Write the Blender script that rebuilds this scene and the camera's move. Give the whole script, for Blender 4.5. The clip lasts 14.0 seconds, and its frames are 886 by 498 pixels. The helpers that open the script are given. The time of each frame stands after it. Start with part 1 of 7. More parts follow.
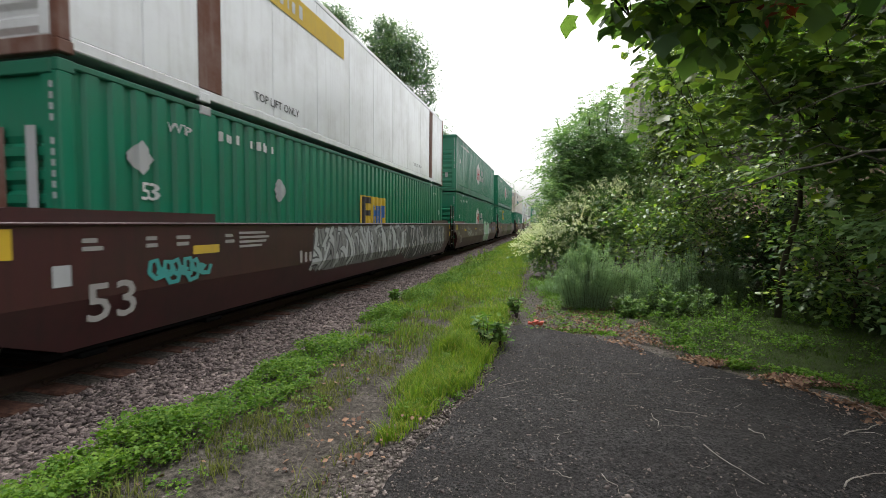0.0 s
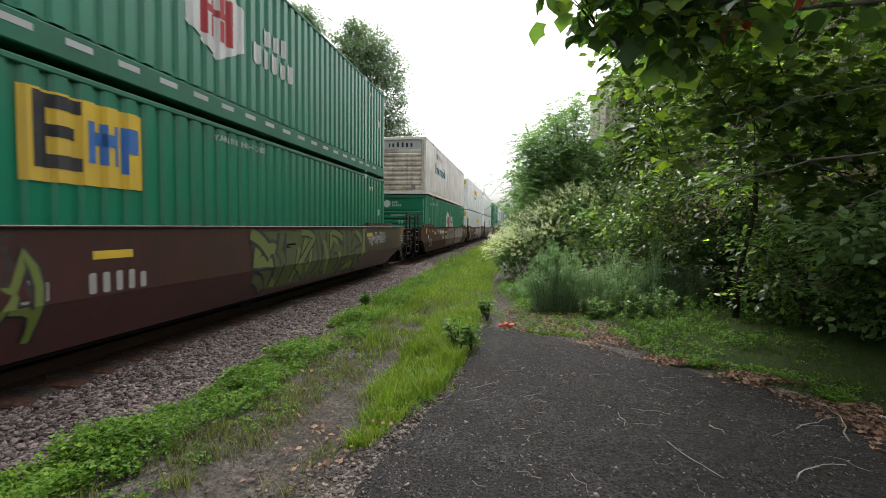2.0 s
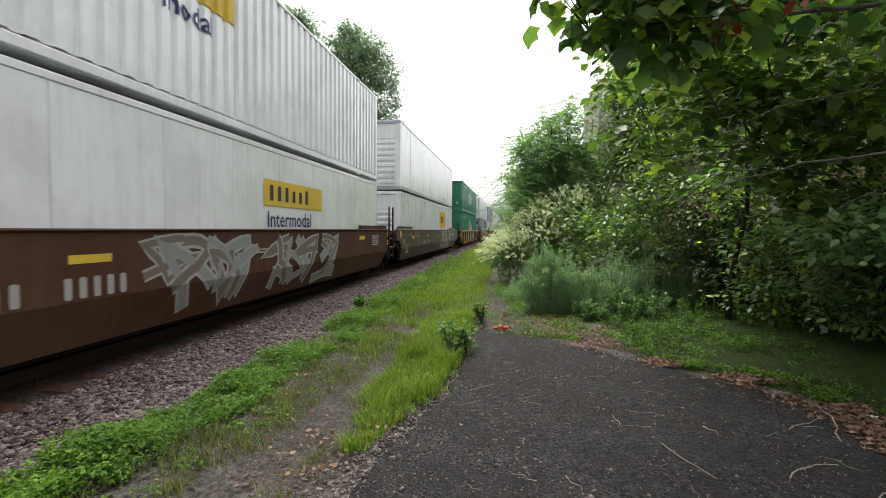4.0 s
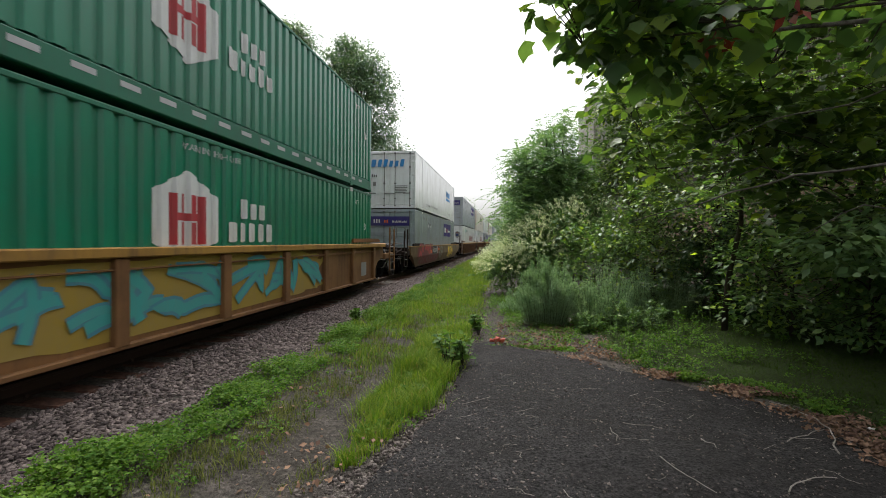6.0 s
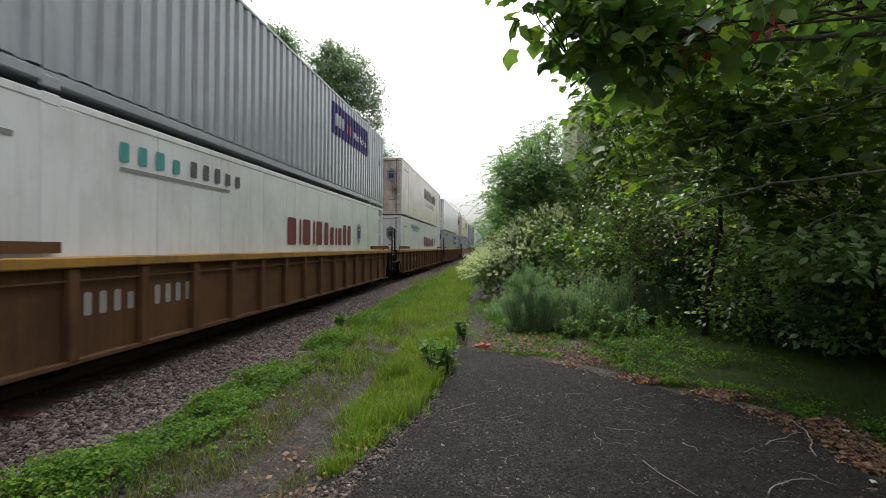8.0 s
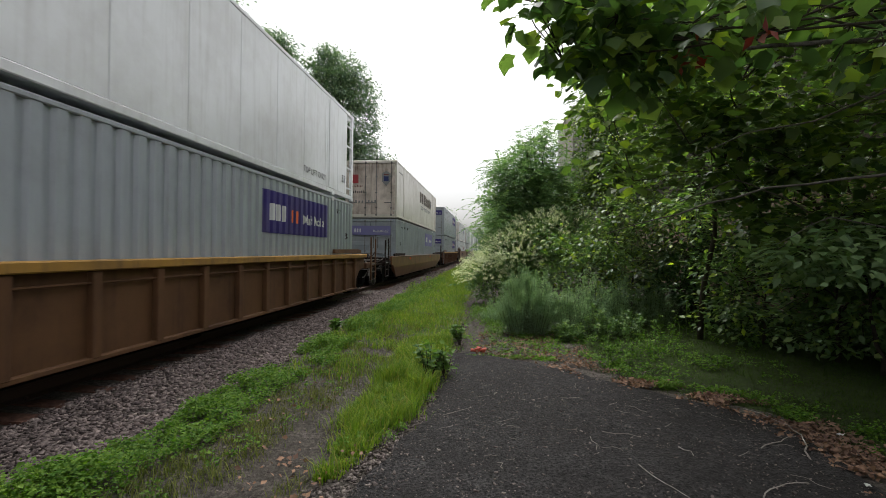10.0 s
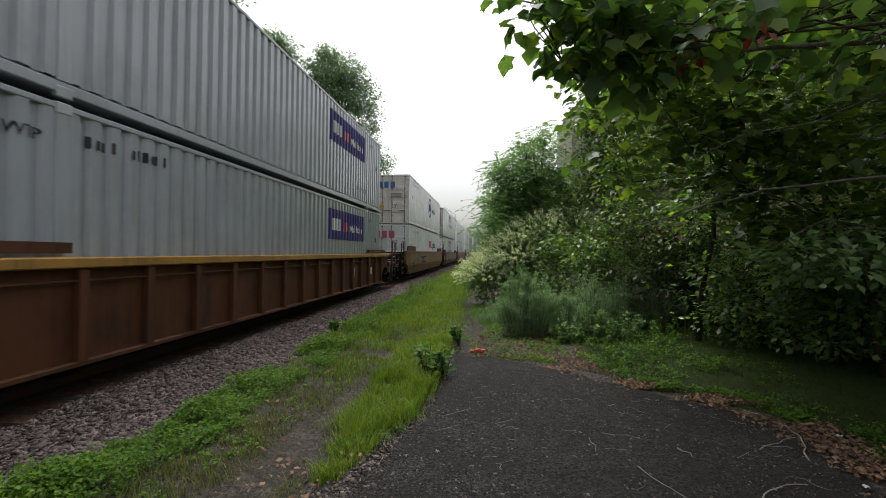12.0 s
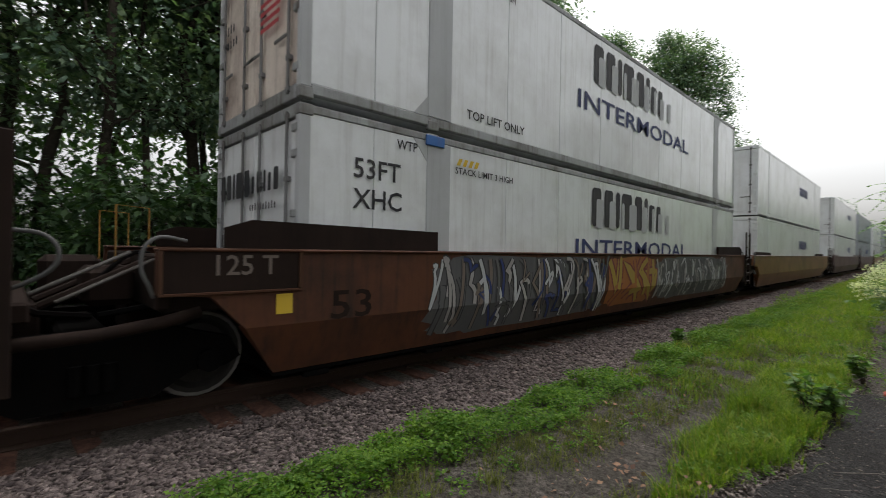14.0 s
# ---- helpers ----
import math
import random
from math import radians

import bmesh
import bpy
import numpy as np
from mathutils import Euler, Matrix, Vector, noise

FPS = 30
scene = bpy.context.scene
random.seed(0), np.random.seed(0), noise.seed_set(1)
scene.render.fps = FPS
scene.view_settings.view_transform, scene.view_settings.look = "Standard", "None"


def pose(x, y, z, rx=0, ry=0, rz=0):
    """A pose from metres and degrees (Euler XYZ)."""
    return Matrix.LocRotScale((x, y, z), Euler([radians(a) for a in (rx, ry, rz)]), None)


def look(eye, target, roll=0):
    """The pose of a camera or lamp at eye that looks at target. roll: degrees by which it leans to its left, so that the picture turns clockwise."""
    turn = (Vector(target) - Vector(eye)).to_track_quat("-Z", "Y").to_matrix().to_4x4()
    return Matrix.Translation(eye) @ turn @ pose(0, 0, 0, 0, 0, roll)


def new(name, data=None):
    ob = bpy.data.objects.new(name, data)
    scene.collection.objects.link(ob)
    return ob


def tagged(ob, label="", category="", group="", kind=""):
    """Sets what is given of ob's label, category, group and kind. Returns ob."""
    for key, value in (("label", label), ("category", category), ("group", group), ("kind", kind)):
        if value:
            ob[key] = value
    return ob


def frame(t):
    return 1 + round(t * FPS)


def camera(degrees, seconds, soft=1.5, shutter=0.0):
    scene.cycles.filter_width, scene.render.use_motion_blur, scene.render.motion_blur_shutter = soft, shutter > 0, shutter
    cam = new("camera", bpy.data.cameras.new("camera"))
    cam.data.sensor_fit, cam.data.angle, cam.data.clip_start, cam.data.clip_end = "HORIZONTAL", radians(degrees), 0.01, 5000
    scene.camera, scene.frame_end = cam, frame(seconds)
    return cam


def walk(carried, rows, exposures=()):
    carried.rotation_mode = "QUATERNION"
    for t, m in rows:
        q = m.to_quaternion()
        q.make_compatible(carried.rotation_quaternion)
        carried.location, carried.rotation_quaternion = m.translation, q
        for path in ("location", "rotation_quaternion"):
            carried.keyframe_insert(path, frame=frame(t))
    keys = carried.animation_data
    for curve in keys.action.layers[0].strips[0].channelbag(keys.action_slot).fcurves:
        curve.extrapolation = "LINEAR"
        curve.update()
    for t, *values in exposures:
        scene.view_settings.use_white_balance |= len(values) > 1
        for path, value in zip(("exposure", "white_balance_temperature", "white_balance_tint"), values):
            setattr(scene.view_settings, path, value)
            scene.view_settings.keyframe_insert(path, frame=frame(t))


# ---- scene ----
EYE = 1.6
RAIL = 0.07           # top of rail
DECK = -0.03          # the height from which the cars are built
TRACK = -5.88         # centre line of the track
SPEED = 21.57         # metres a second, towards -y

cam = camera(88.3, 14.0, soft=0.6, shutter=0.05)
PATH = [
    # seconds, yaw, pitch, roll
    (0.0, 13.0, -3.3, -0.55), (0.5, 11.44, -3.26, -0.57), (1.0, 10.5, -3.31, -0.68), (1.5, 9.79, -3.11, -0.68),
    (2.0, 9.36, -2.84, -0.66), (2.5, 8.88, -2.91, -0.66), (3.0, 8.7, -2.86, -0.61), (5.5, 8.62, -1.39, -0.52),
    (6.0, 8.2, -1.01, -0.53), (6.5, 7.72, -0.93, -0.58), (7.0, 7.26, -0.7, -0.6), (7.5, 6.74, -0.46, -0.63),
    (8.0, 6.35, -0.26, -0.64), (10.5, 5.82, 0.32, -0.69), (11.0, 5.77, 0.39, -0.68), (11.5, 5.74, 0.41, -0.73),
    (12.0, 5.75, 0.37, -0.77), (12.5, 5.75, 0.07, -0.76), (13.0, 6.38, -0.24, -0.8), (13.3, 11.3, -0.6, -0.75),
    (13.5, 17.3, -0.75, -0.6), (13.6, 20.7, -0.6, -0.5), (13.8, 30.1, -0.37, -0.63), (13.9, 37.1, -0.1, -0.8),
    (14.0, 46.4, 0.0, -1.0),
]
walk(cam, [(t, pose(0, 0, EYE, 90 + p, r, y)) for t, y, p, r in PATH],
     exposures=[(0.0, 1.0), (1.0, 0.95), (1.5, 0.95), (2.0, 1.1), (3.0, 1.25), (5.5, 0.83), (8.0, 0.68), (10.5, 0.5), (12.5, 0.38), (13.3, 0.43), (14.0, 0.4)])

# ---------------------------------------------------------------- light
world = bpy.data.worlds.new("overcast")
scene.world = world
world.use_nodes = True
wn, wl = world.node_tree.nodes, world.node_tree.links
sky = wn.new("ShaderNodeTexSky")
sky.sky_type, sky.sun_disc = "NISHITA", False
sky.sun_elevation, sky.sun_rotation = radians(66), radians(-22)
sky.air_density, sky.dust_density, sky.ozone_density = 1.0, 6.0, 1.0
dull = wn.new("ShaderNodeHueSaturation")
dull.inputs["Saturation"].default_value = 0.12
wl.new(sky.outputs[0], dull.inputs["Color"])
wl.new(dull.outputs[0], wn["Background"].inputs["Color"])
wn["Background"].inputs["Strength"].default_value = 0.18

sun_data = bpy.data.lights.new("sun", "SUN")
sun_data.energy, sun_data.angle, sun_data.color = 0.6, radians(30), (1.0, 0.97, 0.92)
sun = new("sun", sun_data)
sun.matrix_basis = look((0, 0, 30), (1.67, -4.13, 30 - 10))


# ---------------------------------------------------------------- materials
def nodes_of(name):
    m = bpy.data.materials.new(name)
    m.use_nodes = True
    nt = m.node_tree
    return m, nt.nodes, nt.links, nt.nodes["Principled BSDF"]


def noise_node(n, l, vec, scale, detail=4.0, rough=0.55):
    t = n.new("ShaderNodeTexNoise")
    t.inputs["Scale"].default_value, t.inputs["Detail"].default_value = scale, detail
    t.inputs["Roughness"].default_value = rough
    l.new(vec, t.inputs["Vector"])
    return t


def ramp_node(n, l, fac, lo, hi, c0=(0, 0, 0), c1=(1, 1, 1)):
    r = n.new("ShaderNodeValToRGB")
    r.color_ramp.elements[0].position, r.color_ramp.elements[1].position = lo, hi
    r.color_ramp.elements[0].color, r.color_ramp.elements[1].color = (*c0, 1), (*c1, 1)
    l.new(fac, r.inputs["Fac"])
    return r


def mix_node(n, l, fac, a, b, mode="MIX"):
    m = n.new("ShaderNodeMix")
    m.data_type, m.blend_type = "RGBA", mode
    for sock, val in ((m.inputs[0], fac), (m.inputs[6], a), (m.inputs[7], b)):
        if isinstance(val, (int, float)):
            sock.default_value = val
        elif isinstance(val, tuple):
            sock.default_value = (*val, 1)
        else:
            l.new(val, sock)
    return m.outputs[2]


def coords(n, l, stretch=(1, 1, 1), shift=True):
    """Object coordinates, moved by each object's random number."""
    c = n.new("ShaderNodeTexCoord")
    mp = n.new("ShaderNodeMapping")
    mp.inputs["Scale"].default_value = stretch
    l.new(c.outputs["Object"], mp.inputs["Vector"])
    if not shift:
        return mp.outputs[0]
    info = n.new("ShaderNodeObjectInfo")
    mul = n.new("ShaderNodeMath")
    mul.operation = "MULTIPLY"
    mul.inputs[1].default_value = 37.0
    l.new(info.outputs["Random"], mul.inputs[0])
    add = n.new("ShaderNodeVectorMath")
    add.operation = "ADD"
    l.new(mp.outputs[0], add.inputs[0])
    l.new(mul.outputs[0], add.inputs[1])
    return add.outputs[0]


def bump_node(n, l, height, strength, distance, bsdf):
    b = n.new("ShaderNodeBump")
    b.inputs["Strength"].default_value, b.inputs["Distance"].default_value = strength, distance
    l.new(height, b.inputs["Height"])
    l.new(b.outputs[0], bsdf.inputs["Normal"])


def painted(name, base, rough=0.45, dirt=(0.12, 0.10, 0.08), amount=0.5, metal=0.0, streak=6.0, gloss_var=0.2, shine=0.5):
    """Paint on steel with grime in blots and in runs down the face, and small scuffs."""
    m, n, l, b = nodes_of(name)
    blot = noise_node(n, l, coords(n, l), 0.9, 6, 0.65)
    runs = noise_node(n, l, coords(n, l, (streak, streak, 0.35)), 1.6, 5, 0.6)
    fine = noise_node(n, l, coords(n, l), 38, 3, 0.6)
    r1 = ramp_node(n, l, blot.outputs["Fac"], 0.42, 0.80)
    r2 = ramp_node(n, l, runs.outputs["Fac"], 0.50, 0.78)
    r3 = ramp_node(n, l, fine.outputs["Fac"], 0.60, 0.75)
    add = mix_node(n, l, 0.6, r1.outputs[0], r2.outputs[0], "ADD")
    add = mix_node(n, l, 0.25, add, r3.outputs[0], "ADD")
    fac = mix_node(n, l, 1.0, add, (amount, amount, amount), "MULTIPLY")
    sep = n.new("ShaderNodeRGBToBW")
    l.new(fac, sep.inputs[0])
    l.new(mix_node(n, l, sep.outputs[0], base, dirt), b.inputs["Base Color"])
    rr = n.new("ShaderNodeMapRange")
    rr.inputs["To Min"].default_value, rr.inputs["To Max"].default_value = rough, min(1, rough + gloss_var + 0.2)
    l.new(blot.outputs["Fac"], rr.inputs["Value"])
    l.new(rr.outputs[0], b.inputs["Roughness"])
    b.inputs["Metallic"].default_value = metal
    b.inputs["Specular IOR Level"].default_value = shine
    bump_node(n, l, fine.outputs["Fac"], 0.15, 0.004, b)
    return m


def rough_stone(name, c0, c1, scale, bump=0.5, dist=0.01, rough=0.9, island=False, c2=None, shine=0.15):
    """Stone, soil, bark: fine grain, a middle scale of specks and large soft stains."""
    m, n, l, b = nodes_of(name)
    vec = coords(n, l, shift=False)
    a = noise_node(n, l, vec, scale, 5, 0.75)
    mid = noise_node(n, l, vec, scale * 0.22, 4, 0.65)
    big = noise_node(n, l, vec, scale * 0.03, 5, 0.65)
    col = mix_node(n, l, ramp_node(n, l, a.outputs["Fac"], 0.38, 0.64).outputs[0], c0, c1)
    col = mix_node(n, l, 0.75, col, ramp_node(n, l, mid.outputs["Fac"], 0.35, 0.66, (0.45, 0.45, 0.45), (1.25, 1.25, 1.25)).outputs[0], "MULTIPLY")
    if island:
        g = n.new("ShaderNodeNewGeometry")
        tone = ramp_node(n, l, g.outputs["Random Per Island"], 0.0, 1.0, (0.38, 0.36, 0.37), (1.40, 1.36, 1.32))
        col = mix_node(n, l, 1.0, mix_node(n, l, 0.4, col, c2 or c1), tone.outputs[0], "MULTIPLY")
    else:
        col = mix_node(n, l, ramp_node(n, l, big.outputs["Fac"], 0.40, 0.62).outputs[0], col, mix_node(n, l, 0.6, col, c2 or c1))
    l.new(col, b.inputs["Base Color"])
    b.inputs["Roughness"].default_value = rough
    b.inputs["Specular IOR Level"].default_value = shine
    bump_node(n, l, a.outputs["Fac"], bump, dist, b)
    return m


def leafy(name, c0, c1, gloss=0.45, through_amount=0.35, c2=None, shine=0.5):
    """Leaves that let some light through, each one a shade of its own."""
    m, n, l, b = nodes_of(name)
    g = n.new("ShaderNodeNewGeometry")
    rp = n.new("ShaderNodeValToRGB")
    e = rp.color_ramp.elements
    e[0].color, e[1].color = (*c0, 1), (*c1, 1)
    if c2:
        e[1].position = 0.85
        k = e.new(1.0)
        k.color = (*c2, 1)
    l.new(g.outputs["Random Per Island"], rp.inputs["Fac"])
    big = noise_node(n, l, coords(n, l, shift=False), 0.8, 3)
    col = mix_node(n, l, 0.55, rp.outputs[0], ramp_node(n, l, big.outputs["Fac"], 0.3, 0.7, (0.55, 0.6, 0.6), (1.15, 1.1, 0.9)).outputs[0], "MULTIPLY")
    l.new(col, b.inputs["Base Color"])
    b.inputs["Roughness"].default_value = gloss
    b.inputs["Specular IOR Level"].default_value = shine
    tr = n.new("ShaderNodeBsdfTranslucent")
    l.new(mix_node(n, l, 1.0, col, (1.25, 1.45, 0.55), "MULTIPLY"), tr.inputs["Color"])
    mx = n.new("ShaderNodeMixShader")
    mx.inputs[0].default_value = through_amount
    l.new(b.outputs[0], mx.inputs[1])
    l.new(tr.outputs[0], mx.inputs[2])
    l.new(mx.outputs[0], n["Material Output"].inputs["Surface"])
    return m


M = {}
# train paint
M["green"] = painted("green container paint", (0.008, 0.195, 0.108), 0.26, (0.06, 0.11, 0.075), 0.45, gloss_var=-0.08)
M["green_dark"] = painted("green rail paint", (0.007, 0.145, 0.08), 0.4, (0.05, 0.07, 0.05), 0.5)
M["white"] = painted("white container paint", (0.83, 0.845, 0.86), 0.16, (0.40, 0.38, 0.35), 0.48, gloss_var=-0.1, shine=0.75)
M["cream"] = painted("cream container paint", (0.82, 0.785, 0.745), 0.3, (0.36, 0.24, 0.18), 0.6, gloss_var=-0.05)
M["grey"] = painted("grey container paint", (0.36, 0.392, 0.425), 0.18, (0.19, 0.19, 0.18), 0.5, gloss_var=-0.1, shine=0.7)
M["stained"] = painted("rust-streaked cream doors", (0.74, 0.645, 0.565), 0.4, (0.12, 0.062, 0.04), 1.0, gloss_var=0.0, streak=4.0)
M["beige"] = painted("weathered beige container paint", (0.70, 0.655, 0.585), 0.24, (0.34, 0.27, 0.20), 0.6, gloss_var=-0.05)
M["paper"] = painted("dirty white paper", (0.45, 0.45, 0.43), 0.7, (0.25, 0.23, 0.2), 0.5)
M["rail_grey"] = painted("grimy grey container rail", (0.36, 0.37, 0.37), 0.5, (0.09, 0.07, 0.055), 0.95, metal=0.3)
M["rust"] = painted("rusted steel post", (0.14, 0.05, 0.028), 0.8, (0.42, 0.36, 0.33), 0.5)
M["steel"] = painted("dull steel", (0.22, 0.22, 0.22), 0.45, (0.10, 0.07, 0.05), 0.6, 0.6)
M["worn_steel"] = painted("hand-worn dark steel", (0.16, 0.15, 0.14), 0.45, (0.05, 0.035, 0.028), 0.8, 0.4)
M["hose"] = painted("dusty rubber hose", (0.10, 0.10, 0.10), 0.7, (0.16, 0.15, 0.13), 0.5, shine=0.2)
M["brown"] = painted("oxide brown car paint", (0.064, 0.0195, 0.0205), 0.34, (0.032, 0.018, 0.017), 1.0, gloss_var=0.0, shine=0.6)
M["brown_worn"] = painted("worn brown car paint", (0.070, 0.030, 0.016), 0.7, (0.10, 0.065, 0.045), 0.7, shine=0.2)
M["russet"] = painted("russet car paint", (0.092, 0.032, 0.011), 0.5, (0.024, 0.010, 0.005), 0.95, shine=0.35)
M["cocoa"] = painted("rust-washed brown car paint", (0.125, 0.060, 0.026), 0.6, (0.04, 0.020, 0.012), 0.75, shine=0.3)
M["rustbrown"] = painted("scorched rust-brown car paint", (0.096, 0.032, 0.013), 0.5, (0.020, 0.011, 0.008), 1.0, shine=0.4)
M["olivebrown"] = painted("stained olive-brown car paint", (0.145, 0.085, 0.032), 0.45, (0.035, 0.018, 0.011), 1.0, shine=0.45)
M["tan"] = painted("weathered yellow car paint", (0.205, 0.10, 0.037), 0.55, (0.075, 0.038, 0.021), 0.9, shine=0.3)
M["umber"] = painted("umber car paint", (0.182, 0.068, 0.019), 0.34, (0.050, 0.022, 0.010), 0.9, shine=0.6, gloss_var=-0.05)
M["yellow_worn"] = painted("worn yellow top flange", (0.36, 0.19, 0.028), 0.6, (0.10, 0.06, 0.03), 0.85)
# running gear and car ends: grime plus the shade there, both in the colour
M["iron"] = painted("running gear black with grime and shade", (0.004, 0.004, 0.004), 0.9, (0.010, 0.007, 0.006), 0.5, shine=0.04)
M["grime"] = painted("brown steel darkened by grime and shade", (0.022, 0.013, 0.010), 0.7, (0.008, 0.006, 0.005), 0.7, shine=0.15)
M["tread"] = painted("polished tread steel", (0.30, 0.29, 0.28), 0.34, (0.20, 0.17, 0.15), 0.4, 0.8)
M["wheel"] = painted("worn wheel steel", (0.06, 0.056, 0.053), 0.45, (0.02, 0.015, 0.012), 0.6, 0.6)
for key, col in (("ink_cyan", (0.06, 0.22, 0.28)), ("ink_olive", (0.07, 0.085, 0.025)), ("ink_drab", (0.15, 0.115, 0.095)), ("ink_ochre", (0.33, 0.22, 0.03)), ("ink_slate", (0.085, 0.085, 0.09)),
                 ("ink_rustorange", (0.30, 0.10, 0.02)), ("ink_white", (0.66, 0.67, 0.66)), ("ink_black", (0.015, 0.015, 0.02)), ("ink_red", (0.42, 0.03, 0.04)),
                 ("ink_maroon", (0.16, 0.02, 0.022)), ("ink_yellow", (0.68, 0.45, 0.03)), ("ink_orange", (0.72, 0.13, 0.02)),
                 ("ink_blue", (0.03, 0.14, 0.42)), ("ink_sky", (0.02, 0.24, 0.6)), ("ink_purple", (0.028, 0.018, 0.16)),
                 ("ink_navy", (0.015, 0.03, 0.13)), ("ink_pink", (0.52, 0.11, 0.16)), ("ink_teal", (0.05, 0.32, 0.30)),
                 ("ink_lime", (0.13, 0.17, 0.03)), ("ink_mint", (0.30, 0.48, 0.32)), ("ink_grey", (0.24, 0.24, 0.24)),
                 ("ink_paleviolet", (0.20, 0.19, 0.40)), ("ink_chalk", (0.34, 0.32, 0.31)), ("ink_silver", (0.46, 0.47, 0.48))):
    M[key] = painted(key.replace("ink_", "") + " marking paint", col, 0.5, (0.2, 0.18, 0.16), 0.3)
# ground
M["soil"] = rough_stone("damp silty soil", (0.026, 0.023, 0.020), (0.17, 0.150, 0.132), 26, 1.0, 0.05, c2=(0.06, 0.052, 0.042))
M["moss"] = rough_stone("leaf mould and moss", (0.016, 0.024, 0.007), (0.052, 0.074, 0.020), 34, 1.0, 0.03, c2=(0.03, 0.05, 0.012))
M["asphalt"] = rough_stone("old asphalt", (0.002, 0.002, 0.002), (0.078, 0.073, 0.073), 46, 1.0, 0.03, c2=(0.020, 0.018, 0.017))
# bed colour lowered to carry the shade beneath the passing cars
M["ballast"] = rough_stone("ballast bed darkened for shade", (0.010, 0.008, 0.007), (0.055, 0.046, 0.042), 22, 1.0, 0.04, c2=(0.04, 0.033, 0.03))
M["stone"] = rough_stone("crushed stone", (0.070, 0.057, 0.055), (0.225, 0.190, 0.183), 40, 0.5, 0.008, island=True, c2=(0.155, 0.128, 0.122))
M["pebble"] = rough_stone("pale pebbles", (0.07, 0.060, 0.056), (0.24, 0.215, 0.20), 40, 0.4, 0.006, island=True, c2=(0.11, 0.093, 0.086))
# oily stones, painted darker still for the shade under the train
M["oily_shaded_stone"] = rough_stone("oily stone darkened for shade", (0.016, 0.012, 0.010), (0.055, 0.040, 0.034), 40, 0.5, 0.008, island=True, c2=(0.035, 0.024, 0.02))
M["tie"] = rough_stone("creosoted timber", (0.038, 0.019, 0.014), (0.125, 0.064, 0.046), 14, 0.7, 0.01, c2=(0.10, 0.05, 0.036))
M["railsteel"] = painted("rusty rail", (0.05, 0.027, 0.019), 0.7, (0.05, 0.03, 0.02), 0.5, 0.2)
M["litter"] = leafy("dead leaves", (0.085, 0.042, 0.030), (0.25, 0.145, 0.095), 0.8, 0.1)
M["twig"] = rough_stone("dry twig", (0.17, 0.15, 0.13), (0.33, 0.30, 0.27), 30, 0.3, 0.003)
M["bark"] = rough_stone("bark", (0.022, 0.018, 0.014), (0.07, 0.058, 0.045), 12, 0.9, 0.02)
M["stalk"] = rough_stone("green stalk", (0.07, 0.10, 0.04), (0.13, 0.17, 0.08), 20, 0.2, 0.003)
M["branch"] = rough_stone("grey twig bark", (0.06, 0.052, 0.045), (0.16, 0.145, 0.13), 30, 0.4, 0.004)
M["concrete"] = rough_stone("stained concrete", (0.28, 0.27, 0.26), (0.50, 0.49, 0.48), 7, 0.3, 0.01, c2=(0.22, 0.18, 0.15))
M["stucco"] = rough_stone("stained pinkish render", (0.22, 0.15, 0.12), (0.42, 0.32, 0.27), 9, 0.5, 0.01, c2=(0.20, 0.13, 0.10))
M["dark_sheet"] = painted("dark weathered sheet", (0.035, 0.032, 0.028), 0.8, (0.07, 0.045, 0.035), 0.6, shine=0.1)
M["grey_batten"] = painted("weathered grey batten", (0.17, 0.155, 0.135), 0.8, (0.06, 0.04, 0.03), 0.9, shine=0.1)
M["plastic_red"] = painted("orange red plastic", (0.36, 0.055, 0.03), 0.4, (0.3, 0.1, 0.05), 0.2)
# leaves
M["grass"] = leafy("grass", (0.062, 0.140, 0.014), (0.225, 0.300, 0.042), 0.5, 0.42, (0.30, 0.25, 0.09), shine=0.2)
M["straw"] = leafy("dry olive grass", (0.06, 0.082, 0.022), (0.17, 0.178, 0.062), 0.7, 0.3, shine=0.1)
M["weed"] = leafy("weed leaves", (0.05, 0.128, 0.016), (0.14, 0.235, 0.032), 0.6, 0.4, shine=0.2)
# dim copy of the grass: the trees' shade sits in its green
M["dim_grass"] = leafy("fine grass dimmed for tree shade", (0.028, 0.058, 0.011), (0.066, 0.102, 0.022), 0.7, 0.35, shine=0.1)
M["maple"] = leafy("maple leaves", (0.058, 0.118, 0.055), (0.165, 0.250, 0.090), 0.32, 0.52, (0.40, 0.50, 0.07), shine=0.65)
M["young_maple"] = leafy("young maple leaves", (0.040, 0.082, 0.028), (0.150, 0.225, 0.060), 0.32, 0.45, (0.38, 0.48, 0.07), shine=0.65)
M["shrubleaf"] = leafy("shrub leaves", (0.09, 0.17, 0.075), (0.18, 0.28, 0.11), 0.45, 0.45, (0.24, 0.32, 0.08))
M["feather"] = leafy("mugwort leaves", (0.165, 0.26, 0.195), (0.315, 0.415, 0.315), 0.7, 0.43, shine=0.2)
# lit copy of the shrub leaves: skylight is put into the colour
M["litleaf"] = leafy("ovate leaves lightened for skylight", (0.15, 0.25, 0.13), (0.28, 0.39, 0.20), 0.45, 0.4)
M["blossom"] = leafy("cream blossom", (0.66, 0.66, 0.54), (0.88, 0.87, 0.77), 0.7, 0.3)
M["oak"] = leafy("forest leaves", (0.092, 0.164, 0.118), (0.205, 0.295, 0.205), 0.46, 0.30, (0.25, 0.33, 0.17), shine=0.35)
M["seedling"] = leafy("seedling leaves", (0.06, 0.14, 0.03), (0.15, 0.25, 0.06), 0.5, 0.4, shine=0.25)
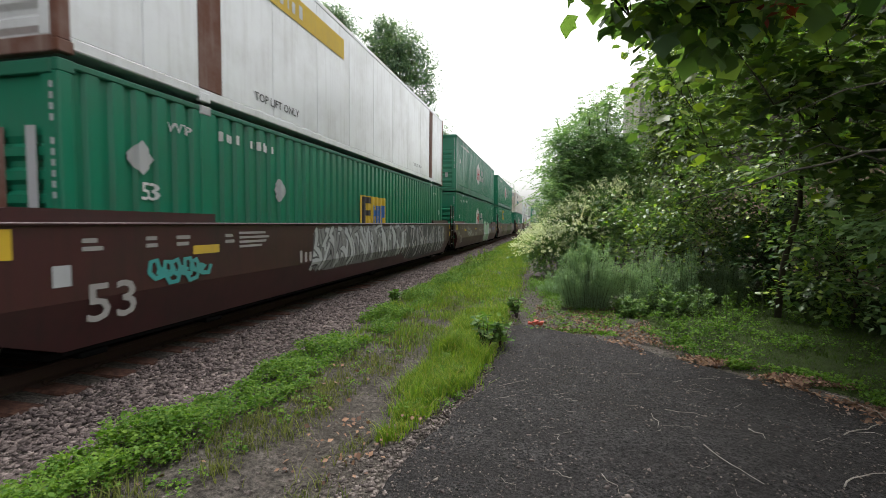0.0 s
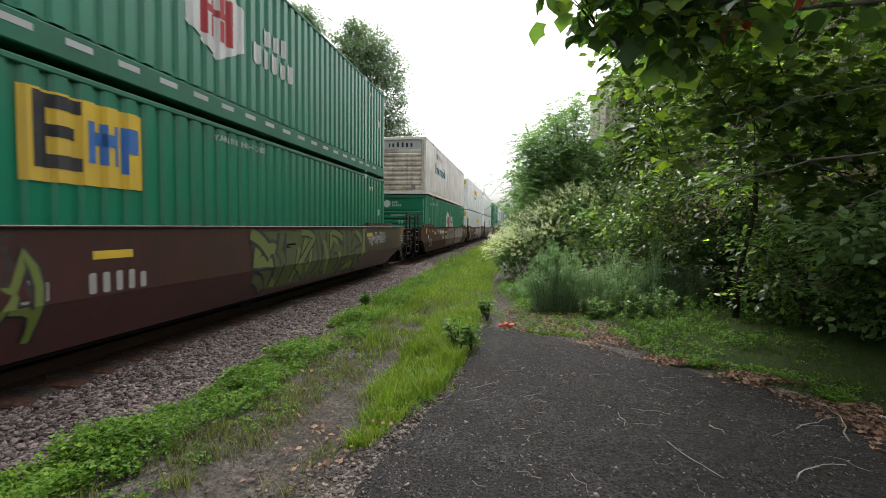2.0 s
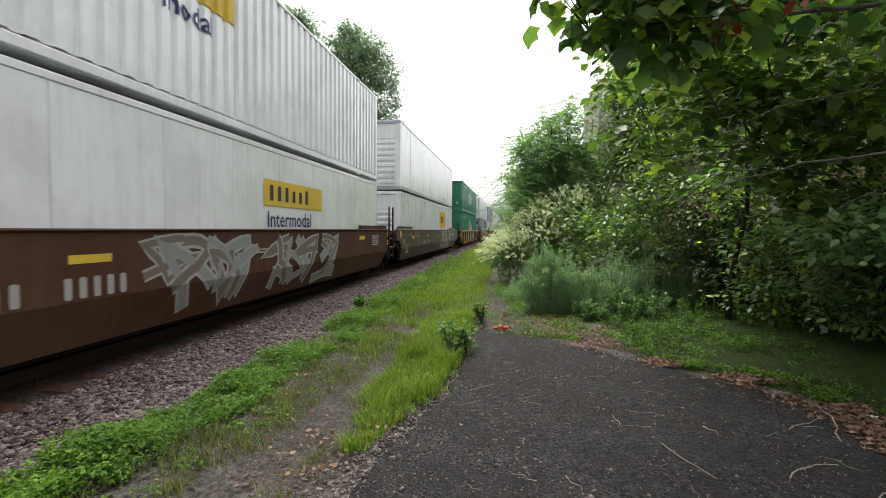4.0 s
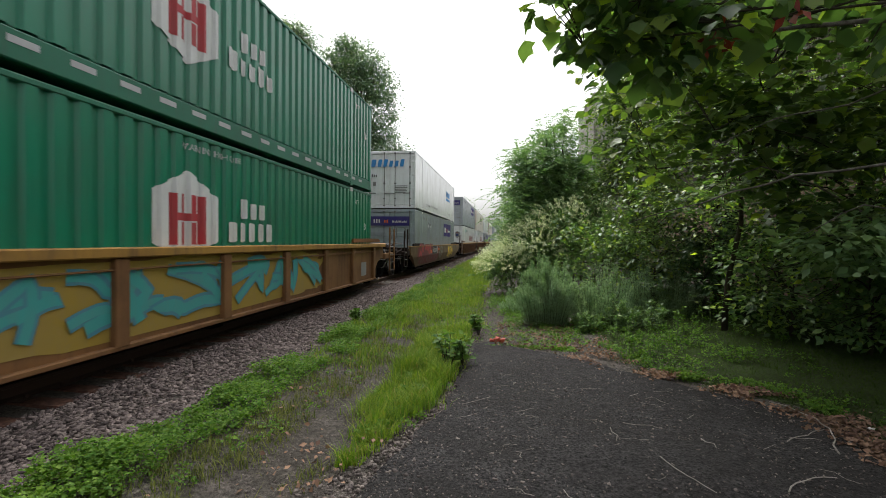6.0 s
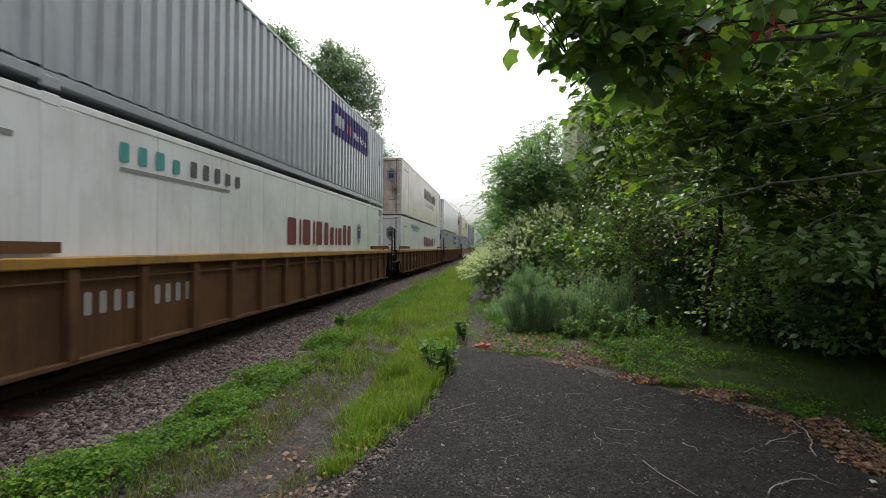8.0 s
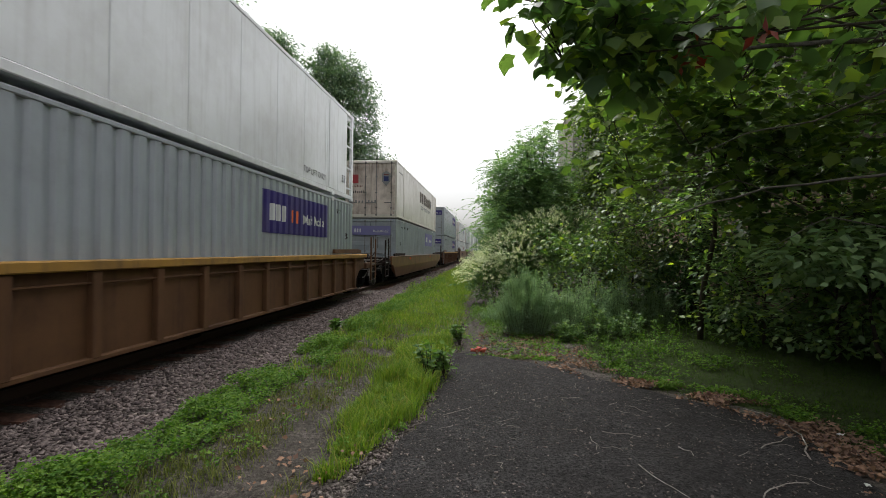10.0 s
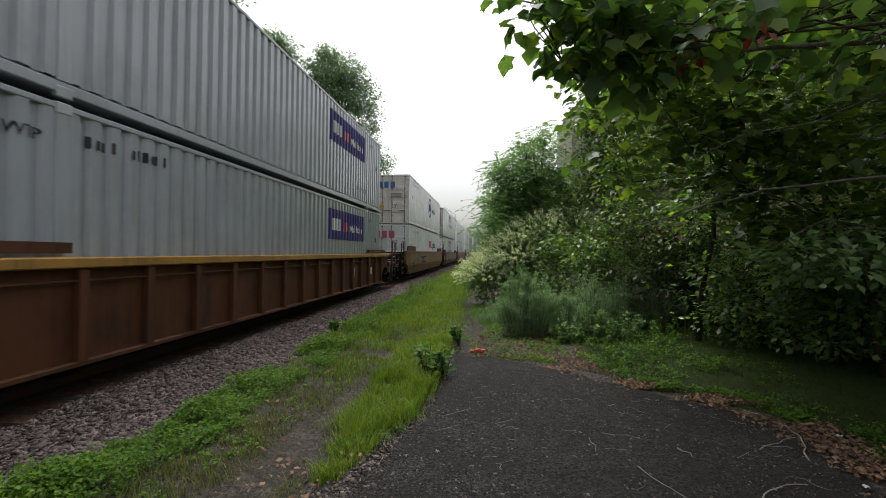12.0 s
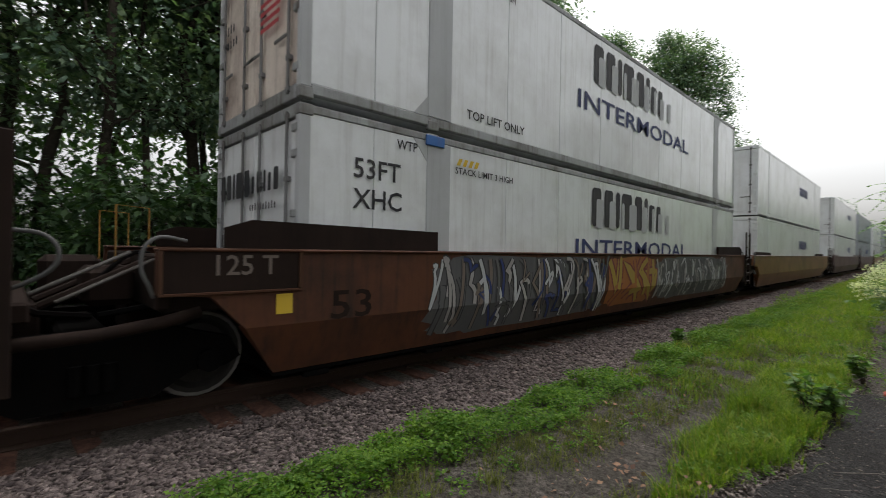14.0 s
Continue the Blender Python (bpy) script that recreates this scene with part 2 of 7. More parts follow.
# shaded copy of the forest leaves: canopy shade is put into the colour
M["shadeleaf"] = leafy("leaves darkened for wood shade", (0.03, 0.07, 0.032), (0.075, 0.14, 0.055), 0.5, 0.35, shine=0.3)
M["pinnate"] = leafy("pinnate leaves", (0.125, 0.22, 0.125), (0.26, 0.38, 0.20), 0.55, 0.42, shine=0.35)
M["redleaf"] = leafy("red leaf", (0.22, 0.02, 0.015), (0.30, 0.05, 0.02), 0.5, 0.3)


# ---------------------------------------------------------------- mesh tools
class Shape:
    """A list of corners and faces to which boxes, tubes and sheets are added."""

    def __init__(self):
        self.v, self.f = [], []

    def add(self, verts, faces):
        k = len(self.v)
        self.v += [tuple(p) for p in verts]
        self.f += [tuple(i + k for i in q) for q in faces]
        return self

    def box(self, x0, x1, y0, y1, z0, z1, ch=0.0):
        if ch <= 0:
            vs = [(x, y, z) for x in (x0, x1) for y in (y0, y1) for z in (z0, z1)]
            return self.add(vs, [(0, 1, 3, 2), (4, 6, 7, 5), (0, 4, 5, 1), (2, 3, 7, 6), (0, 2, 6, 4), (1, 5, 7, 3)])
        lo, hi = (x0, y0, z0), (x1, y1, z1)
        ch = min(ch, *(0.45 * (b - a) for a, b in zip(lo, hi)))
        vs, idx = [], {}
        for s in [(a, b, c) for a in (0, 1) for b in (0, 1) for c in (0, 1)]:
            for ax in range(3):
                p = [(hi if s[i] else lo)[i] + (0 if i == ax else (-ch if s[i] else ch)) for i in range(3)]
                idx[s, ax] = len(vs)
                vs.append(p)
        fs = []
        for ax in range(3):
            a, b = (ax + 1) % 3, (ax + 2) % 3
            for side in (0, 1):
                ring = []
                for u, w in ((0, 0), (1, 0), (1, 1), (0, 1)):
                    s = [0, 0, 0]
                    s[ax], s[a], s[b] = side, u, w
                    ring.append(idx[tuple(s), ax])
                fs.append(tuple(ring if side else ring[::-1]))
            for u in (0, 1):
                for w in (0, 1):
                    s0, s1 = [0, 0, 0], [0, 0, 0]
                    s0[ax], s0[a], s0[b] = 0, u, w
                    s1[ax], s1[a], s1[b] = 1, u, w
                    s0, s1 = tuple(s0), tuple(s1)
                    q = (idx[s0, a], idx[s1, a], idx[s1, b], idx[s0, b])
                    fs.append(q if u == w else q[::-1])
        for s in [(a, b, c) for a in (0, 1) for b in (0, 1) for c in (0, 1)]:
            t = (idx[s, 0], idx[s, 1], idx[s, 2])
            fs.append(t if sum(s) % 2 else t[::-1])
        return self.add(vs, fs)

    def tube(self, pts, radii, n=6, caps=True):
        pts = [Vector(p) for p in pts]
        if not hasattr(radii, "__len__"):
            radii = [radii] * len(pts)
        vs, fs = [], []
        ref = None
        for i, p in enumerate(pts):
            d = (pts[min(i + 1, len(pts) - 1)] - pts[max(i - 1, 0)])
            d = d.normalized() if d.length > 1e-9 else Vector((0, 0, 1))
            if ref is None:
                ref = d.orthogonal().normalized()
            ref = (ref - d * ref.dot(d))
            ref = ref.normalized() if ref.length > 1e-6 else d.orthogonal().normalized()
            other = d.cross(ref)
            for k in range(n):
                a = 2 * math.pi * k / n
                vs.append(p + (ref * math.cos(a) + other * math.sin(a)) * radii[i])
        for i in range(len(pts) - 1):
            for k in range(n):
                fs.append((i * n + k, i * n + (k + 1) % n, (i + 1) * n + (k + 1) % n, (i + 1) * n + k))
        if caps:
            fs += [tuple(range(n - 1, -1, -1)), tuple(range((len(pts) - 1) * n, len(pts) * n))]
        return self.add(vs, fs)

    def extrude(self, outline, x0, x1):
        """An outline in (y, z), extended from x0 to x1."""
        n = len(outline)
        vs = [(x0, y, z) for y, z in outline] + [(x1, y, z) for y, z in outline]
        fs = [tuple(range(n - 1, -1, -1)), tuple(range(n, 2 * n))]
        fs += [(i, (i + 1) % n, n + (i + 1) % n, n + i) for i in range(n)]
        return self.add(vs, fs)

    def extrude_y(self, outline, y0, y1):
        """An outline in (x, z), extended from y0 to y1."""
        n = len(outline)
        vs = [(x, y0, z) for x, z in outline] + [(x, y1, z) for x, z in outline]
        fs = [tuple(range(n)), tuple(range(2 * n - 1, n - 1, -1))]
        fs += [(i, n + i, n + (i + 1) % n, (i + 1) % n) for i in range(n)]
        return self.add(vs, fs)

    def mesh(self, name, material, smooth=False):
        me = bpy.data.meshes.new(name)
        me.from_pydata(self.v, [], self.f)
        me.materials.append(material)
        if smooth:
            me.polygons.foreach_set("use_smooth", [True] * len(me.polygons))
        me.update()
        return me


def empty(name, label, category, group="", at=(0, 0, 0)):
    ob = new(name)
    ob.location = at
    return tagged(ob, label, category, group)


def part(name, shape, material, parent, label="", smooth=False):
    me = shape if isinstance(shape, bpy.types.Mesh) else shape.mesh(name, material, smooth)
    ob = new(name, me)
    ob.parent = parent
    return tagged(ob, label, kind="stuff" if name in ("mark_text", "lift_mark", "size_mark", "lettering") else "")


def solid(name, shape, material, label, category, group="", kind="", smooth=False):
    return tagged(new(name, shape.mesh(name, material, smooth)), label, category, group, kind)


# ---------------------------------------------------------------- lettering
LETTERS = {}
for word in ("53", "WTP", "53FT", "XHC", "TOP LIFT ONLY", "INTERMODAL", "Intermodal", "125 T", "STACK LIMIT 3 HIGH", "B", "C", "53'",
             "GLOBAL TRANSPORTATION", "MultiModal", "SUPER CUBE", "WARNING HIGH CUBE", "Logistics"):
    cu = bpy.data.curves.new("word", "FONT")
    cu.body, cu.size, cu.resolution_u, cu.offset = word, 1.0, 2, 0.010
    tmp = bpy.data.objects.new("word", cu)
    scene.collection.objects.link(tmp)
    LETTERS[word] = tmp.to_mesh().copy()
    tmp.to_mesh_clear()
    bpy.data.objects.remove(tmp)


def word_shape(text, height, stretch=1.0):
    """Faces in (u, v), with capitals of this height."""
    me = LETTERS[text]
    k = height / 0.69
    return [(p.co.x * k * stretch, p.co.y * k) for p in me.vertices], [tuple(p.vertices) for p in me.polygons]


def blocks(height, widths, gap=0.25, slant=0.0, seed=1):
    """A row of plain blocks, one for each letter of a mark."""
    rnd = random.Random(seed)
    vs, fs, u = [], [], 0.0
    for w in widths:
        w, h = (0.8 if height > 0.33 else 0.62) * w * height, height * (1 if rnd.random() < 0.6 else 0.82)
        k = len(vs)
        c = 0.07 * h
        ring = [(u + c, 0), (u + w - c, 0), (u + w, c), (u + w, h - c), (u + w - c, h), (u + c, h), (u, h - c), (u, c)]
        vs += [(a + slant * b, b) for a, b in ring]
        fs.append(tuple(range(k, k + 8)))
        u += w / (0.8 if height > 0.33 else 0.62) + gap * height
    return vs, fs


def poly(*pts):
    return list(pts), [tuple(range(len(pts)))]


def rect(w, h):
    return poly((0, 0), (w, 0), (w, h), (0, h))


def rows_of_bars(w, h, rows, seed=0):
    """Small print: bars of uneven length."""
    rnd = random.Random(seed)
    vs, fs = [], []
    for i in range(rows):
        k, v0 = len(vs), h * i / rows
        ln = w * rnd.uniform(0.65, 1.0)
        vs += [(0, v0), (ln, v0), (ln, v0 + h / rows * 0.55), (0, v0 + h / rows * 0.55)]
        fs.append((k, k + 1, k + 2, k + 3))
    return vs, fs


# ---------------------------------------------------------------- containers
HALF, TALL, LONG = 1.30, 2.83, 16.15
WAVE, DEEP = 0.285, 0.046
SIDE = 1.51             # half the width over a folded side sill
FOLD = (SIDE - 1.335) / 0.51    # how a folded side sill leans in below its bend
POSTS = (1.92, LONG - 1.92)


def wave(y):
    """How far the corrugated sheet lies behind its outermost face."""
    p = (y % WAVE) / WAVE
    if p < 0.46:
        return 0.0
    if p < 0.58:
        return -DEEP * (p - 0.46) / 0.12
    if p < 0.88:
        return -DEEP
    return -DEEP * (1 - (p - 0.88) / 0.12)


def wave_breaks(y0, y1):
    out = [y0]
    k = math.floor(y0 / WAVE)
    while k * WAVE < y1:
        for p in (0.0, 0.46, 0.58, 0.88):
            y = (k + p) * WAVE
            if y0 + 1e-4 < y < y1 - 1e-4:
                out.append(y)
        k += 1
    return out + [y1]


def corrugated(y0, y1, z0, z1, x):
    s = Shape()
    ys = wave_breaks(y0, y1)
    vs = [(x + wave(y), y, z) for y in ys for z in (z0, z1)]
    return s.add(vs, [(2 * i, 2 * i + 2, 2 * i + 3, 2 * i + 1) for i in range(len(ys) - 1)])


def side_mark(name, thing, shape, y, z, material, corr, x=HALF, lift=0.004, label="", fold=False, ramp=0.0):
    """A mark painted on the side that faces +x; on a corrugated side it follows the sheet."""
    bm = bmesh.new()
    vs = [bm.verts.new((ramp * (i // 2), y + a, z + b)) for i, (a, b) in enumerate(shape[0])]
    for f in shape[1]:
        try:
            bm.faces.new([vs[i] for i in f])
        except ValueError:
            pass
    if corr:
        lo, hi = min(v.co.y for v in vs), max(v.co.y for v in vs)
        for b in wave_breaks(lo, hi)[1:-1]:
            bmesh.ops.bisect_plane(bm, geom=bm.verts[:] + bm.edges[:] + bm.faces[:], plane_co=(0, b, 0), plane_no=(0, 1, 0))
    if fold:
        bmesh.ops.bisect_plane(bm, geom=bm.verts[:] + bm.edges[:] + bm.faces[:], plane_co=(0, 0, 0.85), plane_no=(0, 0, 1))
    for v in bm.verts:
        v.co.x += x + lift + (wave(v.co.y) if corr else 0) - (max(0.0, 0.85 - v.co.z) * FOLD if fold else 0)
    me = bpy.data.meshes.new(name)
    bm.to_mesh(me)
    bm.free()
    me.materials.append(material)
    return part(name, me, material, thing, label)


def end_mark(name, thing, shape, x, z, material, y=-0.05, label=""):
    vs = [(x + a, y, z + b) for a, b in shape[0]]
    return part(name, Shape().add(vs, shape[1]), material, thing, label)


def container(label, at, skin, corr=True, end="ribs", rail=None, post=None, open_nose=False, sill=0.17, dashes=False, door_skin=None, group="containers"):
    """A 53 foot container, its near end at y = 0. end: ribs (the plain end) or doors."""
    rail, post, door_skin = rail or skin, post or skin, door_skin or skin
    c = empty("container", label, "freight container", group, at)
    L = LONG - (0.55 if open_nose else 0.0)
    part("body", Shape().box(-HALF + 0.085, HALF - 0.085, 0.09, L - 0.04, 0.06, TALL - 0.05), skin, c)
    for sx in (1, -1):
        if corr:
            sh = corrugated(0.12, L - 0.12, sill + 0.03, TALL - 0.075, HALF - 0.012)
        else:
            inner = 8 if sx > 0 else 3
            edges = [0.10, 0.97, 1.84, 2.0] + [2.0 + (L - 4.0) * k / inner for k in range(1, inner)] + [L - 2.0, L - 1.84, L - 0.97, L - 0.10]
            lo, hi = sorted((sx * (HALF - 0.05), sx * (HALF - 0.010)))
            for a, b in zip(edges, edges[1:]):
                part("side_panel", Shape().box(lo, hi, a + 0.004, b - 0.004, 0.17, TALL - 0.10, 0.006), skin, c)
        if corr and sx < 0:
            sh.v = [(-x, y, z) for x, y, z in sh.v]
            sh.f = [f[::-1] for f in sh.f]
        if corr:
            part("side_panel", sh, skin, c)
        lo, hi = sorted((sx * (HALF - 0.09), sx * HALF))
        part("bottom_rail", Shape().box(lo, hi, 0.13, LONG - 0.13, 0.045, sill, 0.012), rail, c)
        part("top_rail", Shape().box(lo, hi, 0.13, LONG - 0.13, TALL - (0.075 if corr else 0.10), TALL - 0.005, 0.012), rail, c)
        for y in (0.0, LONG - 0.14):
            part("corner_post", Shape().box(lo, hi, y, y + 0.14, 0.12, TALL - 0.12, 0.012), post, c)
            for z in (0, TALL - 0.125):
                part("corner_casting", Shape().box(min(lo, sx * (HALF + 0.004)), max(hi, sx * (HALF + 0.004)), y - 0.004, y + 0.165, z, z + 0.125, 0.01), rail, c)
        for y in POSTS:
            plo, phi = sorted((sx * (HALF - 0.06), sx * (HALF + 0.004)))
            w0, w1 = (0.09, 0.09) if corr else ((0.10, 0.34) if y < 8 else (0.34, 0.10))
            part("lifting_post", Shape().box(plo, phi, y - w0, y + w1, 0.17, TALL - 0.1, 0.01), post if not corr else skin, c)
            for z in (-0.005, TALL - 0.12):
                cs = Shape().box(plo, max(phi, sx * (HALF + 0.012)) if sx > 0 else phi, y - 0.1, y + 0.1, z, z + 0.125, 0.012)
                if post == M["ink_silver"] and sx > 0:
                    for dy in (-0.26, 0.26):
                        base_z, tip_z = (0.17, 0.46) if z < 1 else (TALL - 0.10, TALL - 0.40)
                        part("post_gusset", Shape().extrude([(y + 0.3 * dy, base_z), (y + 1.3 * dy, base_z), (y + 0.3 * dy, tip_z)], HALF - 0.012, HALF - 0.004), post, c)
                part("lifting_casting", cs, M["ink_silver"] if z > 1 and corr else rail, c)
        if dashes and sx > 0:
            for k in range(24):
                part("white_dash", Shape().box(HALF - 0.01, HALF + 0.004, 0.62 + 0.62 * k, 0.92 + 0.62 * k, 0.20, 0.27), M["ink_silver"], c)
    part("roof", Shape().box(-HALF + 0.05, HALF - 0.05, 0.05, L - 0.03, TALL - 0.05, TALL, 0.01), skin, c)
    # near end
    part("end_sill", Shape().box(-HALF + 0.10, HALF - 0.10, 0.0, 0.10, 0.0, 0.16, 0.01), rail, c)
    part("end_header", Shape().box(-HALF + 0.10, HALF - 0.10, 0.0, 0.10, TALL - 0.14, TALL, 0.01), rail, c)
    if end == "ribs":
        prof = [(0.08, 0.16)]
        z = 0.22
        while z < TALL - 0.80:
            prof += [(0.085, z), (0.035, z + 0.045), (0.035, z + 0.13), (0.085, z + 0.175)]
            z += 0.235
        prof += [(0.06, TALL - 0.72), (0.06, TALL - 0.14)]
        s = Shape()
        vs = [(x, y, z) for y, z in prof for x in (-HALF + 0.22, HALF - 0.22)]
        s.add(vs, [(2 * i, 2 * i + 1, 2 * i + 3, 2 * i + 2) for i in range(len(prof) - 1)])
        part("ribbed_end", s, door_skin, c)
        for sx in (1, -1):
            lo, hi = sorted((sx * (HALF - 0.09), sx * (HALF - 0.24)))
            part("end_stile", Shape().box(lo, hi, 0.012, 0.09, 0.16, TALL - 0.14, 0.01), door_skin, c)
    else:
        for sx in (1, -1):
            lo, hi = sorted((sx * 0.012, sx * (HALF - 0.10)))
            d = part("door", Shape().box(lo, hi, 0.03, 0.09, 0.17, TALL - 0.15, 0.012), door_skin, c)
            for z in ([0.62, 1.06, 1.50, 1.94] if corr else []):
                part("door_rib", Shape().box(lo + 0.08, hi - 0.08, 0.008, 0.032, z, z + 0.20, 0.02), door_skin, d)
            for k in (0.22, 0.82):
                x = sx * k * (HALF - 0.05)
                rod = Shape().tube([(x, -0.01, 0.08), (x, -0.01, TALL - 0.06)], 0.019, 6)
                for z in (0.10, 0.45, 1.2, 2.0, TALL - 0.14):
                    rod.box(x - 0.045, x + 0.045, -0.025, 0.032, z, z + 0.06, 0.008)
                part("lock_rod", rod, M["steel"], d)
                part("lever", Shape().box(min(x, x - sx * 0.34), max(x, x - sx * 0.34), -0.03, -0.012, 0.72, 0.76, 0.005), M["steel"], d)
            for z in (0.3, 0.95, 1.6, 2.25, TALL - 0.3):
                x = sx * (HALF - 0.11)
                part("hinge", Shape().box(x - 0.07, x + 0.07, -0.01, 0.04, z, z + 0.09, 0.01), rail, d)
    # far end
    if open_nose:
        for sx in (1, -1):
            for z in (0.35, 1.0, 1.7, 2.35):
                lo, hi = sorted((sx * (HALF - 0.07), sx * (HALF - 0.02)))
                part("frame_bar", Shape().box(lo, hi, L - 0.05, LONG - 0.10, z, z + 0.06, 0.008), rail, c)
        part("nose_header", Shape().box(-HALF + 0.09, HALF - 0.09, LONG - 0.12, LONG - 0.02, TALL - 0.16, TALL - 0.02, 0.01), rail, c)
        part("cooling_unit", Shape().box(-0.9, 0.9, L - 0.04, LONG - 0.12, 0.7, 2.5, 0.05), M["ink_silver"], c)
    else:
        part("far_end", Shape().box(-HALF + 0.10, HALF - 0.10, LONG - 0.06, LONG - 0.015, 0.0, TALL, 0.01), skin, c)
    c["corr"] = corr
    return c


def small_marks(c, ink, seed):
    corr = bool(c["corr"])
    side_mark("mark_text", c, blocks(0.14, [0.6] * 4, 0.2, 0, seed), POSTS[0] + 0.30, 2.42, ink, corr)
    side_mark("mark_text", c, blocks(0.14, [0.6] * 6, 0.2, 0, seed + 1), POSTS[0] + 0.95, 2.42, ink, corr)
    side_mark("size_mark", c, word_shape("53", 0.20), 0.87, 1.52, ink, corr)
    side_mark("lift_mark", c, word_shape("WTP", 0.12), 1.32, 2.38, ink, corr)
    side_mark("lift_mark", c, word_shape("WTP", 0.12), LONG - 1.6, 2.38, ink, corr)
    side_mark("size_mark", c, word_shape("53", 0.20), LONG - 0.75, 1.62, ink, corr)


def hexagon_marks(c, seed, big=True):
    corr = bool(c["corr"])
    y, z = 6.7, 0.9
    side_mark("emblem", c, poly((0, 0.34), (0.67, 0.0), (1.34, 0.34), (1.34, 1.03), (0.67, 1.37), (0, 1.03)), y, z, M["ink_white"], corr)
    for a, b, c0, d in ((0.30, 0.44, 0.30, 1.02), (0.90, 1.04, 0.30, 1.02), (0.52, 0.62, 0.30, 0.62), (0.72, 0.82, 0.30, 0.62),
                        (0.44, 0.90, 0.64, 0.75), (0.52, 0.62, 0.75, 1.02), (0.72, 0.82, 0.75, 1.02)):
        side_mark("emblem_stripe", c, rect(b - a, (d - c0)), y + a, z + c0, M["ink_red"], corr, lift=0.008)
    side_mark("mark_text", c, blocks(0.34, [0.75, 0.7, 0.7], 0.14, 0, seed), y + 1.96, z + 0.74, M["ink_white"], corr)
    side_mark("mark_text", c, blocks(0.34, [0.85, 0.6, 0.75, 0.7, 0.75], 0.14, 0, seed + 3), y + 1.62, z + 0.33, M["ink_white"], corr)


def square_marks(c, y=7.15, z=0.93, w=1.85, h=1.03):
    corr = bool(c["corr"])
    p, q = w / 1.85, h / 1.03
    side_mark("emblem", c, rect(w, h), y, z, M["ink_yellow"], corr)
    for a, b, u, v in ((0.14, 0.34, 0.16, 1.0), (0.34, 0.80, 0.84, 1.0), (0.34, 0.72, 0.52, 0.66), (0.34, 0.80, 0.16, 0.32)):
        side_mark("emblem_stripe", c, rect(p * (b - a), q * (v - u)), y + p * a, z + q * u, M["ink_black"], corr, lift=0.008)
    for a, b, u, v in ((0.88, 0.98, 0.28, 0.80), (1.10, 1.20, 0.28, 0.80), (1.30, 1.40, 0.28, 0.80), (0.98, 1.30, 0.52, 0.68), (1.46, 1.74, 0.48, 0.82), (1.46, 1.55, 0.2, 0.48)):
        side_mark("emblem_stripe", c, rect(p * (b - a), q * (v - u)), y + p * a, z + q * u, M["ink_blue"], corr, lift=0.008)


def placard(c, y, z):
    side_mark("placard", c, poly((0, 0.2), (0.2, 0), (0.4, 0.2), (0.2, 0.4)), y, z, M["ink_silver"], bool(c["corr"]), lift=0.012)


def parcel_panel(c, y, z, w, h, faded=False, end=False):
    """A violet panel with a white and orange mark and a thin second mark."""
    corr = bool(c["corr"])
    base, white = (M["ink_paleviolet"] if faded else M["ink_purple"]), M["ink_white"]
    hot = M["ink_paleviolet"] if faded else M["ink_orange"]
    pieces = [(rect(w, h), 0, 0, base, 0.004), (blocks(h * 0.40, [0.62, 0.66, 0.66], 0.06, 0, 4), 0.09 * w, 0.30 * h, white, 0.008),
              (blocks(h * 0.40, [0.62, 0.66], 0.06, 0, 2), 0.36 * w, 0.30 * h, hot, 0.008),
              (word_shape("MultiModal", h * 0.27, 0.42 * w / (h * 0.27 * 7.1)), 0.555 * w, 0.31 * h, white, 0.008)]
    for shape, a, b, m, lift in pieces:
        name = "painted_panel" if lift < 0.005 else "mark_text"
        if end:
            end_mark(name, c, shape, y + a, z + b, m, -0.035 - lift)
        else:
            side_mark(name, c, shape, y + a, z + b, m, corr, lift=lift)


def end_marks_green(c, seed, notices=False):
    hexa = poly(*[(0.2 * math.sin(k * math.pi / 3), 0.2 * math.cos(k * math.pi / 3)) for k in range(6)][::-1])
    end_mark("emblem", c, hexa, -0.70, 2.40, M["ink_white"], 0.05)
    end_mark("mark_text", c, blocks(0.11, [0.8, 0.7, 0.7], 0.2, 0, seed), -0.42, 2.42, M["ink_white"], 0.05)
    end_mark("mark_text", c, blocks(0.11, [0.8, 0.6, 0.7, 0.7, 0.7], 0.2, 0, seed + 1), -0.42, 2.27, M["ink_white"], 0.05)
    end_mark("size_mark", c, word_shape("53", 0.17), -0.10, 1.40, M["ink_white"], 0.03)
    end_mark("mark_text", c, rows_of_bars(0.9, 0.1, 2, seed), -0.5, 1.78, M["ink_silver"], 0.03)
    if notices:
        end_mark("notice", c, rect(0.46, 0.20), -0.15, 0.76, M["ink_white"], 0.03, "worn white notice")
        end_mark("notice", c, rect(0.20, 0.12), -0.02, 0.64, M["ink_silver"], 0.03)
        end_mark("notice", c, rect(0.34, 0.09), -0.62, 0.84, M["ink_silver"], 0.03, "thin silver notice")
        end_mark("document_holder", c, rect(0.14, 0.24), 0.72, 0.70, M["ink_silver"], 0.03)
    for x in (HALF - 0.13, -HALF + 0.06):
        for k in range(12):
            end_mark("mark_text", c, rect(0.05, 0.065), x, 2.55 - k * 0.105 - (0.12 if k > 3 else 0) - (0.12 if k > 9 else 0), M["ink_silver"], 0.008)


# ---------------------------------------------------------------- well cars
TOPZ = 1.60


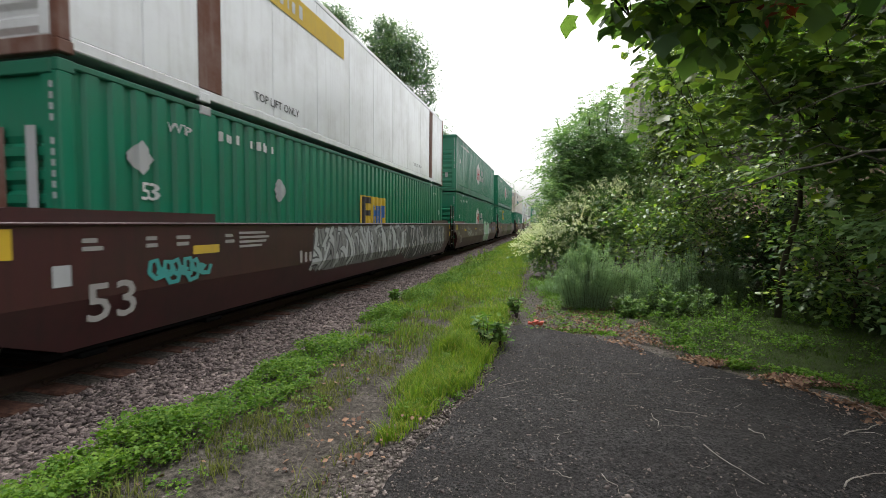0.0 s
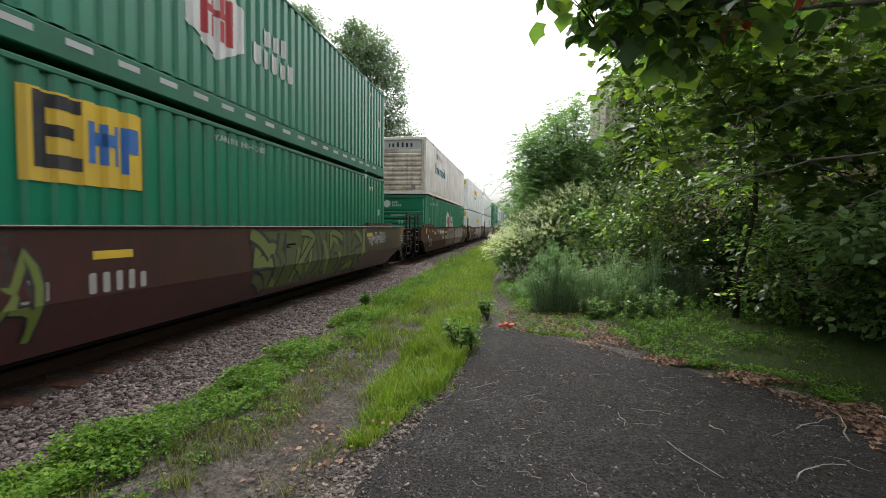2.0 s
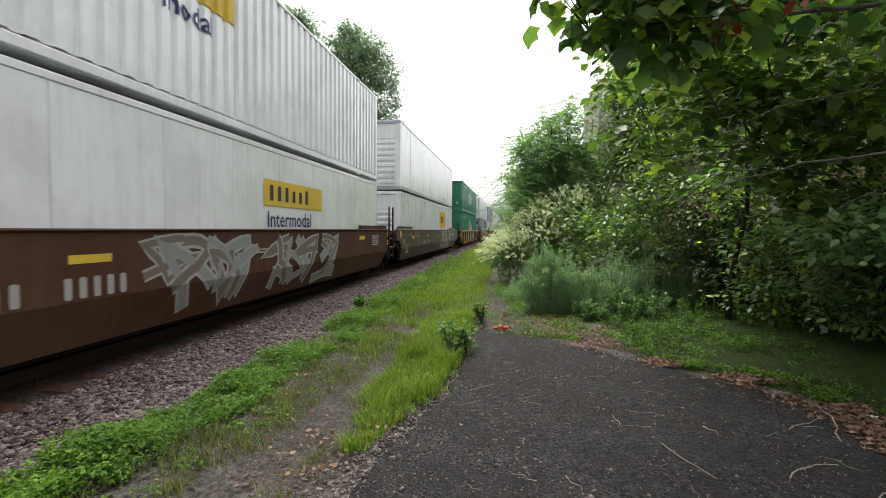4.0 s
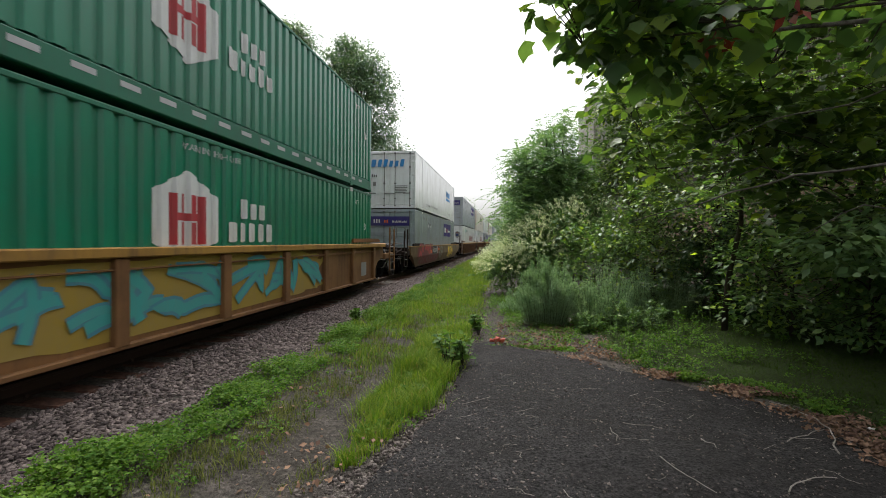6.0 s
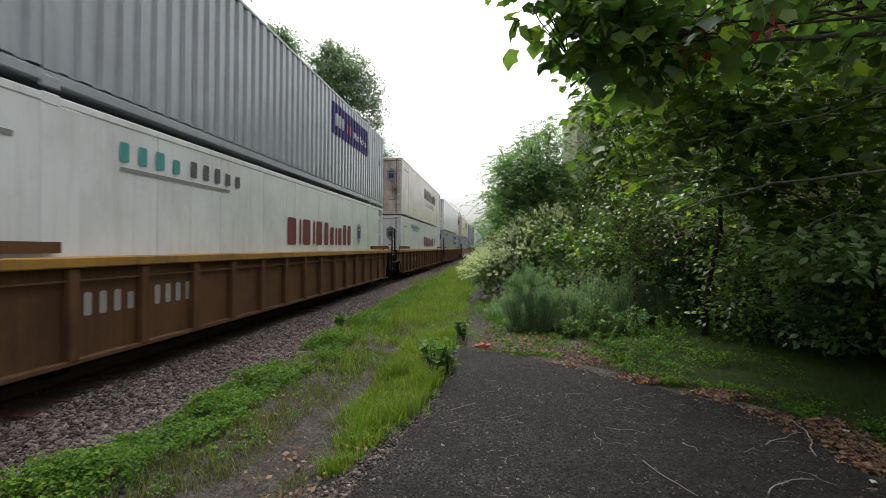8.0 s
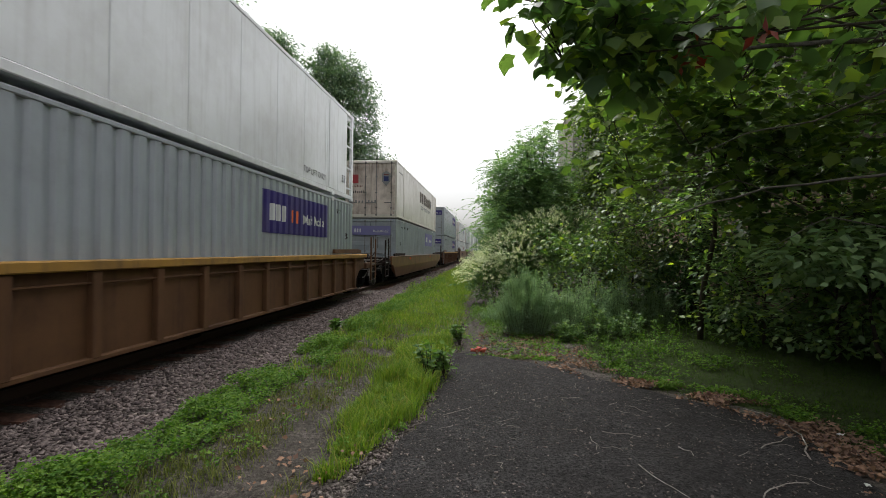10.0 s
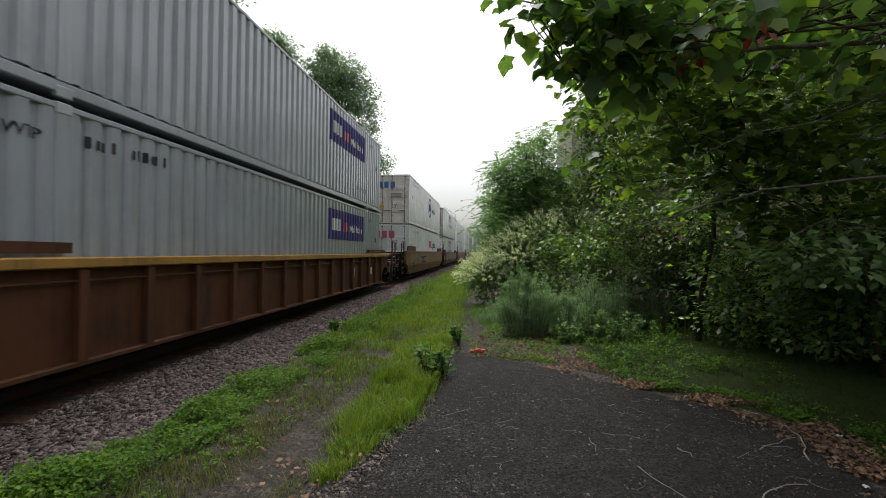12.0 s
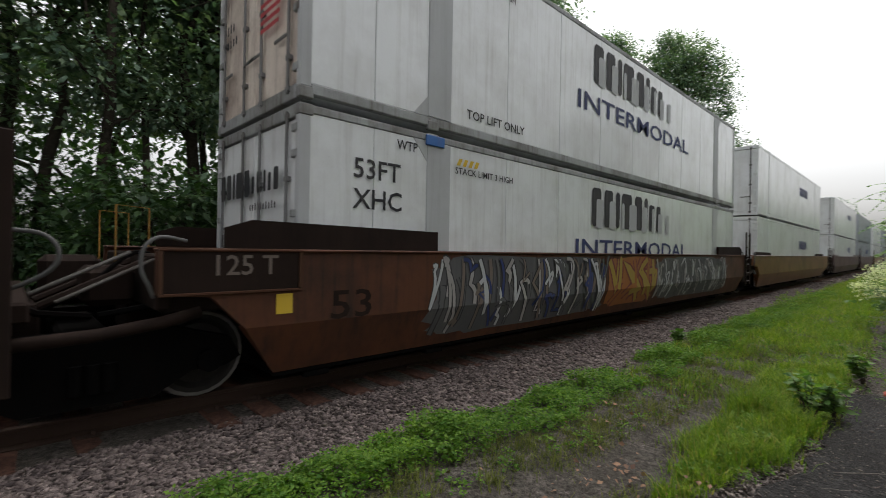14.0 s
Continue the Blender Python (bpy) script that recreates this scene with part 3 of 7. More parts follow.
def lathe_x(profile, x, y, z, n=20, caps=True):
    """A wheel: a profile of (x, radius) turned about the axle."""
    s = Shape()
    vs = [(x + a, y + r * math.cos(2 * math.pi * k / n), z + r * math.sin(2 * math.pi * k / n)) for a, r in profile for k in range(n)]
    fs = []
    for i in range(len(profile) - 1):
        for k in range(n):
            fs.append((i * n + k, (i + 1) * n + k, (i + 1) * n + (k + 1) % n, i * n + (k + 1) % n))
    if caps:
        fs += [tuple(range(n)), tuple(range(len(profile) * n - 1, (len(profile) - 1) * n - 1, -1))]
    return s.add(vs, fs)


def truck(car, y):
    """Two axles with side frames, springs and a bolster."""
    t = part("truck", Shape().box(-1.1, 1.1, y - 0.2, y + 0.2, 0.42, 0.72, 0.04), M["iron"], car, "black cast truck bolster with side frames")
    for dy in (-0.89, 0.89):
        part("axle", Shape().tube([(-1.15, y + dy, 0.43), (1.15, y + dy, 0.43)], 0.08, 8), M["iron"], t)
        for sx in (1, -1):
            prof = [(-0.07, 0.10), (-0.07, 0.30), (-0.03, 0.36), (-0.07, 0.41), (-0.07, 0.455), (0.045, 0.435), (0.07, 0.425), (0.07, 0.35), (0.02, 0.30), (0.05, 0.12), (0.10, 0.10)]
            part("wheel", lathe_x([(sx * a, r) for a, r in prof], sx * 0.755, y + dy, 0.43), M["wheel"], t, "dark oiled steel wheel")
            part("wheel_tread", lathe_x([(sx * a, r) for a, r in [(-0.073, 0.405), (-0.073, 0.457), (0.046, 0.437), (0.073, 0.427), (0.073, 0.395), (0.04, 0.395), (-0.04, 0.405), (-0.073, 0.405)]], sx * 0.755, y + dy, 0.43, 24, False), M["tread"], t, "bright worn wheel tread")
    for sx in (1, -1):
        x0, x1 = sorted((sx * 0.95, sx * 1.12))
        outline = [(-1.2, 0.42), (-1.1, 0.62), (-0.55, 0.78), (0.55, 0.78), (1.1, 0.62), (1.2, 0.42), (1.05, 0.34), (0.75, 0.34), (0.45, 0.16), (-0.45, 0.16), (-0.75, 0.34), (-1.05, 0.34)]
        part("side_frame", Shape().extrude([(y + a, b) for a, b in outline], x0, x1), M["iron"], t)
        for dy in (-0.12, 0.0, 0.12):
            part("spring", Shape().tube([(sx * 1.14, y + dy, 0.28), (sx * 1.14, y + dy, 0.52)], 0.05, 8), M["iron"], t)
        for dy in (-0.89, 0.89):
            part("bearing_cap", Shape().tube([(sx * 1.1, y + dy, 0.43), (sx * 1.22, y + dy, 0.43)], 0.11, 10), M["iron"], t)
    t.location.z = RAIL - DECK


def rounded(pts):
    """A smooth line through points."""
    out = []
    for i in range(len(pts) - 1):
        p0, p1, p2, p3 = pts[max(i - 1, 0)], pts[i], pts[i + 1], pts[min(i + 2, len(pts) - 1)]
        for u in (0, 0.25, 0.5, 0.75):
            out.append(0.5 * (2 * p1 + (p2 - p0) * u + (2 * p0 - 5 * p1 + 4 * p2 - p3) * u * u + (3 * p1 - p0 - 3 * p2 + p3) * u ** 3))
    return out + [pts[-1]]


def well_car(label, at, style, skin, front="joint", back="joint", flange=None, high=TOPZ, guide=0.13, ribs=17, hand_brake=False, group="well cars"):
    """One well unit, the container's near end at y = 0 and the rail's top at z = 0. front, back: joint (shared truck) or coupler."""
    flange = flange or skin
    c = empty("well_car", label, "rail freight car", group, at)
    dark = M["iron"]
    for sx in (1, -1):
        def span(a, b):
            return sorted((sx * a, sx * b))
        def tail(kind, at_back):
            """The sill's outline beyond the container, from the top to the bend: distances and heights."""
            if kind == "coupler":
                return [(1.9, high - 0.03), (1.9, 0.98), (1.62, 0.95), (1.45, 0.85)], 1.45, 0.08
            if at_back:
                return [(0.62, high - 0.03), (0.62, 1.0), (0.58, 0.95), (0.50, 0.85)], 0.50, 0.22
            return [(1.32, high - 0.03), (1.32, 1.20), (0.90, 1.16), (0.60, 0.85)], 0.60, 0.25
        (fr, f_bend, f_low), (bk, b_bend, b_low) = tail(front, False), tail(back, True)
        if style == "smooth":
            up = [(-d, z) for d, z in fr] + [(LONG + d, z) for d, z in bk[::-1]]
            part("side_sill", Shape().extrude(up, *span(1.40, SIDE)), skin, c)
            x0, x1, xt = sx * SIDE, sx * 1.335, sx * 1.31
            vs = [(x0, -f_bend, 0.85), (x0, LONG + b_bend, 0.85), (x1, LONG + b_low, 0.34), (x1, -f_low, 0.34),
                  (xt, -f_bend, 0.85), (xt, LONG + b_bend, 0.85), (xt, LONG + b_low, 0.34), (xt, -f_low, 0.34)]
            part("lower_sill", Shape().add(vs, [(0, 3, 2, 1), (4, 5, 6, 7), (3, 7, 6, 2), (0, 4, 7, 3), (1, 2, 6, 5), (0, 1, 5, 4)]), skin, c)
            part("bottom_chord", Shape().box(*span(1.305, 1.325), -f_low, LONG + b_low, 0.30, 0.385), dark, c)
            part("top_flange", Shape().box(*span(1.33, SIDE + 0.03), -fr[0][0], LONG + bk[0][0], high - 0.03, high, 0.01), flange, c)
        else:
            up = [(-1.25, high - 0.16), (-1.25, 1.00), (-0.95, 0.98), (-0.60, 0.88), (-0.32, 0.66), (-0.15, 0.36), (LONG + 0.15, 0.36), (LONG + 0.32, 0.66), (LONG + 0.60, 0.88), (LONG + 0.95, 0.98), (LONG + 1.25, 1.00), (LONG + 1.25, high - 0.16)]
            part("side_sill", Shape().extrude(up, *span(1.32, 1.37)), skin, c)
            part("top_flange", Shape().box(*span(1.30, 1.49), -1.2, LONG + 1.2, high - 0.16, high - 0.04, 0.015), flange, c)
            part("bottom_flange", Shape().box(*span(1.30, 1.45), -0.15, LONG + 0.15, 0.32, 0.38, 0.01), skin, c)
            n, half_w = ribs, 0.065 if ribs > 10 else 0.10
            for k in range(n):
                y = 0.05 + (LONG - 0.1) * k / (n - 1)
                part("rib", Shape().box(*span(1.365, 1.46), y - half_w, y + half_w, 0.36, high - 0.17, 0.012), skin, c)
            part("side_rod", Shape().tube([(sx * 1.42, 0, high - 0.30), (sx * 1.42, LONG, high - 0.30)], 0.014, 5), skin, c)
        for y0, y1, tip in ((-0.75, 1.95, -1), (LONG - 1.95, LONG + 0.75, 1)):
            a, b = (y0, y1) if tip < 0 else (y1, y0)
            part("guide_plate", Shape().extrude([(a, high), (a, high + guide * 0.7), (a - tip * 0.25, high + guide), (b, high + guide * 0.9), (b, high)], *span(1.33, 1.40)), M["brown_worn"] if guide >= 0.3 else M["grime"] if skin in (M["umber"], M["rustbrown"], M["olivebrown"]) else skin, c)
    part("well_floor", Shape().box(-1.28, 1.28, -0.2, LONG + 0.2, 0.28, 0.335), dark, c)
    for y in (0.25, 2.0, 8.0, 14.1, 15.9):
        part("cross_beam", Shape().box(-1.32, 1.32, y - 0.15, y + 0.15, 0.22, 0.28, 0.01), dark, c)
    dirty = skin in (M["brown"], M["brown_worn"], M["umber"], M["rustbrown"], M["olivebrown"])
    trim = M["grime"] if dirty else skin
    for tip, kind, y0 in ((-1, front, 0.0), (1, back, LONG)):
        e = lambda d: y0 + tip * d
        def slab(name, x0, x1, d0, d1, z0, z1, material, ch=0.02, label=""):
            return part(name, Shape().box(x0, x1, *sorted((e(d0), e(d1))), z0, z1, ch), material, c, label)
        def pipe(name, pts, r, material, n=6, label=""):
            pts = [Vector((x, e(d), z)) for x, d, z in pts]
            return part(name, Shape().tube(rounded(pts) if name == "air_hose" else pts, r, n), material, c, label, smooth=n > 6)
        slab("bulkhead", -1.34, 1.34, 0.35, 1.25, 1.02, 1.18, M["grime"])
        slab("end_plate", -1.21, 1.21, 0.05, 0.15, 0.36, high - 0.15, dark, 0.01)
        slab("centre_sill", -0.32, 0.32, 0.4, 1.35 if kind == "joint" else 3.0, 0.72, 1.05, M["grime"], 0.03)
        if kind == "coupler":
            sill_end = 1.9 if style == "smooth" else 1.25
            slab("end_sill", -1.36, 1.36, sill_end - 0.12, sill_end, 1.0, high - 0.06, M["grime"])
            truck(c, e(1.55))
            low_end = style == "ribbed" and tip < 0
            d0, d1 = (1.80, 2.45) if style == "ribbed" and tip > 0 else (2.48, 3.08)
            tall = 1.67 if low_end else 2.12
            slab("platform", -1.46, 1.46, d0, d1, 0.98, 1.04, M["grime"], 0.01, "steel grating end platform")
            for sx in (1, -1):
                a, b = sorted((sx * 1.34, sx * 1.46))
                slab("side_beam", a, b, sill_end, d1, 0.96, 1.17, trim, 0.015)
                for d in (d0, d1):
                    a, b = sorted((sx * 1.46, sx * 1.50))
                    slab("ladder_stile", a, b, d - 0.055, d + 0.055, 0.50, tall - (0.0 if d == d0 else 0.06), trim, 0.008)
                    pipe("grab_iron", [(sx * 1.51, d + 0.05, tall - 0.42), (sx * 1.55, d + 0.06, tall - 0.40), (sx * 1.55, d + 0.06, tall + 0.02), (sx * 1.48, d + 0.05, tall + 0.02)], 0.014, M["worn_steel"])
                z = 0.52
                while z < tall - 0.5:
                    pipe("rung", [(sx * 1.48, d0, z), (sx * 1.48, d1, z)], 0.015, M["worn_steel"])
                    z += 0.29
            part("coupler", Shape().box(-0.14, 0.14, *sorted((e(2.9), e(3.62))), 0.74, 0.98, 0.05).box(-0.22, 0.22, *sorted((e(3.4), e(3.66))), 0.70, 1.02, 0.07), M["rust"], c, "rusty knuckle coupler")
            pipe("air_hose", [(0.4, 2.95, 0.8), (0.42, 3.2, 0.45), (0.35, 3.5, 0.38), (0.28, 3.62, 0.5)], 0.025, dark)
            part("air_reservoir", Shape().tube([(-1.0, e(2.15), 1.26), (0.0, e(2.15), 1.26)], 0.19, 14), dark, c)
            if tip > 0 and hand_brake:
                # a tall gusset that carries the hand brake
                wedge = [(1.25, 1.1), (1.95, 1.1), (1.90, 1.70), (1.78, 2.24), (1.52, 2.26), (1.42, 1.75), (1.25, 1.62)]
                part("brake_stand", Shape().extrude([(e(d), z) for d, z in wedge], 0.86, 1.10), M["grime"], c)
                ring = [(0.98 + 0.27 * math.cos(a), 2.02, 2.05 + 0.27 * math.sin(a)) for a in [k * math.pi / 8 for k in range(17)]]
                part("brake_wheel", Shape().tube([(x, e(d), z) for x, d, z in ring], 0.022, 5, False), M["worn_steel"], c)
            slab("brake_valve", -0.95, -0.55, 2.0, 2.35, 1.05, 1.40, dark, 0.05)
            slab("valve_box", 0.55, 0.95, 2.1, 2.5, 1.04, 1.34, M["grime"], 0.05)
            for x, z in ((-0.7, 1.45), (0.1, 1.30), (0.7, 1.42), (1.1, 1.22)):
                pipe("deck_pipe", [(x, sill_end, z + 0.1), (x + 0.05, sill_end + 0.35, z), (x, d1, z - 0.12)], 0.026, M["grime"])
            for z in (1.22, 1.50):
                pipe("handrail", [(-1.36, d1, z), (1.36, d1, z)], 0.016, M["worn_steel"])
            part("brake_cylinder", Shape().tube([(0.35, e(1.9), 1.30), (0.35, e(2.35), 1.30)], 0.16, 12), M["grime"], c)
            pipe("brake_rod", [(0.35, 2.3, 1.28), (0.6, 2.6, 0.9), (0.6, 2.2, 0.62)], 0.022, M["worn_steel"])
            pipe("brake_rod", [(1.28, d1, 0.98), (1.2, d0 + 0.1, 0.62), (1.0, d0 - 0.3, 0.55)], 0.022, M["worn_steel"])
            pipe("cut_lever", [(1.36, d1 + 0.05, 0.86), (0.5, 3.02, 0.86), (0.3, 3.3, 0.98)], 0.016, M["worn_steel"])
        else:
            slab("end_sill", -1.36, 1.36, 0.98 if tip > 0 else 1.18, 1.10 if tip > 0 else 1.30, 1.05, high - 0.06, M["grime"])
            if tip > 0:
                for sx in (1, -1):
                    a, b = sorted((sx * 1.36, sx * 1.46))
                    slab("end_panel", a, b, 0.60, 1.14, 0.62, high - 0.03, M["grime"], 0.01)
            if tip < 0:
                truck(c, e(1.7))
                pipe("brake_beam", [(1.34, 0.95, 1.02), (1.40, 1.25, 0.96), (1.40, 1.7, 0.90), (1.38, 2.6, 0.86)], 0.055, M["grime"], 10)
                for x, z in ((-0.8, 1.42), (0.2, 1.48), (0.95, 1.50)):
                    pipe("diagonal_brace", [(x, 1.25, z), (x + 0.1, 2.05, z - 0.38)], 0.032, M["grime"])
                pipe("brake_rod", [(1.15, 1.45, 1.56), (1.05, 2.1, 1.22)], 0.016, M["worn_steel"])
                pipe("brake_rod", [(1.30, 1.30, 1.50), (1.22, 1.95, 1.16)], 0.014, M["worn_steel"])
                slab("brake_valve", 0.3, 0.8, 1.35, 1.75, 1.06, 1.42, M["grime"], 0.06)
                slab("valve_box", -0.6, -0.1, 1.5, 2.0, 1.0, 1.5, M["grime"], 0.06)
                for x in (-1.2, 0.0):
                    pipe("grab_iron", [(x, 1.1, high), (x, 1.1, 2.02), (x, 1.4, 2.04), (x, 1.4, high - 0.3)], 0.010, M["yellow_worn"])
                pipe("air_hose", [(1.46, 1.10, 1.66), (1.50, 1.30, 1.69), (1.52, 1.42, 1.60), (1.52, 1.44, 1.42), (1.50, 1.38, 1.28), (1.46, 1.34, 1.18)], 0.017, M["hose"], 8, "pale grey air hose")
                pipe("air_hose", [(1.2, 2.3, 1.72), (1.26, 2.05, 1.70), (1.28, 1.94, 1.58), (1.26, 1.98, 1.42), (1.2, 2.2, 1.28), (1.1, 2.5, 1.2)], 0.017, M["hose"], 8, "pale grey air hose")
                pipe("air_hose", [(0.6, 1.0, 1.40), (0.75, 1.35, 1.55), (0.8, 1.7, 1.25), (0.7, 2.0, 1.05)], 0.022, M["iron"])
            else:
                for d in (0.62, 1.10):
                    slab("ladder_stile", 1.545, 1.585, d - 0.05, d + 0.05, 0.55, 2.40, M["grime"], 0.008)
                z = 0.68
                while z < 2.1:
                    pipe("rung", [(1.565, 0.62, z), (1.565, 1.10, z)], 0.015, M["worn_steel"])
                    z += 0.30
                pipe("grab_iron", [(1.57, 0.58, 1.9), (1.60, 0.54, 1.92), (1.60, 0.54, 2.40), (1.56, 0.60, 2.42)], 0.014, M["worn_steel"])
            pipe("pipe", [(0.9, 0.9, 1.3), (0.95, 1.3, 1.05), (0.95, 1.65, 1.0)], 0.03, dark)
    c["back"] = back
    return c


def car_marks(c, seed, ink, high=TOPZ, boxes=True, x=SIDE):
    """Stencils: the size, small print, a warning stripe and the reporting mark as bars."""
    rnd = random.Random(seed)
    def sm(name, shape, y, z, m, lift=0.004):
        return side_mark(name, c, shape, y, z, m, False, x, lift)
    sm("size_mark", word_shape("53", 0.37, 1.15), 0.0, 0.62, ink)
    sm("notice", rect(0.17, 0.2), -0.28, 1.0, M["ink_silver"])
    for y in (0.0, 0.72, 1.15, 2.0):
        sm("mark_text", rows_of_bars(0.22, 0.16, 2, rnd.random()), y, high - 0.28, ink)
    sm("mark_text", rows_of_bars(0.75, 0.26, 4, rnd.random()), 2.3, high - 0.36, ink)
    sm("mark_text", rows_of_bars(0.8, 0.34, 5, rnd.random()), LONG - 1.2, high - 0.50, ink)
    sm("warning_stripe", rect(0.47, 0.11), 1.41, high - 0.40, M["ink_yellow"])
    sm("warning_stripe", rect(0.5, 0.09), 5.0, high - 0.36, M["ink_yellow"])
    sm("warning_stripe", rect(0.5, 0.11), LONG - 2.4, high - 0.30, M["ink_yellow"])
    sm("mark_text", blocks(0.22, [0.62] * 4, 0.14, 0, seed), 3.95, 0.88, ink)
    sm("mark_text", blocks(0.22, [0.6] * 5, 0.14, 0, seed + 1), 4.95, 0.88, ink)
    sm("mark_text", rows_of_bars(1.3, 0.1, 2, rnd.random()), 8.2, 1.18, ink)
    if boxes:
        if c["back"] == "coupler":
            sm("reflector", rect(0.48, 0.17), LONG + 1.35, 1.37, M["yellow_worn"])
            sm("mark_text", rows_of_bars(0.46, 0.26, 4, rnd.random()), LONG + 1.35, 1.06, ink)
        else:
            for z in (1.0, 1.3):
                sm("reflector", rect(0.22, 0.18), LONG + 0.5, z + 0.05, M["ink_yellow"])
        sm("reflector", rect(0.26, 0.26), -0.85, 1.28, M["ink_yellow"])


def ribbon(pts, width):
    """A flat stroke along points."""
    vs, fs = [], []
    n = len(pts)
    for i, q in enumerate(pts):
        q0, q1 = pts[max(i - 1, 0)], pts[min(i + 1, n - 1)]
        d = math.hypot(q1[0] - q0[0], q1[1] - q0[1]) or 1
        nx, nz = -(q1[1] - q0[1]) / d * width / 2, (q1[0] - q0[0]) / d * width / 2
        vs += [(q[0] + nx, q[1] + nz), (q[0] - nx, q[1] - nz)]
        if i:
            fs.append((2 * i - 2, 2 * i - 1, 2 * i + 1, 2 * i))
    return vs, fs


def graffiti(c, y0, y1, z0, z1, inks, seed, x=SIDE, letters=6, wide=0.13, fill=None, fold=True, round_=False):
    """A sprayed piece: an uneven ground patch, and wild letter-like strokes with dark outlines. inks: outline, then fills."""
    rnd = random.Random(seed)
    if fill:
        n = 40
        vs = []
        for k in range(n):
            a = 2 * math.pi * k / n
            r = rnd.uniform(0.90, 1.04)
            cy, cz = abs(math.cos(a)) ** 0.35 * math.copysign(1, math.cos(a)), abs(math.sin(a)) ** 0.35 * math.copysign(1, math.sin(a))
            vs.append(((y0 + y1) / 2 + cy * r * (y1 - y0) / 2, (z0 + z1) / 2 + cz * min(r, 1.0) * (z1 - z0) / 2))
        side_mark("graffiti_patch", c, poly(*vs), 0, 0, fill, False, x, 0.004, fold=fold)
    cell = (y1 - y0) / letters
    k = 0
    for i in range(letters):
        a0 = y0 + cell * i
        for j in range(3):
            m = rnd.choice((2, 3, 3, 4))
            pts = [(a0 + cell * rnd.uniform(-0.1, 1.1), z0 + (z1 - z0) * rnd.uniform(0.04, 0.96)) for _ in range(m + 1)]
            pts[0] = (pts[0][0], z0 + (z1 - z0) * (0.06 if j % 2 else 0.94))
            fine = []
            for p0, p1 in zip(pts, pts[1:]):
                for u in (0, 0.25, 0.5, 0.75):
                    bend = (0.16 if round_ else 0.05) * math.sin(math.pi * u) * cell
                    fine.append((p0[0] + (p1[0] - p0[0]) * u + bend, min(z1, max(z0, p0[1] + (p1[1] - p0[1]) * u + bend))))
            fine.append(pts[-1])
            w = wide * rnd.uniform(0.7, 1.25)
            side_mark("graffiti_outline", c, ribbon(fine, w * 1.7), 0, 0, inks[0], False, x, 0.005 + 0.0005 * k, fold=fold, ramp=0.00002)
            side_mark("graffiti_stroke", c, ribbon(fine, w), 0, 0, inks[1 + (i + j) % (len(inks) - 1)], False, x, 0.0058 + 0.0005 * k, fold=fold, ramp=0.00002)
            k += 1


def scrawl(c, y0, y1, z0, z1, ink, seed, x=SIDE, wide=0.05, fold=True):
    """A one-colour scrawl."""
    rnd = random.Random(seed)
    n = max(8, int((y1 - y0) / 0.16))
    pts = []
    for i in range(n * 6 + 1):
        u = i / (n * 6)
        yy = y0 + (y1 - y0) * u + 0.10 * math.sin(i * 1.05 + seed)
        zz = (z0 + z1) / 2 + (z1 - z0) / 2 * math.sin(i * 1.05) * (0.55 + 0.45 * math.sin(i * 0.37 + seed))
        pts.append((yy, zz))
    side_mark("graffiti_tag", c, ribbon(pts, wide), 0, 0, ink, False, x, 0.006, fold=fold, ramp=0.00025)


# ---------------------------------------------------------------- the train
CARS, BOXES = [], []


def rolling(ob, s, z):
    """Remember a thing of the train: s is its place along the track at the start."""
    (CARS if ob.name.startswith("well_car") else BOXES).append((ob, s, z))
    return ob


def unit(s, style, skin, front, back, label, flange=None, high=TOPZ, guide=0.13, ribs=17, hand_brake=False):
    return rolling(well_car(label, (TRACK, s, DECK), style, skin, front, back, flange, high, guide, ribs, hand_brake), s, DECK)


LOW, UP = DECK + 0.345, DECK + 0.345 + TALL + 0.06


def lower(s, label, skin, **kw):
    return rolling(container(label, (TRACK, s, LOW), skin, **kw), s, LOW)


def upper(s, label, skin, **kw):
    return rolling(container(label, (TRACK, s, UP), skin, **kw), s, UP)


W, K, NV = M["ink_white"], M["ink_black"], M["ink_navy"]
BROWN = "oxide-brown stencilled well car"

# unit one
s = 3.49
c = unit(s, "smooth", M["brown"], "coupler", "joint", BROWN + " with pale graffiti")
car_marks(c, 1, M["ink_chalk"])
graffiti(c, 10.0, 15.6, 0.42, 1.55, [K, M["ink_silver"], M["ink_grey"], M["ink_chalk"], M["ink_slate"]], 3, letters=13, wide=0.085, fill=M["ink_slate"])
graffiti(c, 4.4, 9.9, 0.62, 1.54, [M["ink_slate"], M["ink_silver"], M["ink_grey"], M["ink_silver"]], 4, letters=15, wide=0.10, fill=M["ink_grey"], round_=True)
scrawl(c, 0.8, 1.6, 0.87, 1.2, M["ink_teal"], 8, wide=0.06)
c = lower(s, "green corrugated container with a yellow square emblem", M["green"], rail=M["green_dark"])
small_marks(c, W, 1), square_marks(c), placard(c, 0.70, 1.80), placard(c, 3.48, 1.62), end_marks_green(c, 1)
end_mark("notice", c, rect(0.13, 1.75), 0.86, 0.45, M["ink_silver"], 0.004)
end_mark("rust_streak", c, rect(0.12, 1.85), 0.42, 0.35, M["rust"], 0.03)
c = upper(s, "white smooth-sided container with rusted posts and a yellow band", M["white"], corr=False, post=M["rust"], rail=M["white"])
for ch in c.children:
    if ch.name.startswith(("end_sill", "corner_casting", "corner_post")):
        ch.data.materials[0] = M["rust"]
side_mark("painted_band", c, rect(4.0, 0.44), 2.25, 2.04, M["ink_yellow"], False)
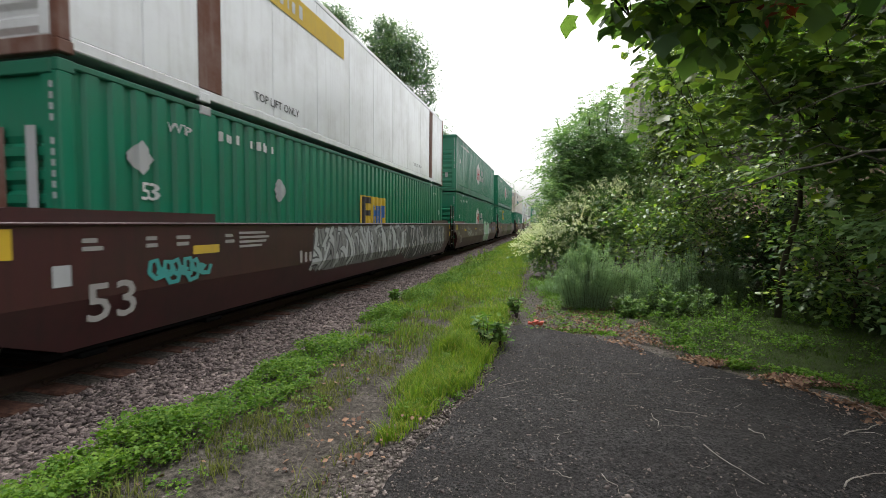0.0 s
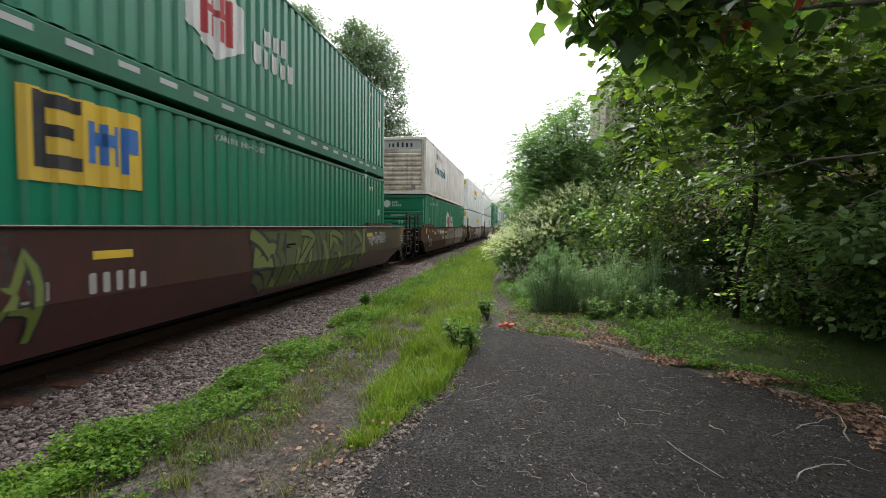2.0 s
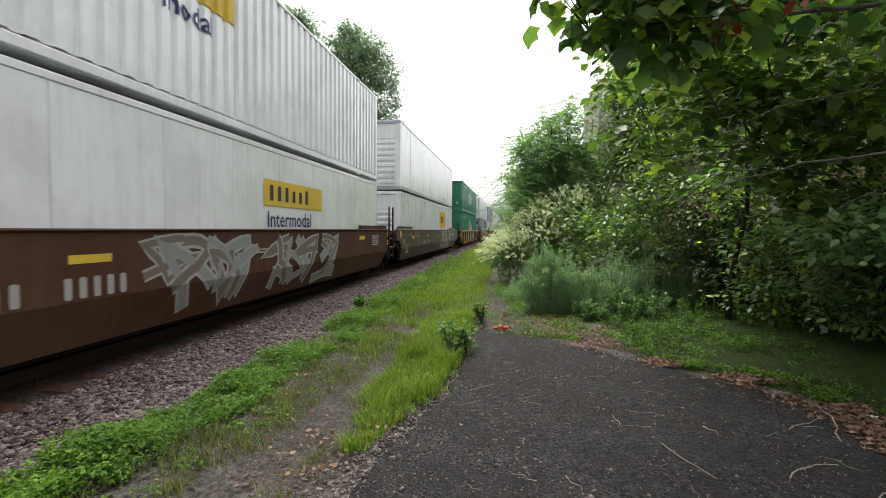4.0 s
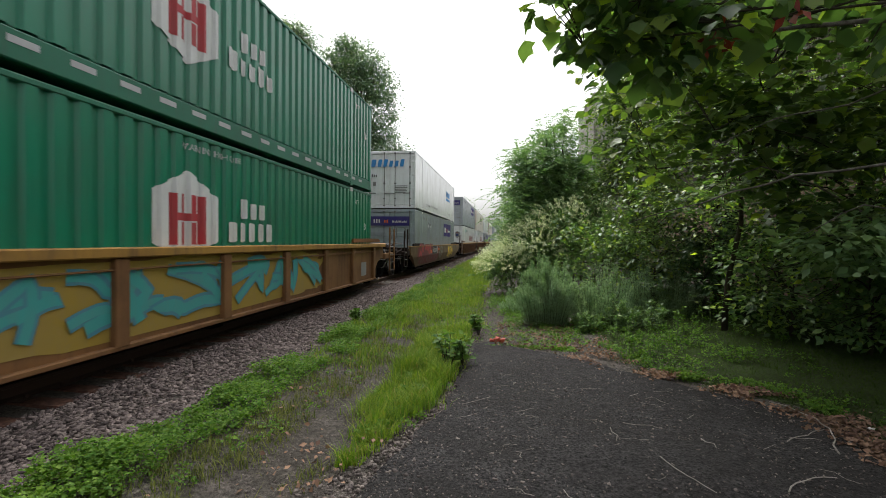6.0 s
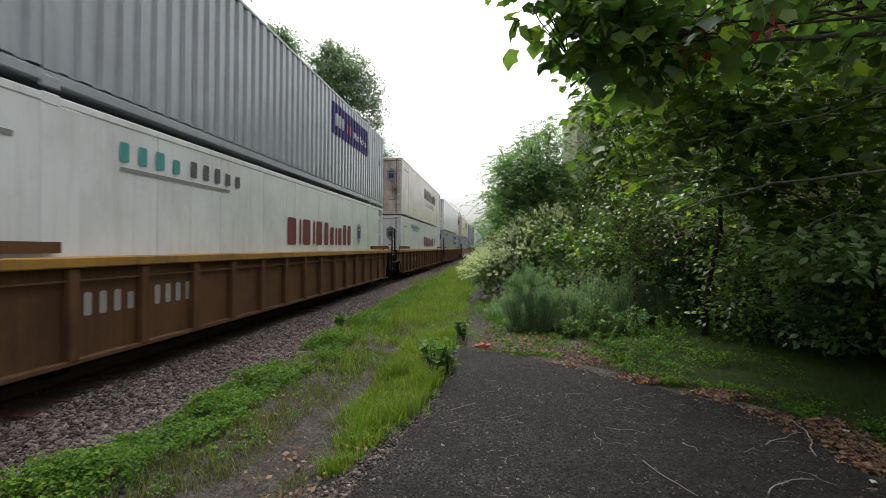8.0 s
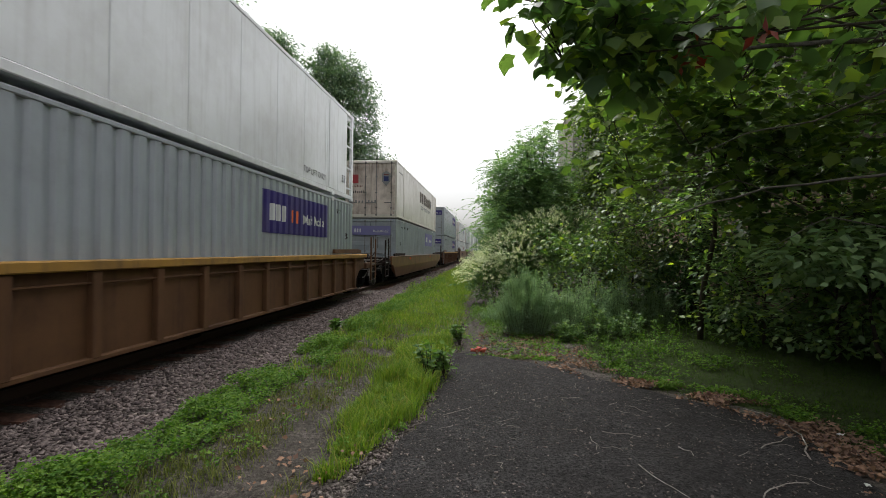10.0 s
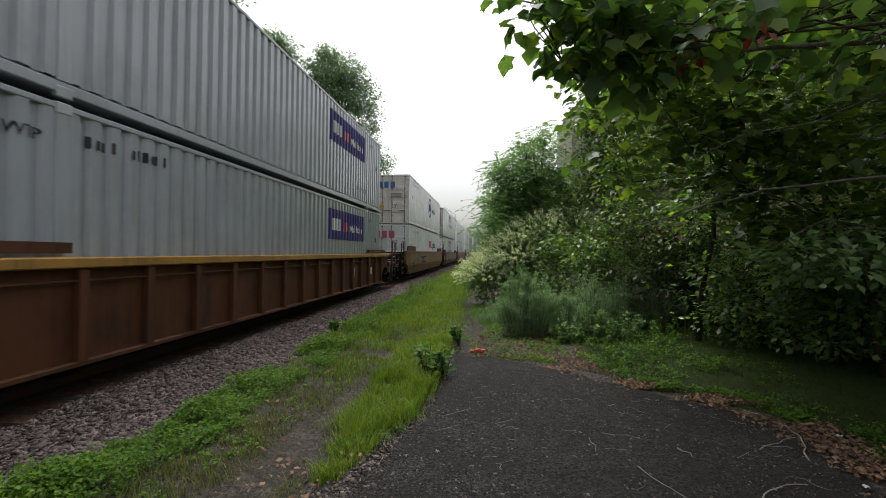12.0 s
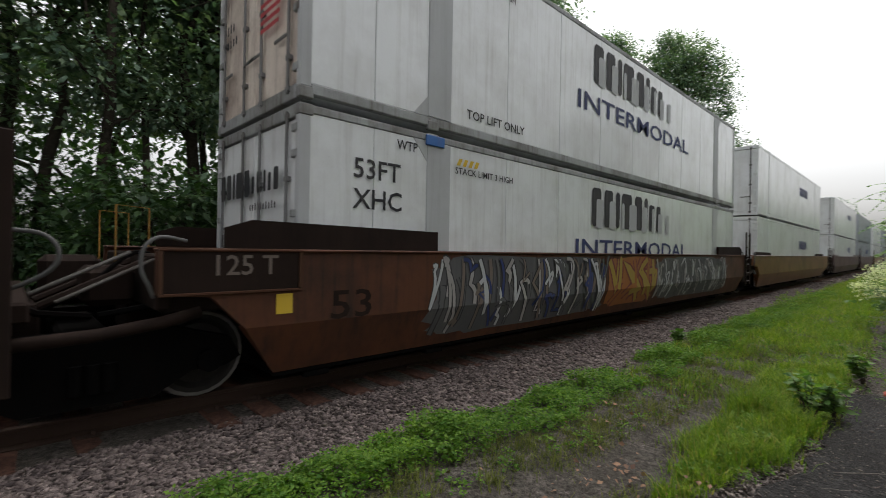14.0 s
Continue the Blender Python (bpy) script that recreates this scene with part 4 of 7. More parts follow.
side_mark("mark_text", c, blocks(0.24, [0.8, 0.6, 0.7, 0.7, 0.3, 0.7, 0.8], 0.3, 0, 6), 3.0, 2.14, W, False, lift=0.008)
side_mark("lift_mark", c, word_shape("TOP LIFT ONLY", 0.13), 3.0, 0.32, K, False)
side_mark("lift_mark", c, word_shape("TOP LIFT ONLY", 0.10), 11.75, 0.36, M["ink_slate"], False)
# unit two
s = 22.7
c = unit(s, "smooth", M["brown"], "joint", "joint", BROWN + " with a mint green graffiti patch")
car_marks(c, 5, M["ink_chalk"])
graffiti(c, 9.0, 11.6, 0.42, 1.50, [M["ink_mint"], M["ink_silver"], M["ink_mint"]], 5, letters=2, wide=0.30, fill=M["ink_mint"], round_=True)
scrawl(c, 11.8, 12.8, 0.9, 1.3, M["ink_silver"], 4)
scrawl(c, 13.6, 14.6, 0.9, 1.45, M["ink_paleviolet"], 6)
scrawl(c, 2.3, 3.7, 0.85, 1.35, M["ink_silver"], 9)
scrawl(c, 6.7, 7.6, 1.0, 1.4, M["ink_chalk"], 10, wide=0.03)
c = lower(s, "green corrugated container with a white and red emblem", M["green"], rail=M["green_dark"])
small_marks(c, W, 3), hexagon_marks(c, 3), end_marks_green(c, 2)
c = upper(s, "green corrugated container with a hexagonal emblem", M["green"], rail=M["green_dark"], sill=0.34)
small_marks(c, W, 4), hexagon_marks(c, 4, False), end_marks_green(c, 3, True)
# unit three
s = 42.23
c = unit(s, "smooth", M["brown"], "joint", "coupler", BROWN + " with olive green graffiti")
car_marks(c, 9, M["ink_chalk"])
graffiti(c, 1.9, 4.4, 0.45, 1.5, [K, M["ink_lime"], M["brown"]], 15, letters=4, wide=0.10, round_=True)
graffiti(c, 7.9, 13.6, 0.42, 1.54, [K, M["ink_lime"], M["ink_olive"]], 16, letters=7, wide=0.17, fill=M["ink_olive"])
scrawl(c, 13.9, 15.2, 1.0, 1.45, M["ink_silver"], 17, wide=0.04)
c = lower(s, "green corrugated container with a yellow square emblem", M["green"], rail=M["green_dark"])
small_marks(c, W, 5), square_marks(c, 4.5, 1.68, 1.43, 0.9), end_marks_green(c, 5)
side_mark("lettering", c, word_shape("WARNING HIGH CUBE", 0.09, 1.05), 7.25, 2.57, M["ink_silver"], True)
c = upper(s, "green corrugated container with a hexagonal emblem", M["green"], rail=M["green_dark"], sill=0.34, dashes=True)
small_marks(c, W, 6), hexagon_marks(c, 6, False), end_marks_green(c, 4, True)
# unit four
s = 65.5
c = unit(s, "smooth", M["brown_worn"], "coupler", "joint", "worn brown double-stack well car with faded paint")
car_marks(c, 12, M["ink_chalk"])
scrawl(c, 3.0, 4.5, 1.12, 1.5, M["ink_silver"], 22, wide=0.07)
graffiti(c, 5.6, 9.0, 0.42, 1.5, [M["brown_worn"], M["ink_drab"], M["ink_drab"]], 23, letters=3, wide=0.14, fill=M["ink_drab"], round_=True)
graffiti(c, 9.3, 13.4, 0.42, 1.5, [M["ink_chalk"], M["ink_drab"], M["ink_drab"]], 24, letters=4, wide=0.16, fill=M["ink_drab"], round_=True)
c = lower(s, "green corrugated container with a white and red emblem", M["green"], rail=M["green_dark"])
small_marks(c, W, 7), hexagon_marks(c, 8), end_marks_green(c, 6)
c = upper(s, "cream corrugated container with rust-stained ribbed end", M["cream"], rail=M["cream"], door_skin=M["stained"])
end_mark("sign_panel", c, rect(2.0, 0.42), -1.0, 2.24, M["ink_silver"], 0.052)
end_mark("mark_text", c, blocks(0.24, [0.5, 0.7, 0.8, 0.7, 0.7, 0.7], 0.25, 0, 2), -0.62, 2.33, K, 0.046)
end_mark("notice", c, rect(0.14, 0.14), 0.12, 0.28, M["ink_yellow"], 0.03)
end_mark("notice", c, rect(0.22, 0.2), 0.55, 0.25, M["ink_grey"], 0.03)
side_mark("lettering", c, word_shape("Intermodal", 0.55), 2.75, 1.34, M["ink_cyan"], True)
side_mark("mark_text", c, blocks(0.3, [0.6, 0.7, 0.2, 0.8, 0.7, 0.7, 0.6], 0.25, 0, 4), 3.1, 2.15, M["ink_grey"], True)
# unit five
s = 85.2
c = unit(s, "smooth", M["brown_worn"], "joint", "joint", "worn brown double-stack well car with faded paint")
car_marks(c, 15, M["ink_chalk"])
graffiti(c, 6.0, 12.0, 0.42, 1.5, [M["ink_chalk"], M["ink_drab"], M["ink_grey"]], 25, letters=5, wide=0.12)
for f, tag in ((lower, 0), (upper, 1)):
    c = f(s, "white container with yellow marks on side and end", M["white"], corr=bool(tag), end="ribs", rail=M["white"])
    side_mark("painted_panel", c, rect(2.6, 0.5), 9.0 if not tag else 5.6, 1.7, M["ink_yellow"], bool(tag))
    side_mark("mark_text", c, blocks(0.3, [0.7] * 6, 0.3, 0, 3 + tag), 9.2 if not tag else 5.8, 1.8, K, bool(tag), lift=0.008)
    side_mark("lettering", c, word_shape("Intermodal", 0.30), 9.1 if not tag else 5.7, 1.3, NV, bool(tag))
    end_mark("sign_panel", c, rect(1.5, 0.40), -0.4, 2.28, M["ink_yellow"], 0.052)
    end_mark("mark_text", c, blocks(0.22, [0.7] * 5, 0.3, 0, 2), -0.15, 2.36, K, 0.046)
# unit six
s = 104.6
c = unit(s, "smooth", M["brown"], "joint", "coupler", BROWN + " with cream and green graffiti", hand_brake=True)
car_marks(c, 18, M["ink_chalk"])
graffiti(c, 9.6, 14.0, 0.42, 1.54, [K, M["ink_chalk"], M["ink_lime"]], 31, letters=5, wide=0.15, fill=M["ink_chalk"], round_=True)
scrawl(c, 14.6, 15.8, 1.1, 1.4, M["ink_silver"], 32)
c = lower(s, "white corrugated container with a yellow mark", M["white"], rail=M["white"])
side_mark("painted_panel", c, rect(2.2, 1.0), 10.4, 1.4, M["ink_yellow"], True)
side_mark("mark_text", c, blocks(0.4, [0.6] * 3, 0.3, 0, 3), 10.6, 1.7, K, True, lift=0.008)
c = upper(s, "pale grey smooth-sided freight container", M["white"], corr=False, rail=M["grey"])
side_mark("lift_mark", c, word_shape("TOP LIFT ONLY", 0.13), 11.6, 0.32, K, False)
# unit seven
s = 128.06
c = unit(s, "ribbed", M["tan"], "coupler", "coupler", "weathered yellow ribbed well car with turquoise graffiti", M["yellow_worn"], 1.56, ribs=9)
graffiti(c, 3.4, 12.1, 0.44, 1.36, [M["ink_ochre"], M["ink_ochre"]], 43, 1.372, letters=3, wide=0.05, fill=M["ink_ochre"], fold=False)
graffiti(c, 4.2, 11.8, 0.56, 1.26, [M["ink_cyan"], M["ink_teal"]], 49, 1.384, letters=6, wide=0.11, fold=False)
side_mark("mark_text", c, blocks(0.26, [0.62] * 4, 0.16, 0, 3), 1.2, 1.0, M["ink_grey"], False, 1.372)
side_mark("notice", c, rect(0.5, 0.42), LONG - 1.2, 0.52, M["ink_grey"], False, 1.372)
for f, k in ((lower, 1), (upper, 2)):
    c = f(s, "green corrugated container with a white and red emblem", M["green"], rail=M["green_dark"], sill=0.17 * k, dashes=k == 2)
    if k == 1:
        side_mark("lettering", c, word_shape("WARNING HIGH CUBE", 0.09, 1.05), 7.25, 2.57, M["ink_silver"], True)
    small_marks(c, W, 10 + k), hexagon_marks(c, 12 + k, k == 1), end_marks_green(c, 8 + k, f is upper)
# unit eight
s = 151.5
c = unit(s, "smooth", M["olivebrown"], "coupler", "coupler", "stained olive-brown well car covered in red and yellow graffiti", M["yellow_worn"], 1.37)
graffiti(c, -0.4, 3.9, 0.80, 1.32, [M["ink_maroon"], M["ink_red"], M["ink_maroon"]], 51, letters=4, wide=0.18, fill=M["ink_maroon"], round_=True)
graffiti(c, 0.2, 6.3, 0.40, 0.86, [M["ink_drab"], M["ink_maroon"], M["ink_maroon"]], 55, letters=8, wide=0.13, fill=M["ink_maroon"])
side_mark("painted_panel", c, rect(1.45, 0.46), 3.98, 0.88, M["ink_black"], False, SIDE, 0.022)
side_mark("mark_text", c, blocks(0.32, [0.5, 0.5, 0.5], 0.16, 0, 7), 4.04, 0.95, M["ink_silver"], False, SIDE, 0.026)
side_mark("mark_text", c, blocks(0.32, [0.42] * 5, 0.13, 0, 8), 4.70, 0.95, M["ink_silver"], False, SIDE, 0.026)
side_mark("painted_panel", c, rect(0.64, 0.5), 5.53, 0.85, M["ink_maroon"], False, SIDE, 0.022)
side_mark("mark_text", c, rect(0.14, 0.4), 5.62, 0.9, M["ink_silver"], False, SIDE, 0.026)
side_mark("warning_stripe", c, rect(0.46, 0.19), 3.2, 0.93, M["ink_orange"], False, SIDE, 0.026)
side_mark("warning_stripe", c, rect(0.5, 0.15), 6.06, 1.05, M["ink_orange"], False, SIDE, 0.026)
graffiti(c, 6.7, 8.1, 0.50, 1.28, [M["ink_chalk"], M["ink_olive"], M["ink_drab"]], 52, letters=2, wide=0.07)
graffiti(c, 10.6, 13.4, 0.42, 1.25, [M["ink_olive"], M["ink_yellow"], M["ink_yellow"]], 53, letters=4, wide=0.15, round_=True)
scrawl(c, 13.9, 15.4, 1.0, 1.4, M["ink_black"], 54, wide=0.05)
c = lower(s, "grey corrugated container with a violet panel", M["grey"], end="doors", rail=M["grey"])
small_marks(c, M["ink_grey"], 13), parcel_panel(c, 10.13, 1.62, 3.66, 0.90), parcel_panel(c, -0.98, 2.02, 2.0, 0.46, end=True)
placard(c, 3.66, 1.92), placard(c, 4.28, 1.92)
c = upper(s, "white smooth-sided refrigerated container with slanted blue marks", M["white"], corr=False, end="doors", open_nose=True, rail=M["white"])
end_mark("mark_text", c, blocks(0.36, [0.75, 0.65, 0.65, 0.6, 0.6, 0.65], 0.16, 0.18, 3), -0.95, 2.05, M["ink_sky"], -0.035)
end_mark("mark_text", c, blocks(0.13, [0.6] * 5, 0.2, 0, 3), -1.1, 1.55, K, -0.035)
end_mark("mark_text", c, rows_of_bars(0.7, 0.4, 5, 3), 0.3, 0.75, M["ink_grey"], -0.035)
end_mark("notice", c, rect(0.16, 0.2), -0.85, 1.1, M["ink_grey"], -0.035)
side_mark("mark_text", c, blocks(0.42, [0.75, 0.65, 0.65, 0.6, 0.6, 0.65], 0.10, 0.18, 3), 11.15, 1.62, M["ink_sky"], False)
side_mark("painted_band", c, poly((0, 0), (1.95, 0), (2.0, 0.16), (0.05, 0.16)), 11.08, 1.36, M["ink_sky"], False)
side_mark("lift_mark", c, word_shape("TOP LIFT ONLY", 0.15), 12.1, 0.32, K, False)
side_mark("size_mark", c, word_shape("53", 0.22), LONG - 1.15, 0.5, K, False)
side_mark("lettering", c, word_shape("SUPER CUBE", 0.13, 1.15), 4.5, 0.38, M["ink_grey"], False)
side_mark("mark_text", c, blocks(0.12, [0.6] * 14, 0.3, 0, 5), 5.75, 0.38, M["ink_grey"], False)
side_mark("lift_mark", c, word_shape("TOP LIFT ONLY", 0.13), 3.0, 0.32, K, False)
# units nine to eleven
for i, s in enumerate((174.9, 194.9, 214.4)):
    c = unit(s, "ribbed", M["cocoa"], "coupler" if i == 0 else "joint", "coupler" if i == 2 else "joint", "rust-brown ribbed well car with a yellow top flange", M["yellow_worn"], 1.52)
    side_mark("mark_text", c, blocks(0.26, [0.62] * 4, 0.16, 0, 3 + i), 2.24, 0.82, M["ink_chalk"], False, 1.372)
    side_mark("mark_text", c, blocks(0.26, [0.62] * 5, 0.16, 0, 4 + i), 3.1, 0.82, M["ink_chalk"], False, 1.372)


def crest(c, x, z, end):
    f = (lambda sh, m, dx, dz, k: end_mark("crest", c, sh, x + dx, z + dz, m, -0.04 - k)) if end else \
        (lambda sh, m, dx, dz, k: side_mark("crest", c, sh, x + dx, z + dz, m, False, lift=0.004 + k))
    f(poly((0.0, 0.25), (0.22, 0.0), (0.44, 0.25), (0.44, 0.62), (0.22, 0.75), (0.0, 0.62)), M["ink_grey"], 0, 0, 0)
    f(rect(0.24, 0.24), M["ink_navy"], 0.10, 0.24, 0.006)
    f(rect(0.24, 0.06), M["ink_maroon"], 0.10, 0.54, 0.006)


def cold_box(f, s, skin, dirty):
    c = f(s, "dirty white refrigerated container with maroon marks and a crest" if dirty else "white refrigerated container with maroon marks and a crest",
          skin, corr=False, end="doors", open_nose=True, rail=skin, door_skin=M["stained"] if dirty else None)
    top = f is upper
    ink = M["ink_drab"] if dirty else M["ink_maroon"]
    side_mark("mark_text", c, blocks(0.62 if not top else 0.7, [0.9, 0.2, 0.9, 0.2, 0.8, 0.6, 0.55, 0.3, 0.55, 0.6, 0.6], 0.12, 0, 4), 7.4, 1.30 if not top else 1.55, ink, False)
    crest(c, 12.6, 1.32 if not top else 1.5, False)
    if top:
        side_mark("lettering", c, word_shape("GLOBAL TRANSPORTATION", 0.24), 7.9, 1.12, M["ink_grey"], False)
    else:
        side_mark("mark_text", c, blocks(0.24, [0.95, 0.95, 1.1, 0.95], 0.3, 0, 3), 2.8, 2.30, M["ink_teal"], False)
        side_mark("mark_text", c, blocks(0.24, [0.95] * 5, 0.3, 0, 3), 4.12, 2.30, M["ink_slate"], False)
        side_mark("mark_text", c, rows_of_bars(3.2, 0.09, 1, 3), 2.8, 2.18, M["ink_grey"], False)
    side_mark("mark_text", c, rows_of_bars(1.2, 0.10, 1, 5), 0.5, 2.3, M["ink_grey"], False)
    crest(c, 0.55, 1.55, True)
    end_mark("notice", c, rect(0.42, 0.42), -1.05, 1.7, M["ink_red"], -0.035)
    end_mark("mark_text", c, blocks(0.10, [0.6] * 9, 0.2, 0, 3), -1.1, 1.5, M["ink_maroon"], -0.035)
    end_mark("mark_text", c, blocks(0.13, [0.6] * 7, 0.2, 0, 3), -1.0, 1.2, K, -0.035)
    end_mark("mark_text", c, blocks(0.14, [0.9] * 9, 0.25, 0, 3), -1.1, 0.72, M["ink_grey"], -0.035)
    return c


s = 174.9
cold_box(lower, s, M["white"], False)
c = upper(s, "grey corrugated container with a violet panel", M["grey"], end="doors", rail=M["grey"])
small_marks(c, K, 15), parcel_panel(c, 10.13, 1.62, 3.66, 0.90), parcel_panel(c, -0.98, 2.02, 2.0, 0.46, end=True)
for x in (-0.75, -0.25):
    end_mark("placard", c, poly((0, 0.2), (0.2, 0), (0.4, 0.2), (0.2, 0.4)), x - 0.2, 1.55, W, -0.035)
s = 194.9
cold_box(lower, s, M["white"], False), cold_box(upper, s, M["beige"], True)
s = 214.4
c = lower(s, "grey corrugated container with a violet panel", M["grey"], end="doors", rail=M["grey"])
small_marks(c, K, 17), parcel_panel(c, 10.13, 1.62, 3.66, 0.90), parcel_panel(c, -0.98, 2.02, 2.0, 0.46, end=True)
c = upper(s, "plain white smooth-sided refrigerated container", M["white"], corr=False, end="doors", open_nose=True, rail=M["white"])
side_mark("lift_mark", c, word_shape("TOP LIFT ONLY", 0.15), 12.1, 0.32, K, False)
side_mark("size_mark", c, word_shape("53", 0.22), LONG - 1.15, 0.5, K, False)
# unit twelve
s = 237.76
c = unit(s, "smooth", M["umber"], "coupler", "coupler", "umber double-stack well car with a folded side sill", high=1.36)
side_mark("warning_stripe", c, rect(0.5, 0.12), 11.0, 1.15, M["ink_orange"], False, SIDE)
side_mark("warning_stripe", c, rect(0.5, 0.12), 2.6, 1.15, M["ink_orange"], False, SIDE)
c = lower(s, "grey corrugated container with a faded violet panel", M["grey"], end="doors", rail=M["grey"])
small_marks(c, K, 19), parcel_panel(c, 10.13, 1.62, 3.66, 0.90, True), parcel_panel(c, -0.98, 2.02, 2.0, 0.46, True, True)
cold_box(upper, s, M["beige"], True)
# unit thirteen
s = 261.4
c = unit(s, "ribbed", M["russet"], "coupler", "coupler", "dark brown ribbed well car with a yellow top flange", M["yellow_worn"], 1.56)
side_mark("notice", c, rect(0.18, 0.26), LONG - 1.6, 0.75, W, False, 1.372)
side_mark("mark_text", c, blocks(0.30, [0.62] * 2, 0.16, 0.2, 3), 12.1, 0.74, M["ink_chalk"], False, 1.372)
for f, k in ((lower, 21), (upper, 22)):
    c = f(s, "grey corrugated container with a violet panel", M["grey"], end="doors", rail=M["grey"])
    small_marks(c, K, k), parcel_panel(c, 10.13, 1.62, 3.66, 0.90), parcel_panel(c, -0.98, 2.02, 2.0, 0.46, end=True)
    if k == 22:
        side_mark("lift_mark", c, word_shape("TOP LIFT ONLY", 0.15), 12.7, 0.50, M["ink_grey"], True)
        for x in (-0.75, -0.25):
            end_mark("placard", c, poly((0, 0.2), (0.2, 0), (0.4, 0.2), (0.2, 0.4)), x - 0.2, 1.55, W, -0.035)
# unit fourteen
s = 284.7
c = unit(s, "smooth", M["umber"], "coupler", "joint", "umber double-stack well car with a folded side sill", high=1.66, guide=0.30)
side_mark("painted_panel", c, rect(2.55, 0.40), 3.40, 0.92, M["grime"], False, SIDE)
side_mark("mark_text", c, blocks(0.27, [0.75] * 4, 0.22, 0.1, 3), 3.48, 0.98, M["ink_chalk"], False, SIDE, 0.008)
side_mark("mark_text", c, blocks(0.27, [0.72] * 6, 0.22, 0.1, 4), 4.62, 0.98, M["ink_chalk"], False, SIDE, 0.008)
side_mark("notice", c, rect(0.2, 0.26), -0.22, 0.98, M["ink_ochre"], False, SIDE, 0.005, "yellow and white notice")
side_mark("notice", c, rect(0.15, 0.09), -0.20, 1.0, M["ink_chalk"], False, SIDE, 0.008)
side_mark("size_mark", c, word_shape("53", 0.36, 1.2), 0.38, 0.72, M["grime"], False, SIDE)
scrawl(c, 1.15, 2.6, 0.92, 1.32, M["ink_drab"], 71, wide=0.06)
side_mark("weld_seam", c, rect(1.6, 0.018), -1.2, 0.93, M["brown_worn"], False, SIDE)
side_mark("notice", c, rect(0.14, 0.16), 6.25, 0.98, M["grime"], False, SIDE)
side_mark("mark_text", c, rows_of_bars(0.8, 0.1, 2, 3), LONG - 2.2, 1.0, M["ink_chalk"], False, SIDE)
c = lower(s, "white corrugated container with red and black marks", M["white"], end="doors", rail=M["white"])
small_marks(c, M["ink_grey"], 23)
side_mark("mark_text", c, blocks(0.52, [0.92, 0.82, 0.98], 0.05, 0, 4), 8.88, 1.60, M["ink_pink"], True)
side_mark("lettering", c, word_shape("Logistics", 0.47, 1.02), 10.36, 1.62, K, True)
end_mark("mark_text", c, blocks(0.42, [0.8, 0.8, 0.95], 0.14, 0, 4), -0.65, 2.05, M["ink_pink"], -0.035)
end_mark("mark_text", c, blocks(0.13, [0.6] * 5, 0.2, 0, 3), -0.9, 1.72, M["ink_grey"], -0.035)
c = upper(s, "white corrugated container with blue marks and stained doors", M["white"], end="doors", rail=M["cream"], door_skin=M["cream"])
small_marks(c, M["ink_grey"], 24)
ring = [(0.75 + 0.75 * math.cos(k * math.pi / 12), 0.6 + 0.75 * math.sin(k * math.pi / 12)) for k in range(25)]
inner = [(0.75 + 0.62 * math.cos(k * math.pi / 12), 0.6 + 0.62 * math.sin(k * math.pi / 12)) for k in range(25)]
side_mark("emblem", c, (ring + inner, [(k, k + 1, 26 + k, 25 + k) for k in range(24)]), 8.4, 1.15, NV, True)
side_mark("mark_text", c, blocks(0.52, [0.65] * 3, 0.15, 0, 4), 8.6, 1.5, NV, True, lift=0.008)
side_mark("lettering", c, word_shape("Logistics", 0.42, 1.0), 10.25, 1.5, NV, True)
end_mark("mark_text", c, blocks(0.36, [0.8, 0.85, 0.9], 0.16, 0, 9), -0.52, 2.05, M["ink_blue"], -0.035)
end_mark("mark_text", c, rows_of_bars(0.7, 0.28, 3, 4), -0.9, 1.52, M["ink_grey"], -0.035)
end_mark("mark_text", c, rows_of_bars(0.7, 0.28, 3, 5), 0.2, 1.52, M["ink_grey"], -0.035)
end_mark("notice", c, rect(0.32, 0.22), -0.5, 0.85, M["ink_yellow"], -0.035)
end_mark("size_mark", c, word_shape("53'", 0.2), 0.25, 0.9, M["ink_grey"], -0.035)
# unit fifteen
s = 304.2
c = unit(s, "smooth", M["rustbrown"], "joint", "joint", "rusty brown well car with silver, grey and orange graffiti", high=1.60, guide=0.28)
sign = part("sign_plate", Shape().box(SIDE, SIDE + 0.012, -1.30, -0.08, 1.20, 1.585, 0.004), M["grime"], c, "dark plate with pale lettering")
for y0_, y1_, z0_, z1_ in ((-1.32, -0.05, 1.575, 1.60), (-1.32, -0.05, 1.185, 1.21), (-1.32, -1.29, 1.21, 1.575), (-0.08, -0.05, 1.21, 1.575)):
    part("plate_rim", Shape().box(SIDE, SIDE + 0.028, y0_, y1_, z0_, z1_, 0.004), M["brown_worn"], sign)
side_mark("lettering", c, word_shape("125 T", 0.18), -0.92, 1.36, M["ink_drab"], False, SIDE + 0.013)
side_mark("reflector", c, rect(0.17, 0.2), -0.31, 0.96, M["ink_yellow"], False, SIDE)
side_mark("size_mark", c, word_shape("53", 0.30, 1.35), 0.27, 0.86, M["grime"], False, SIDE)
graffiti(c, 1.7, 6.5, 0.42, 1.56, [K, M["ink_silver"], M["ink_slate"], M["ink_chalk"], M["ink_drab"], M["ink_navy"]], 61, letters=15, wide=0.055, fill=M["ink_slate"], round_=True)
graffiti(c, 6.5, 8.9, 0.48, 1.54, [M["ink_maroon"], M["ink_ochre"], M["ink_rustorange"]], 62, letters=3, wide=0.12, fill=M["ink_rustorange"])
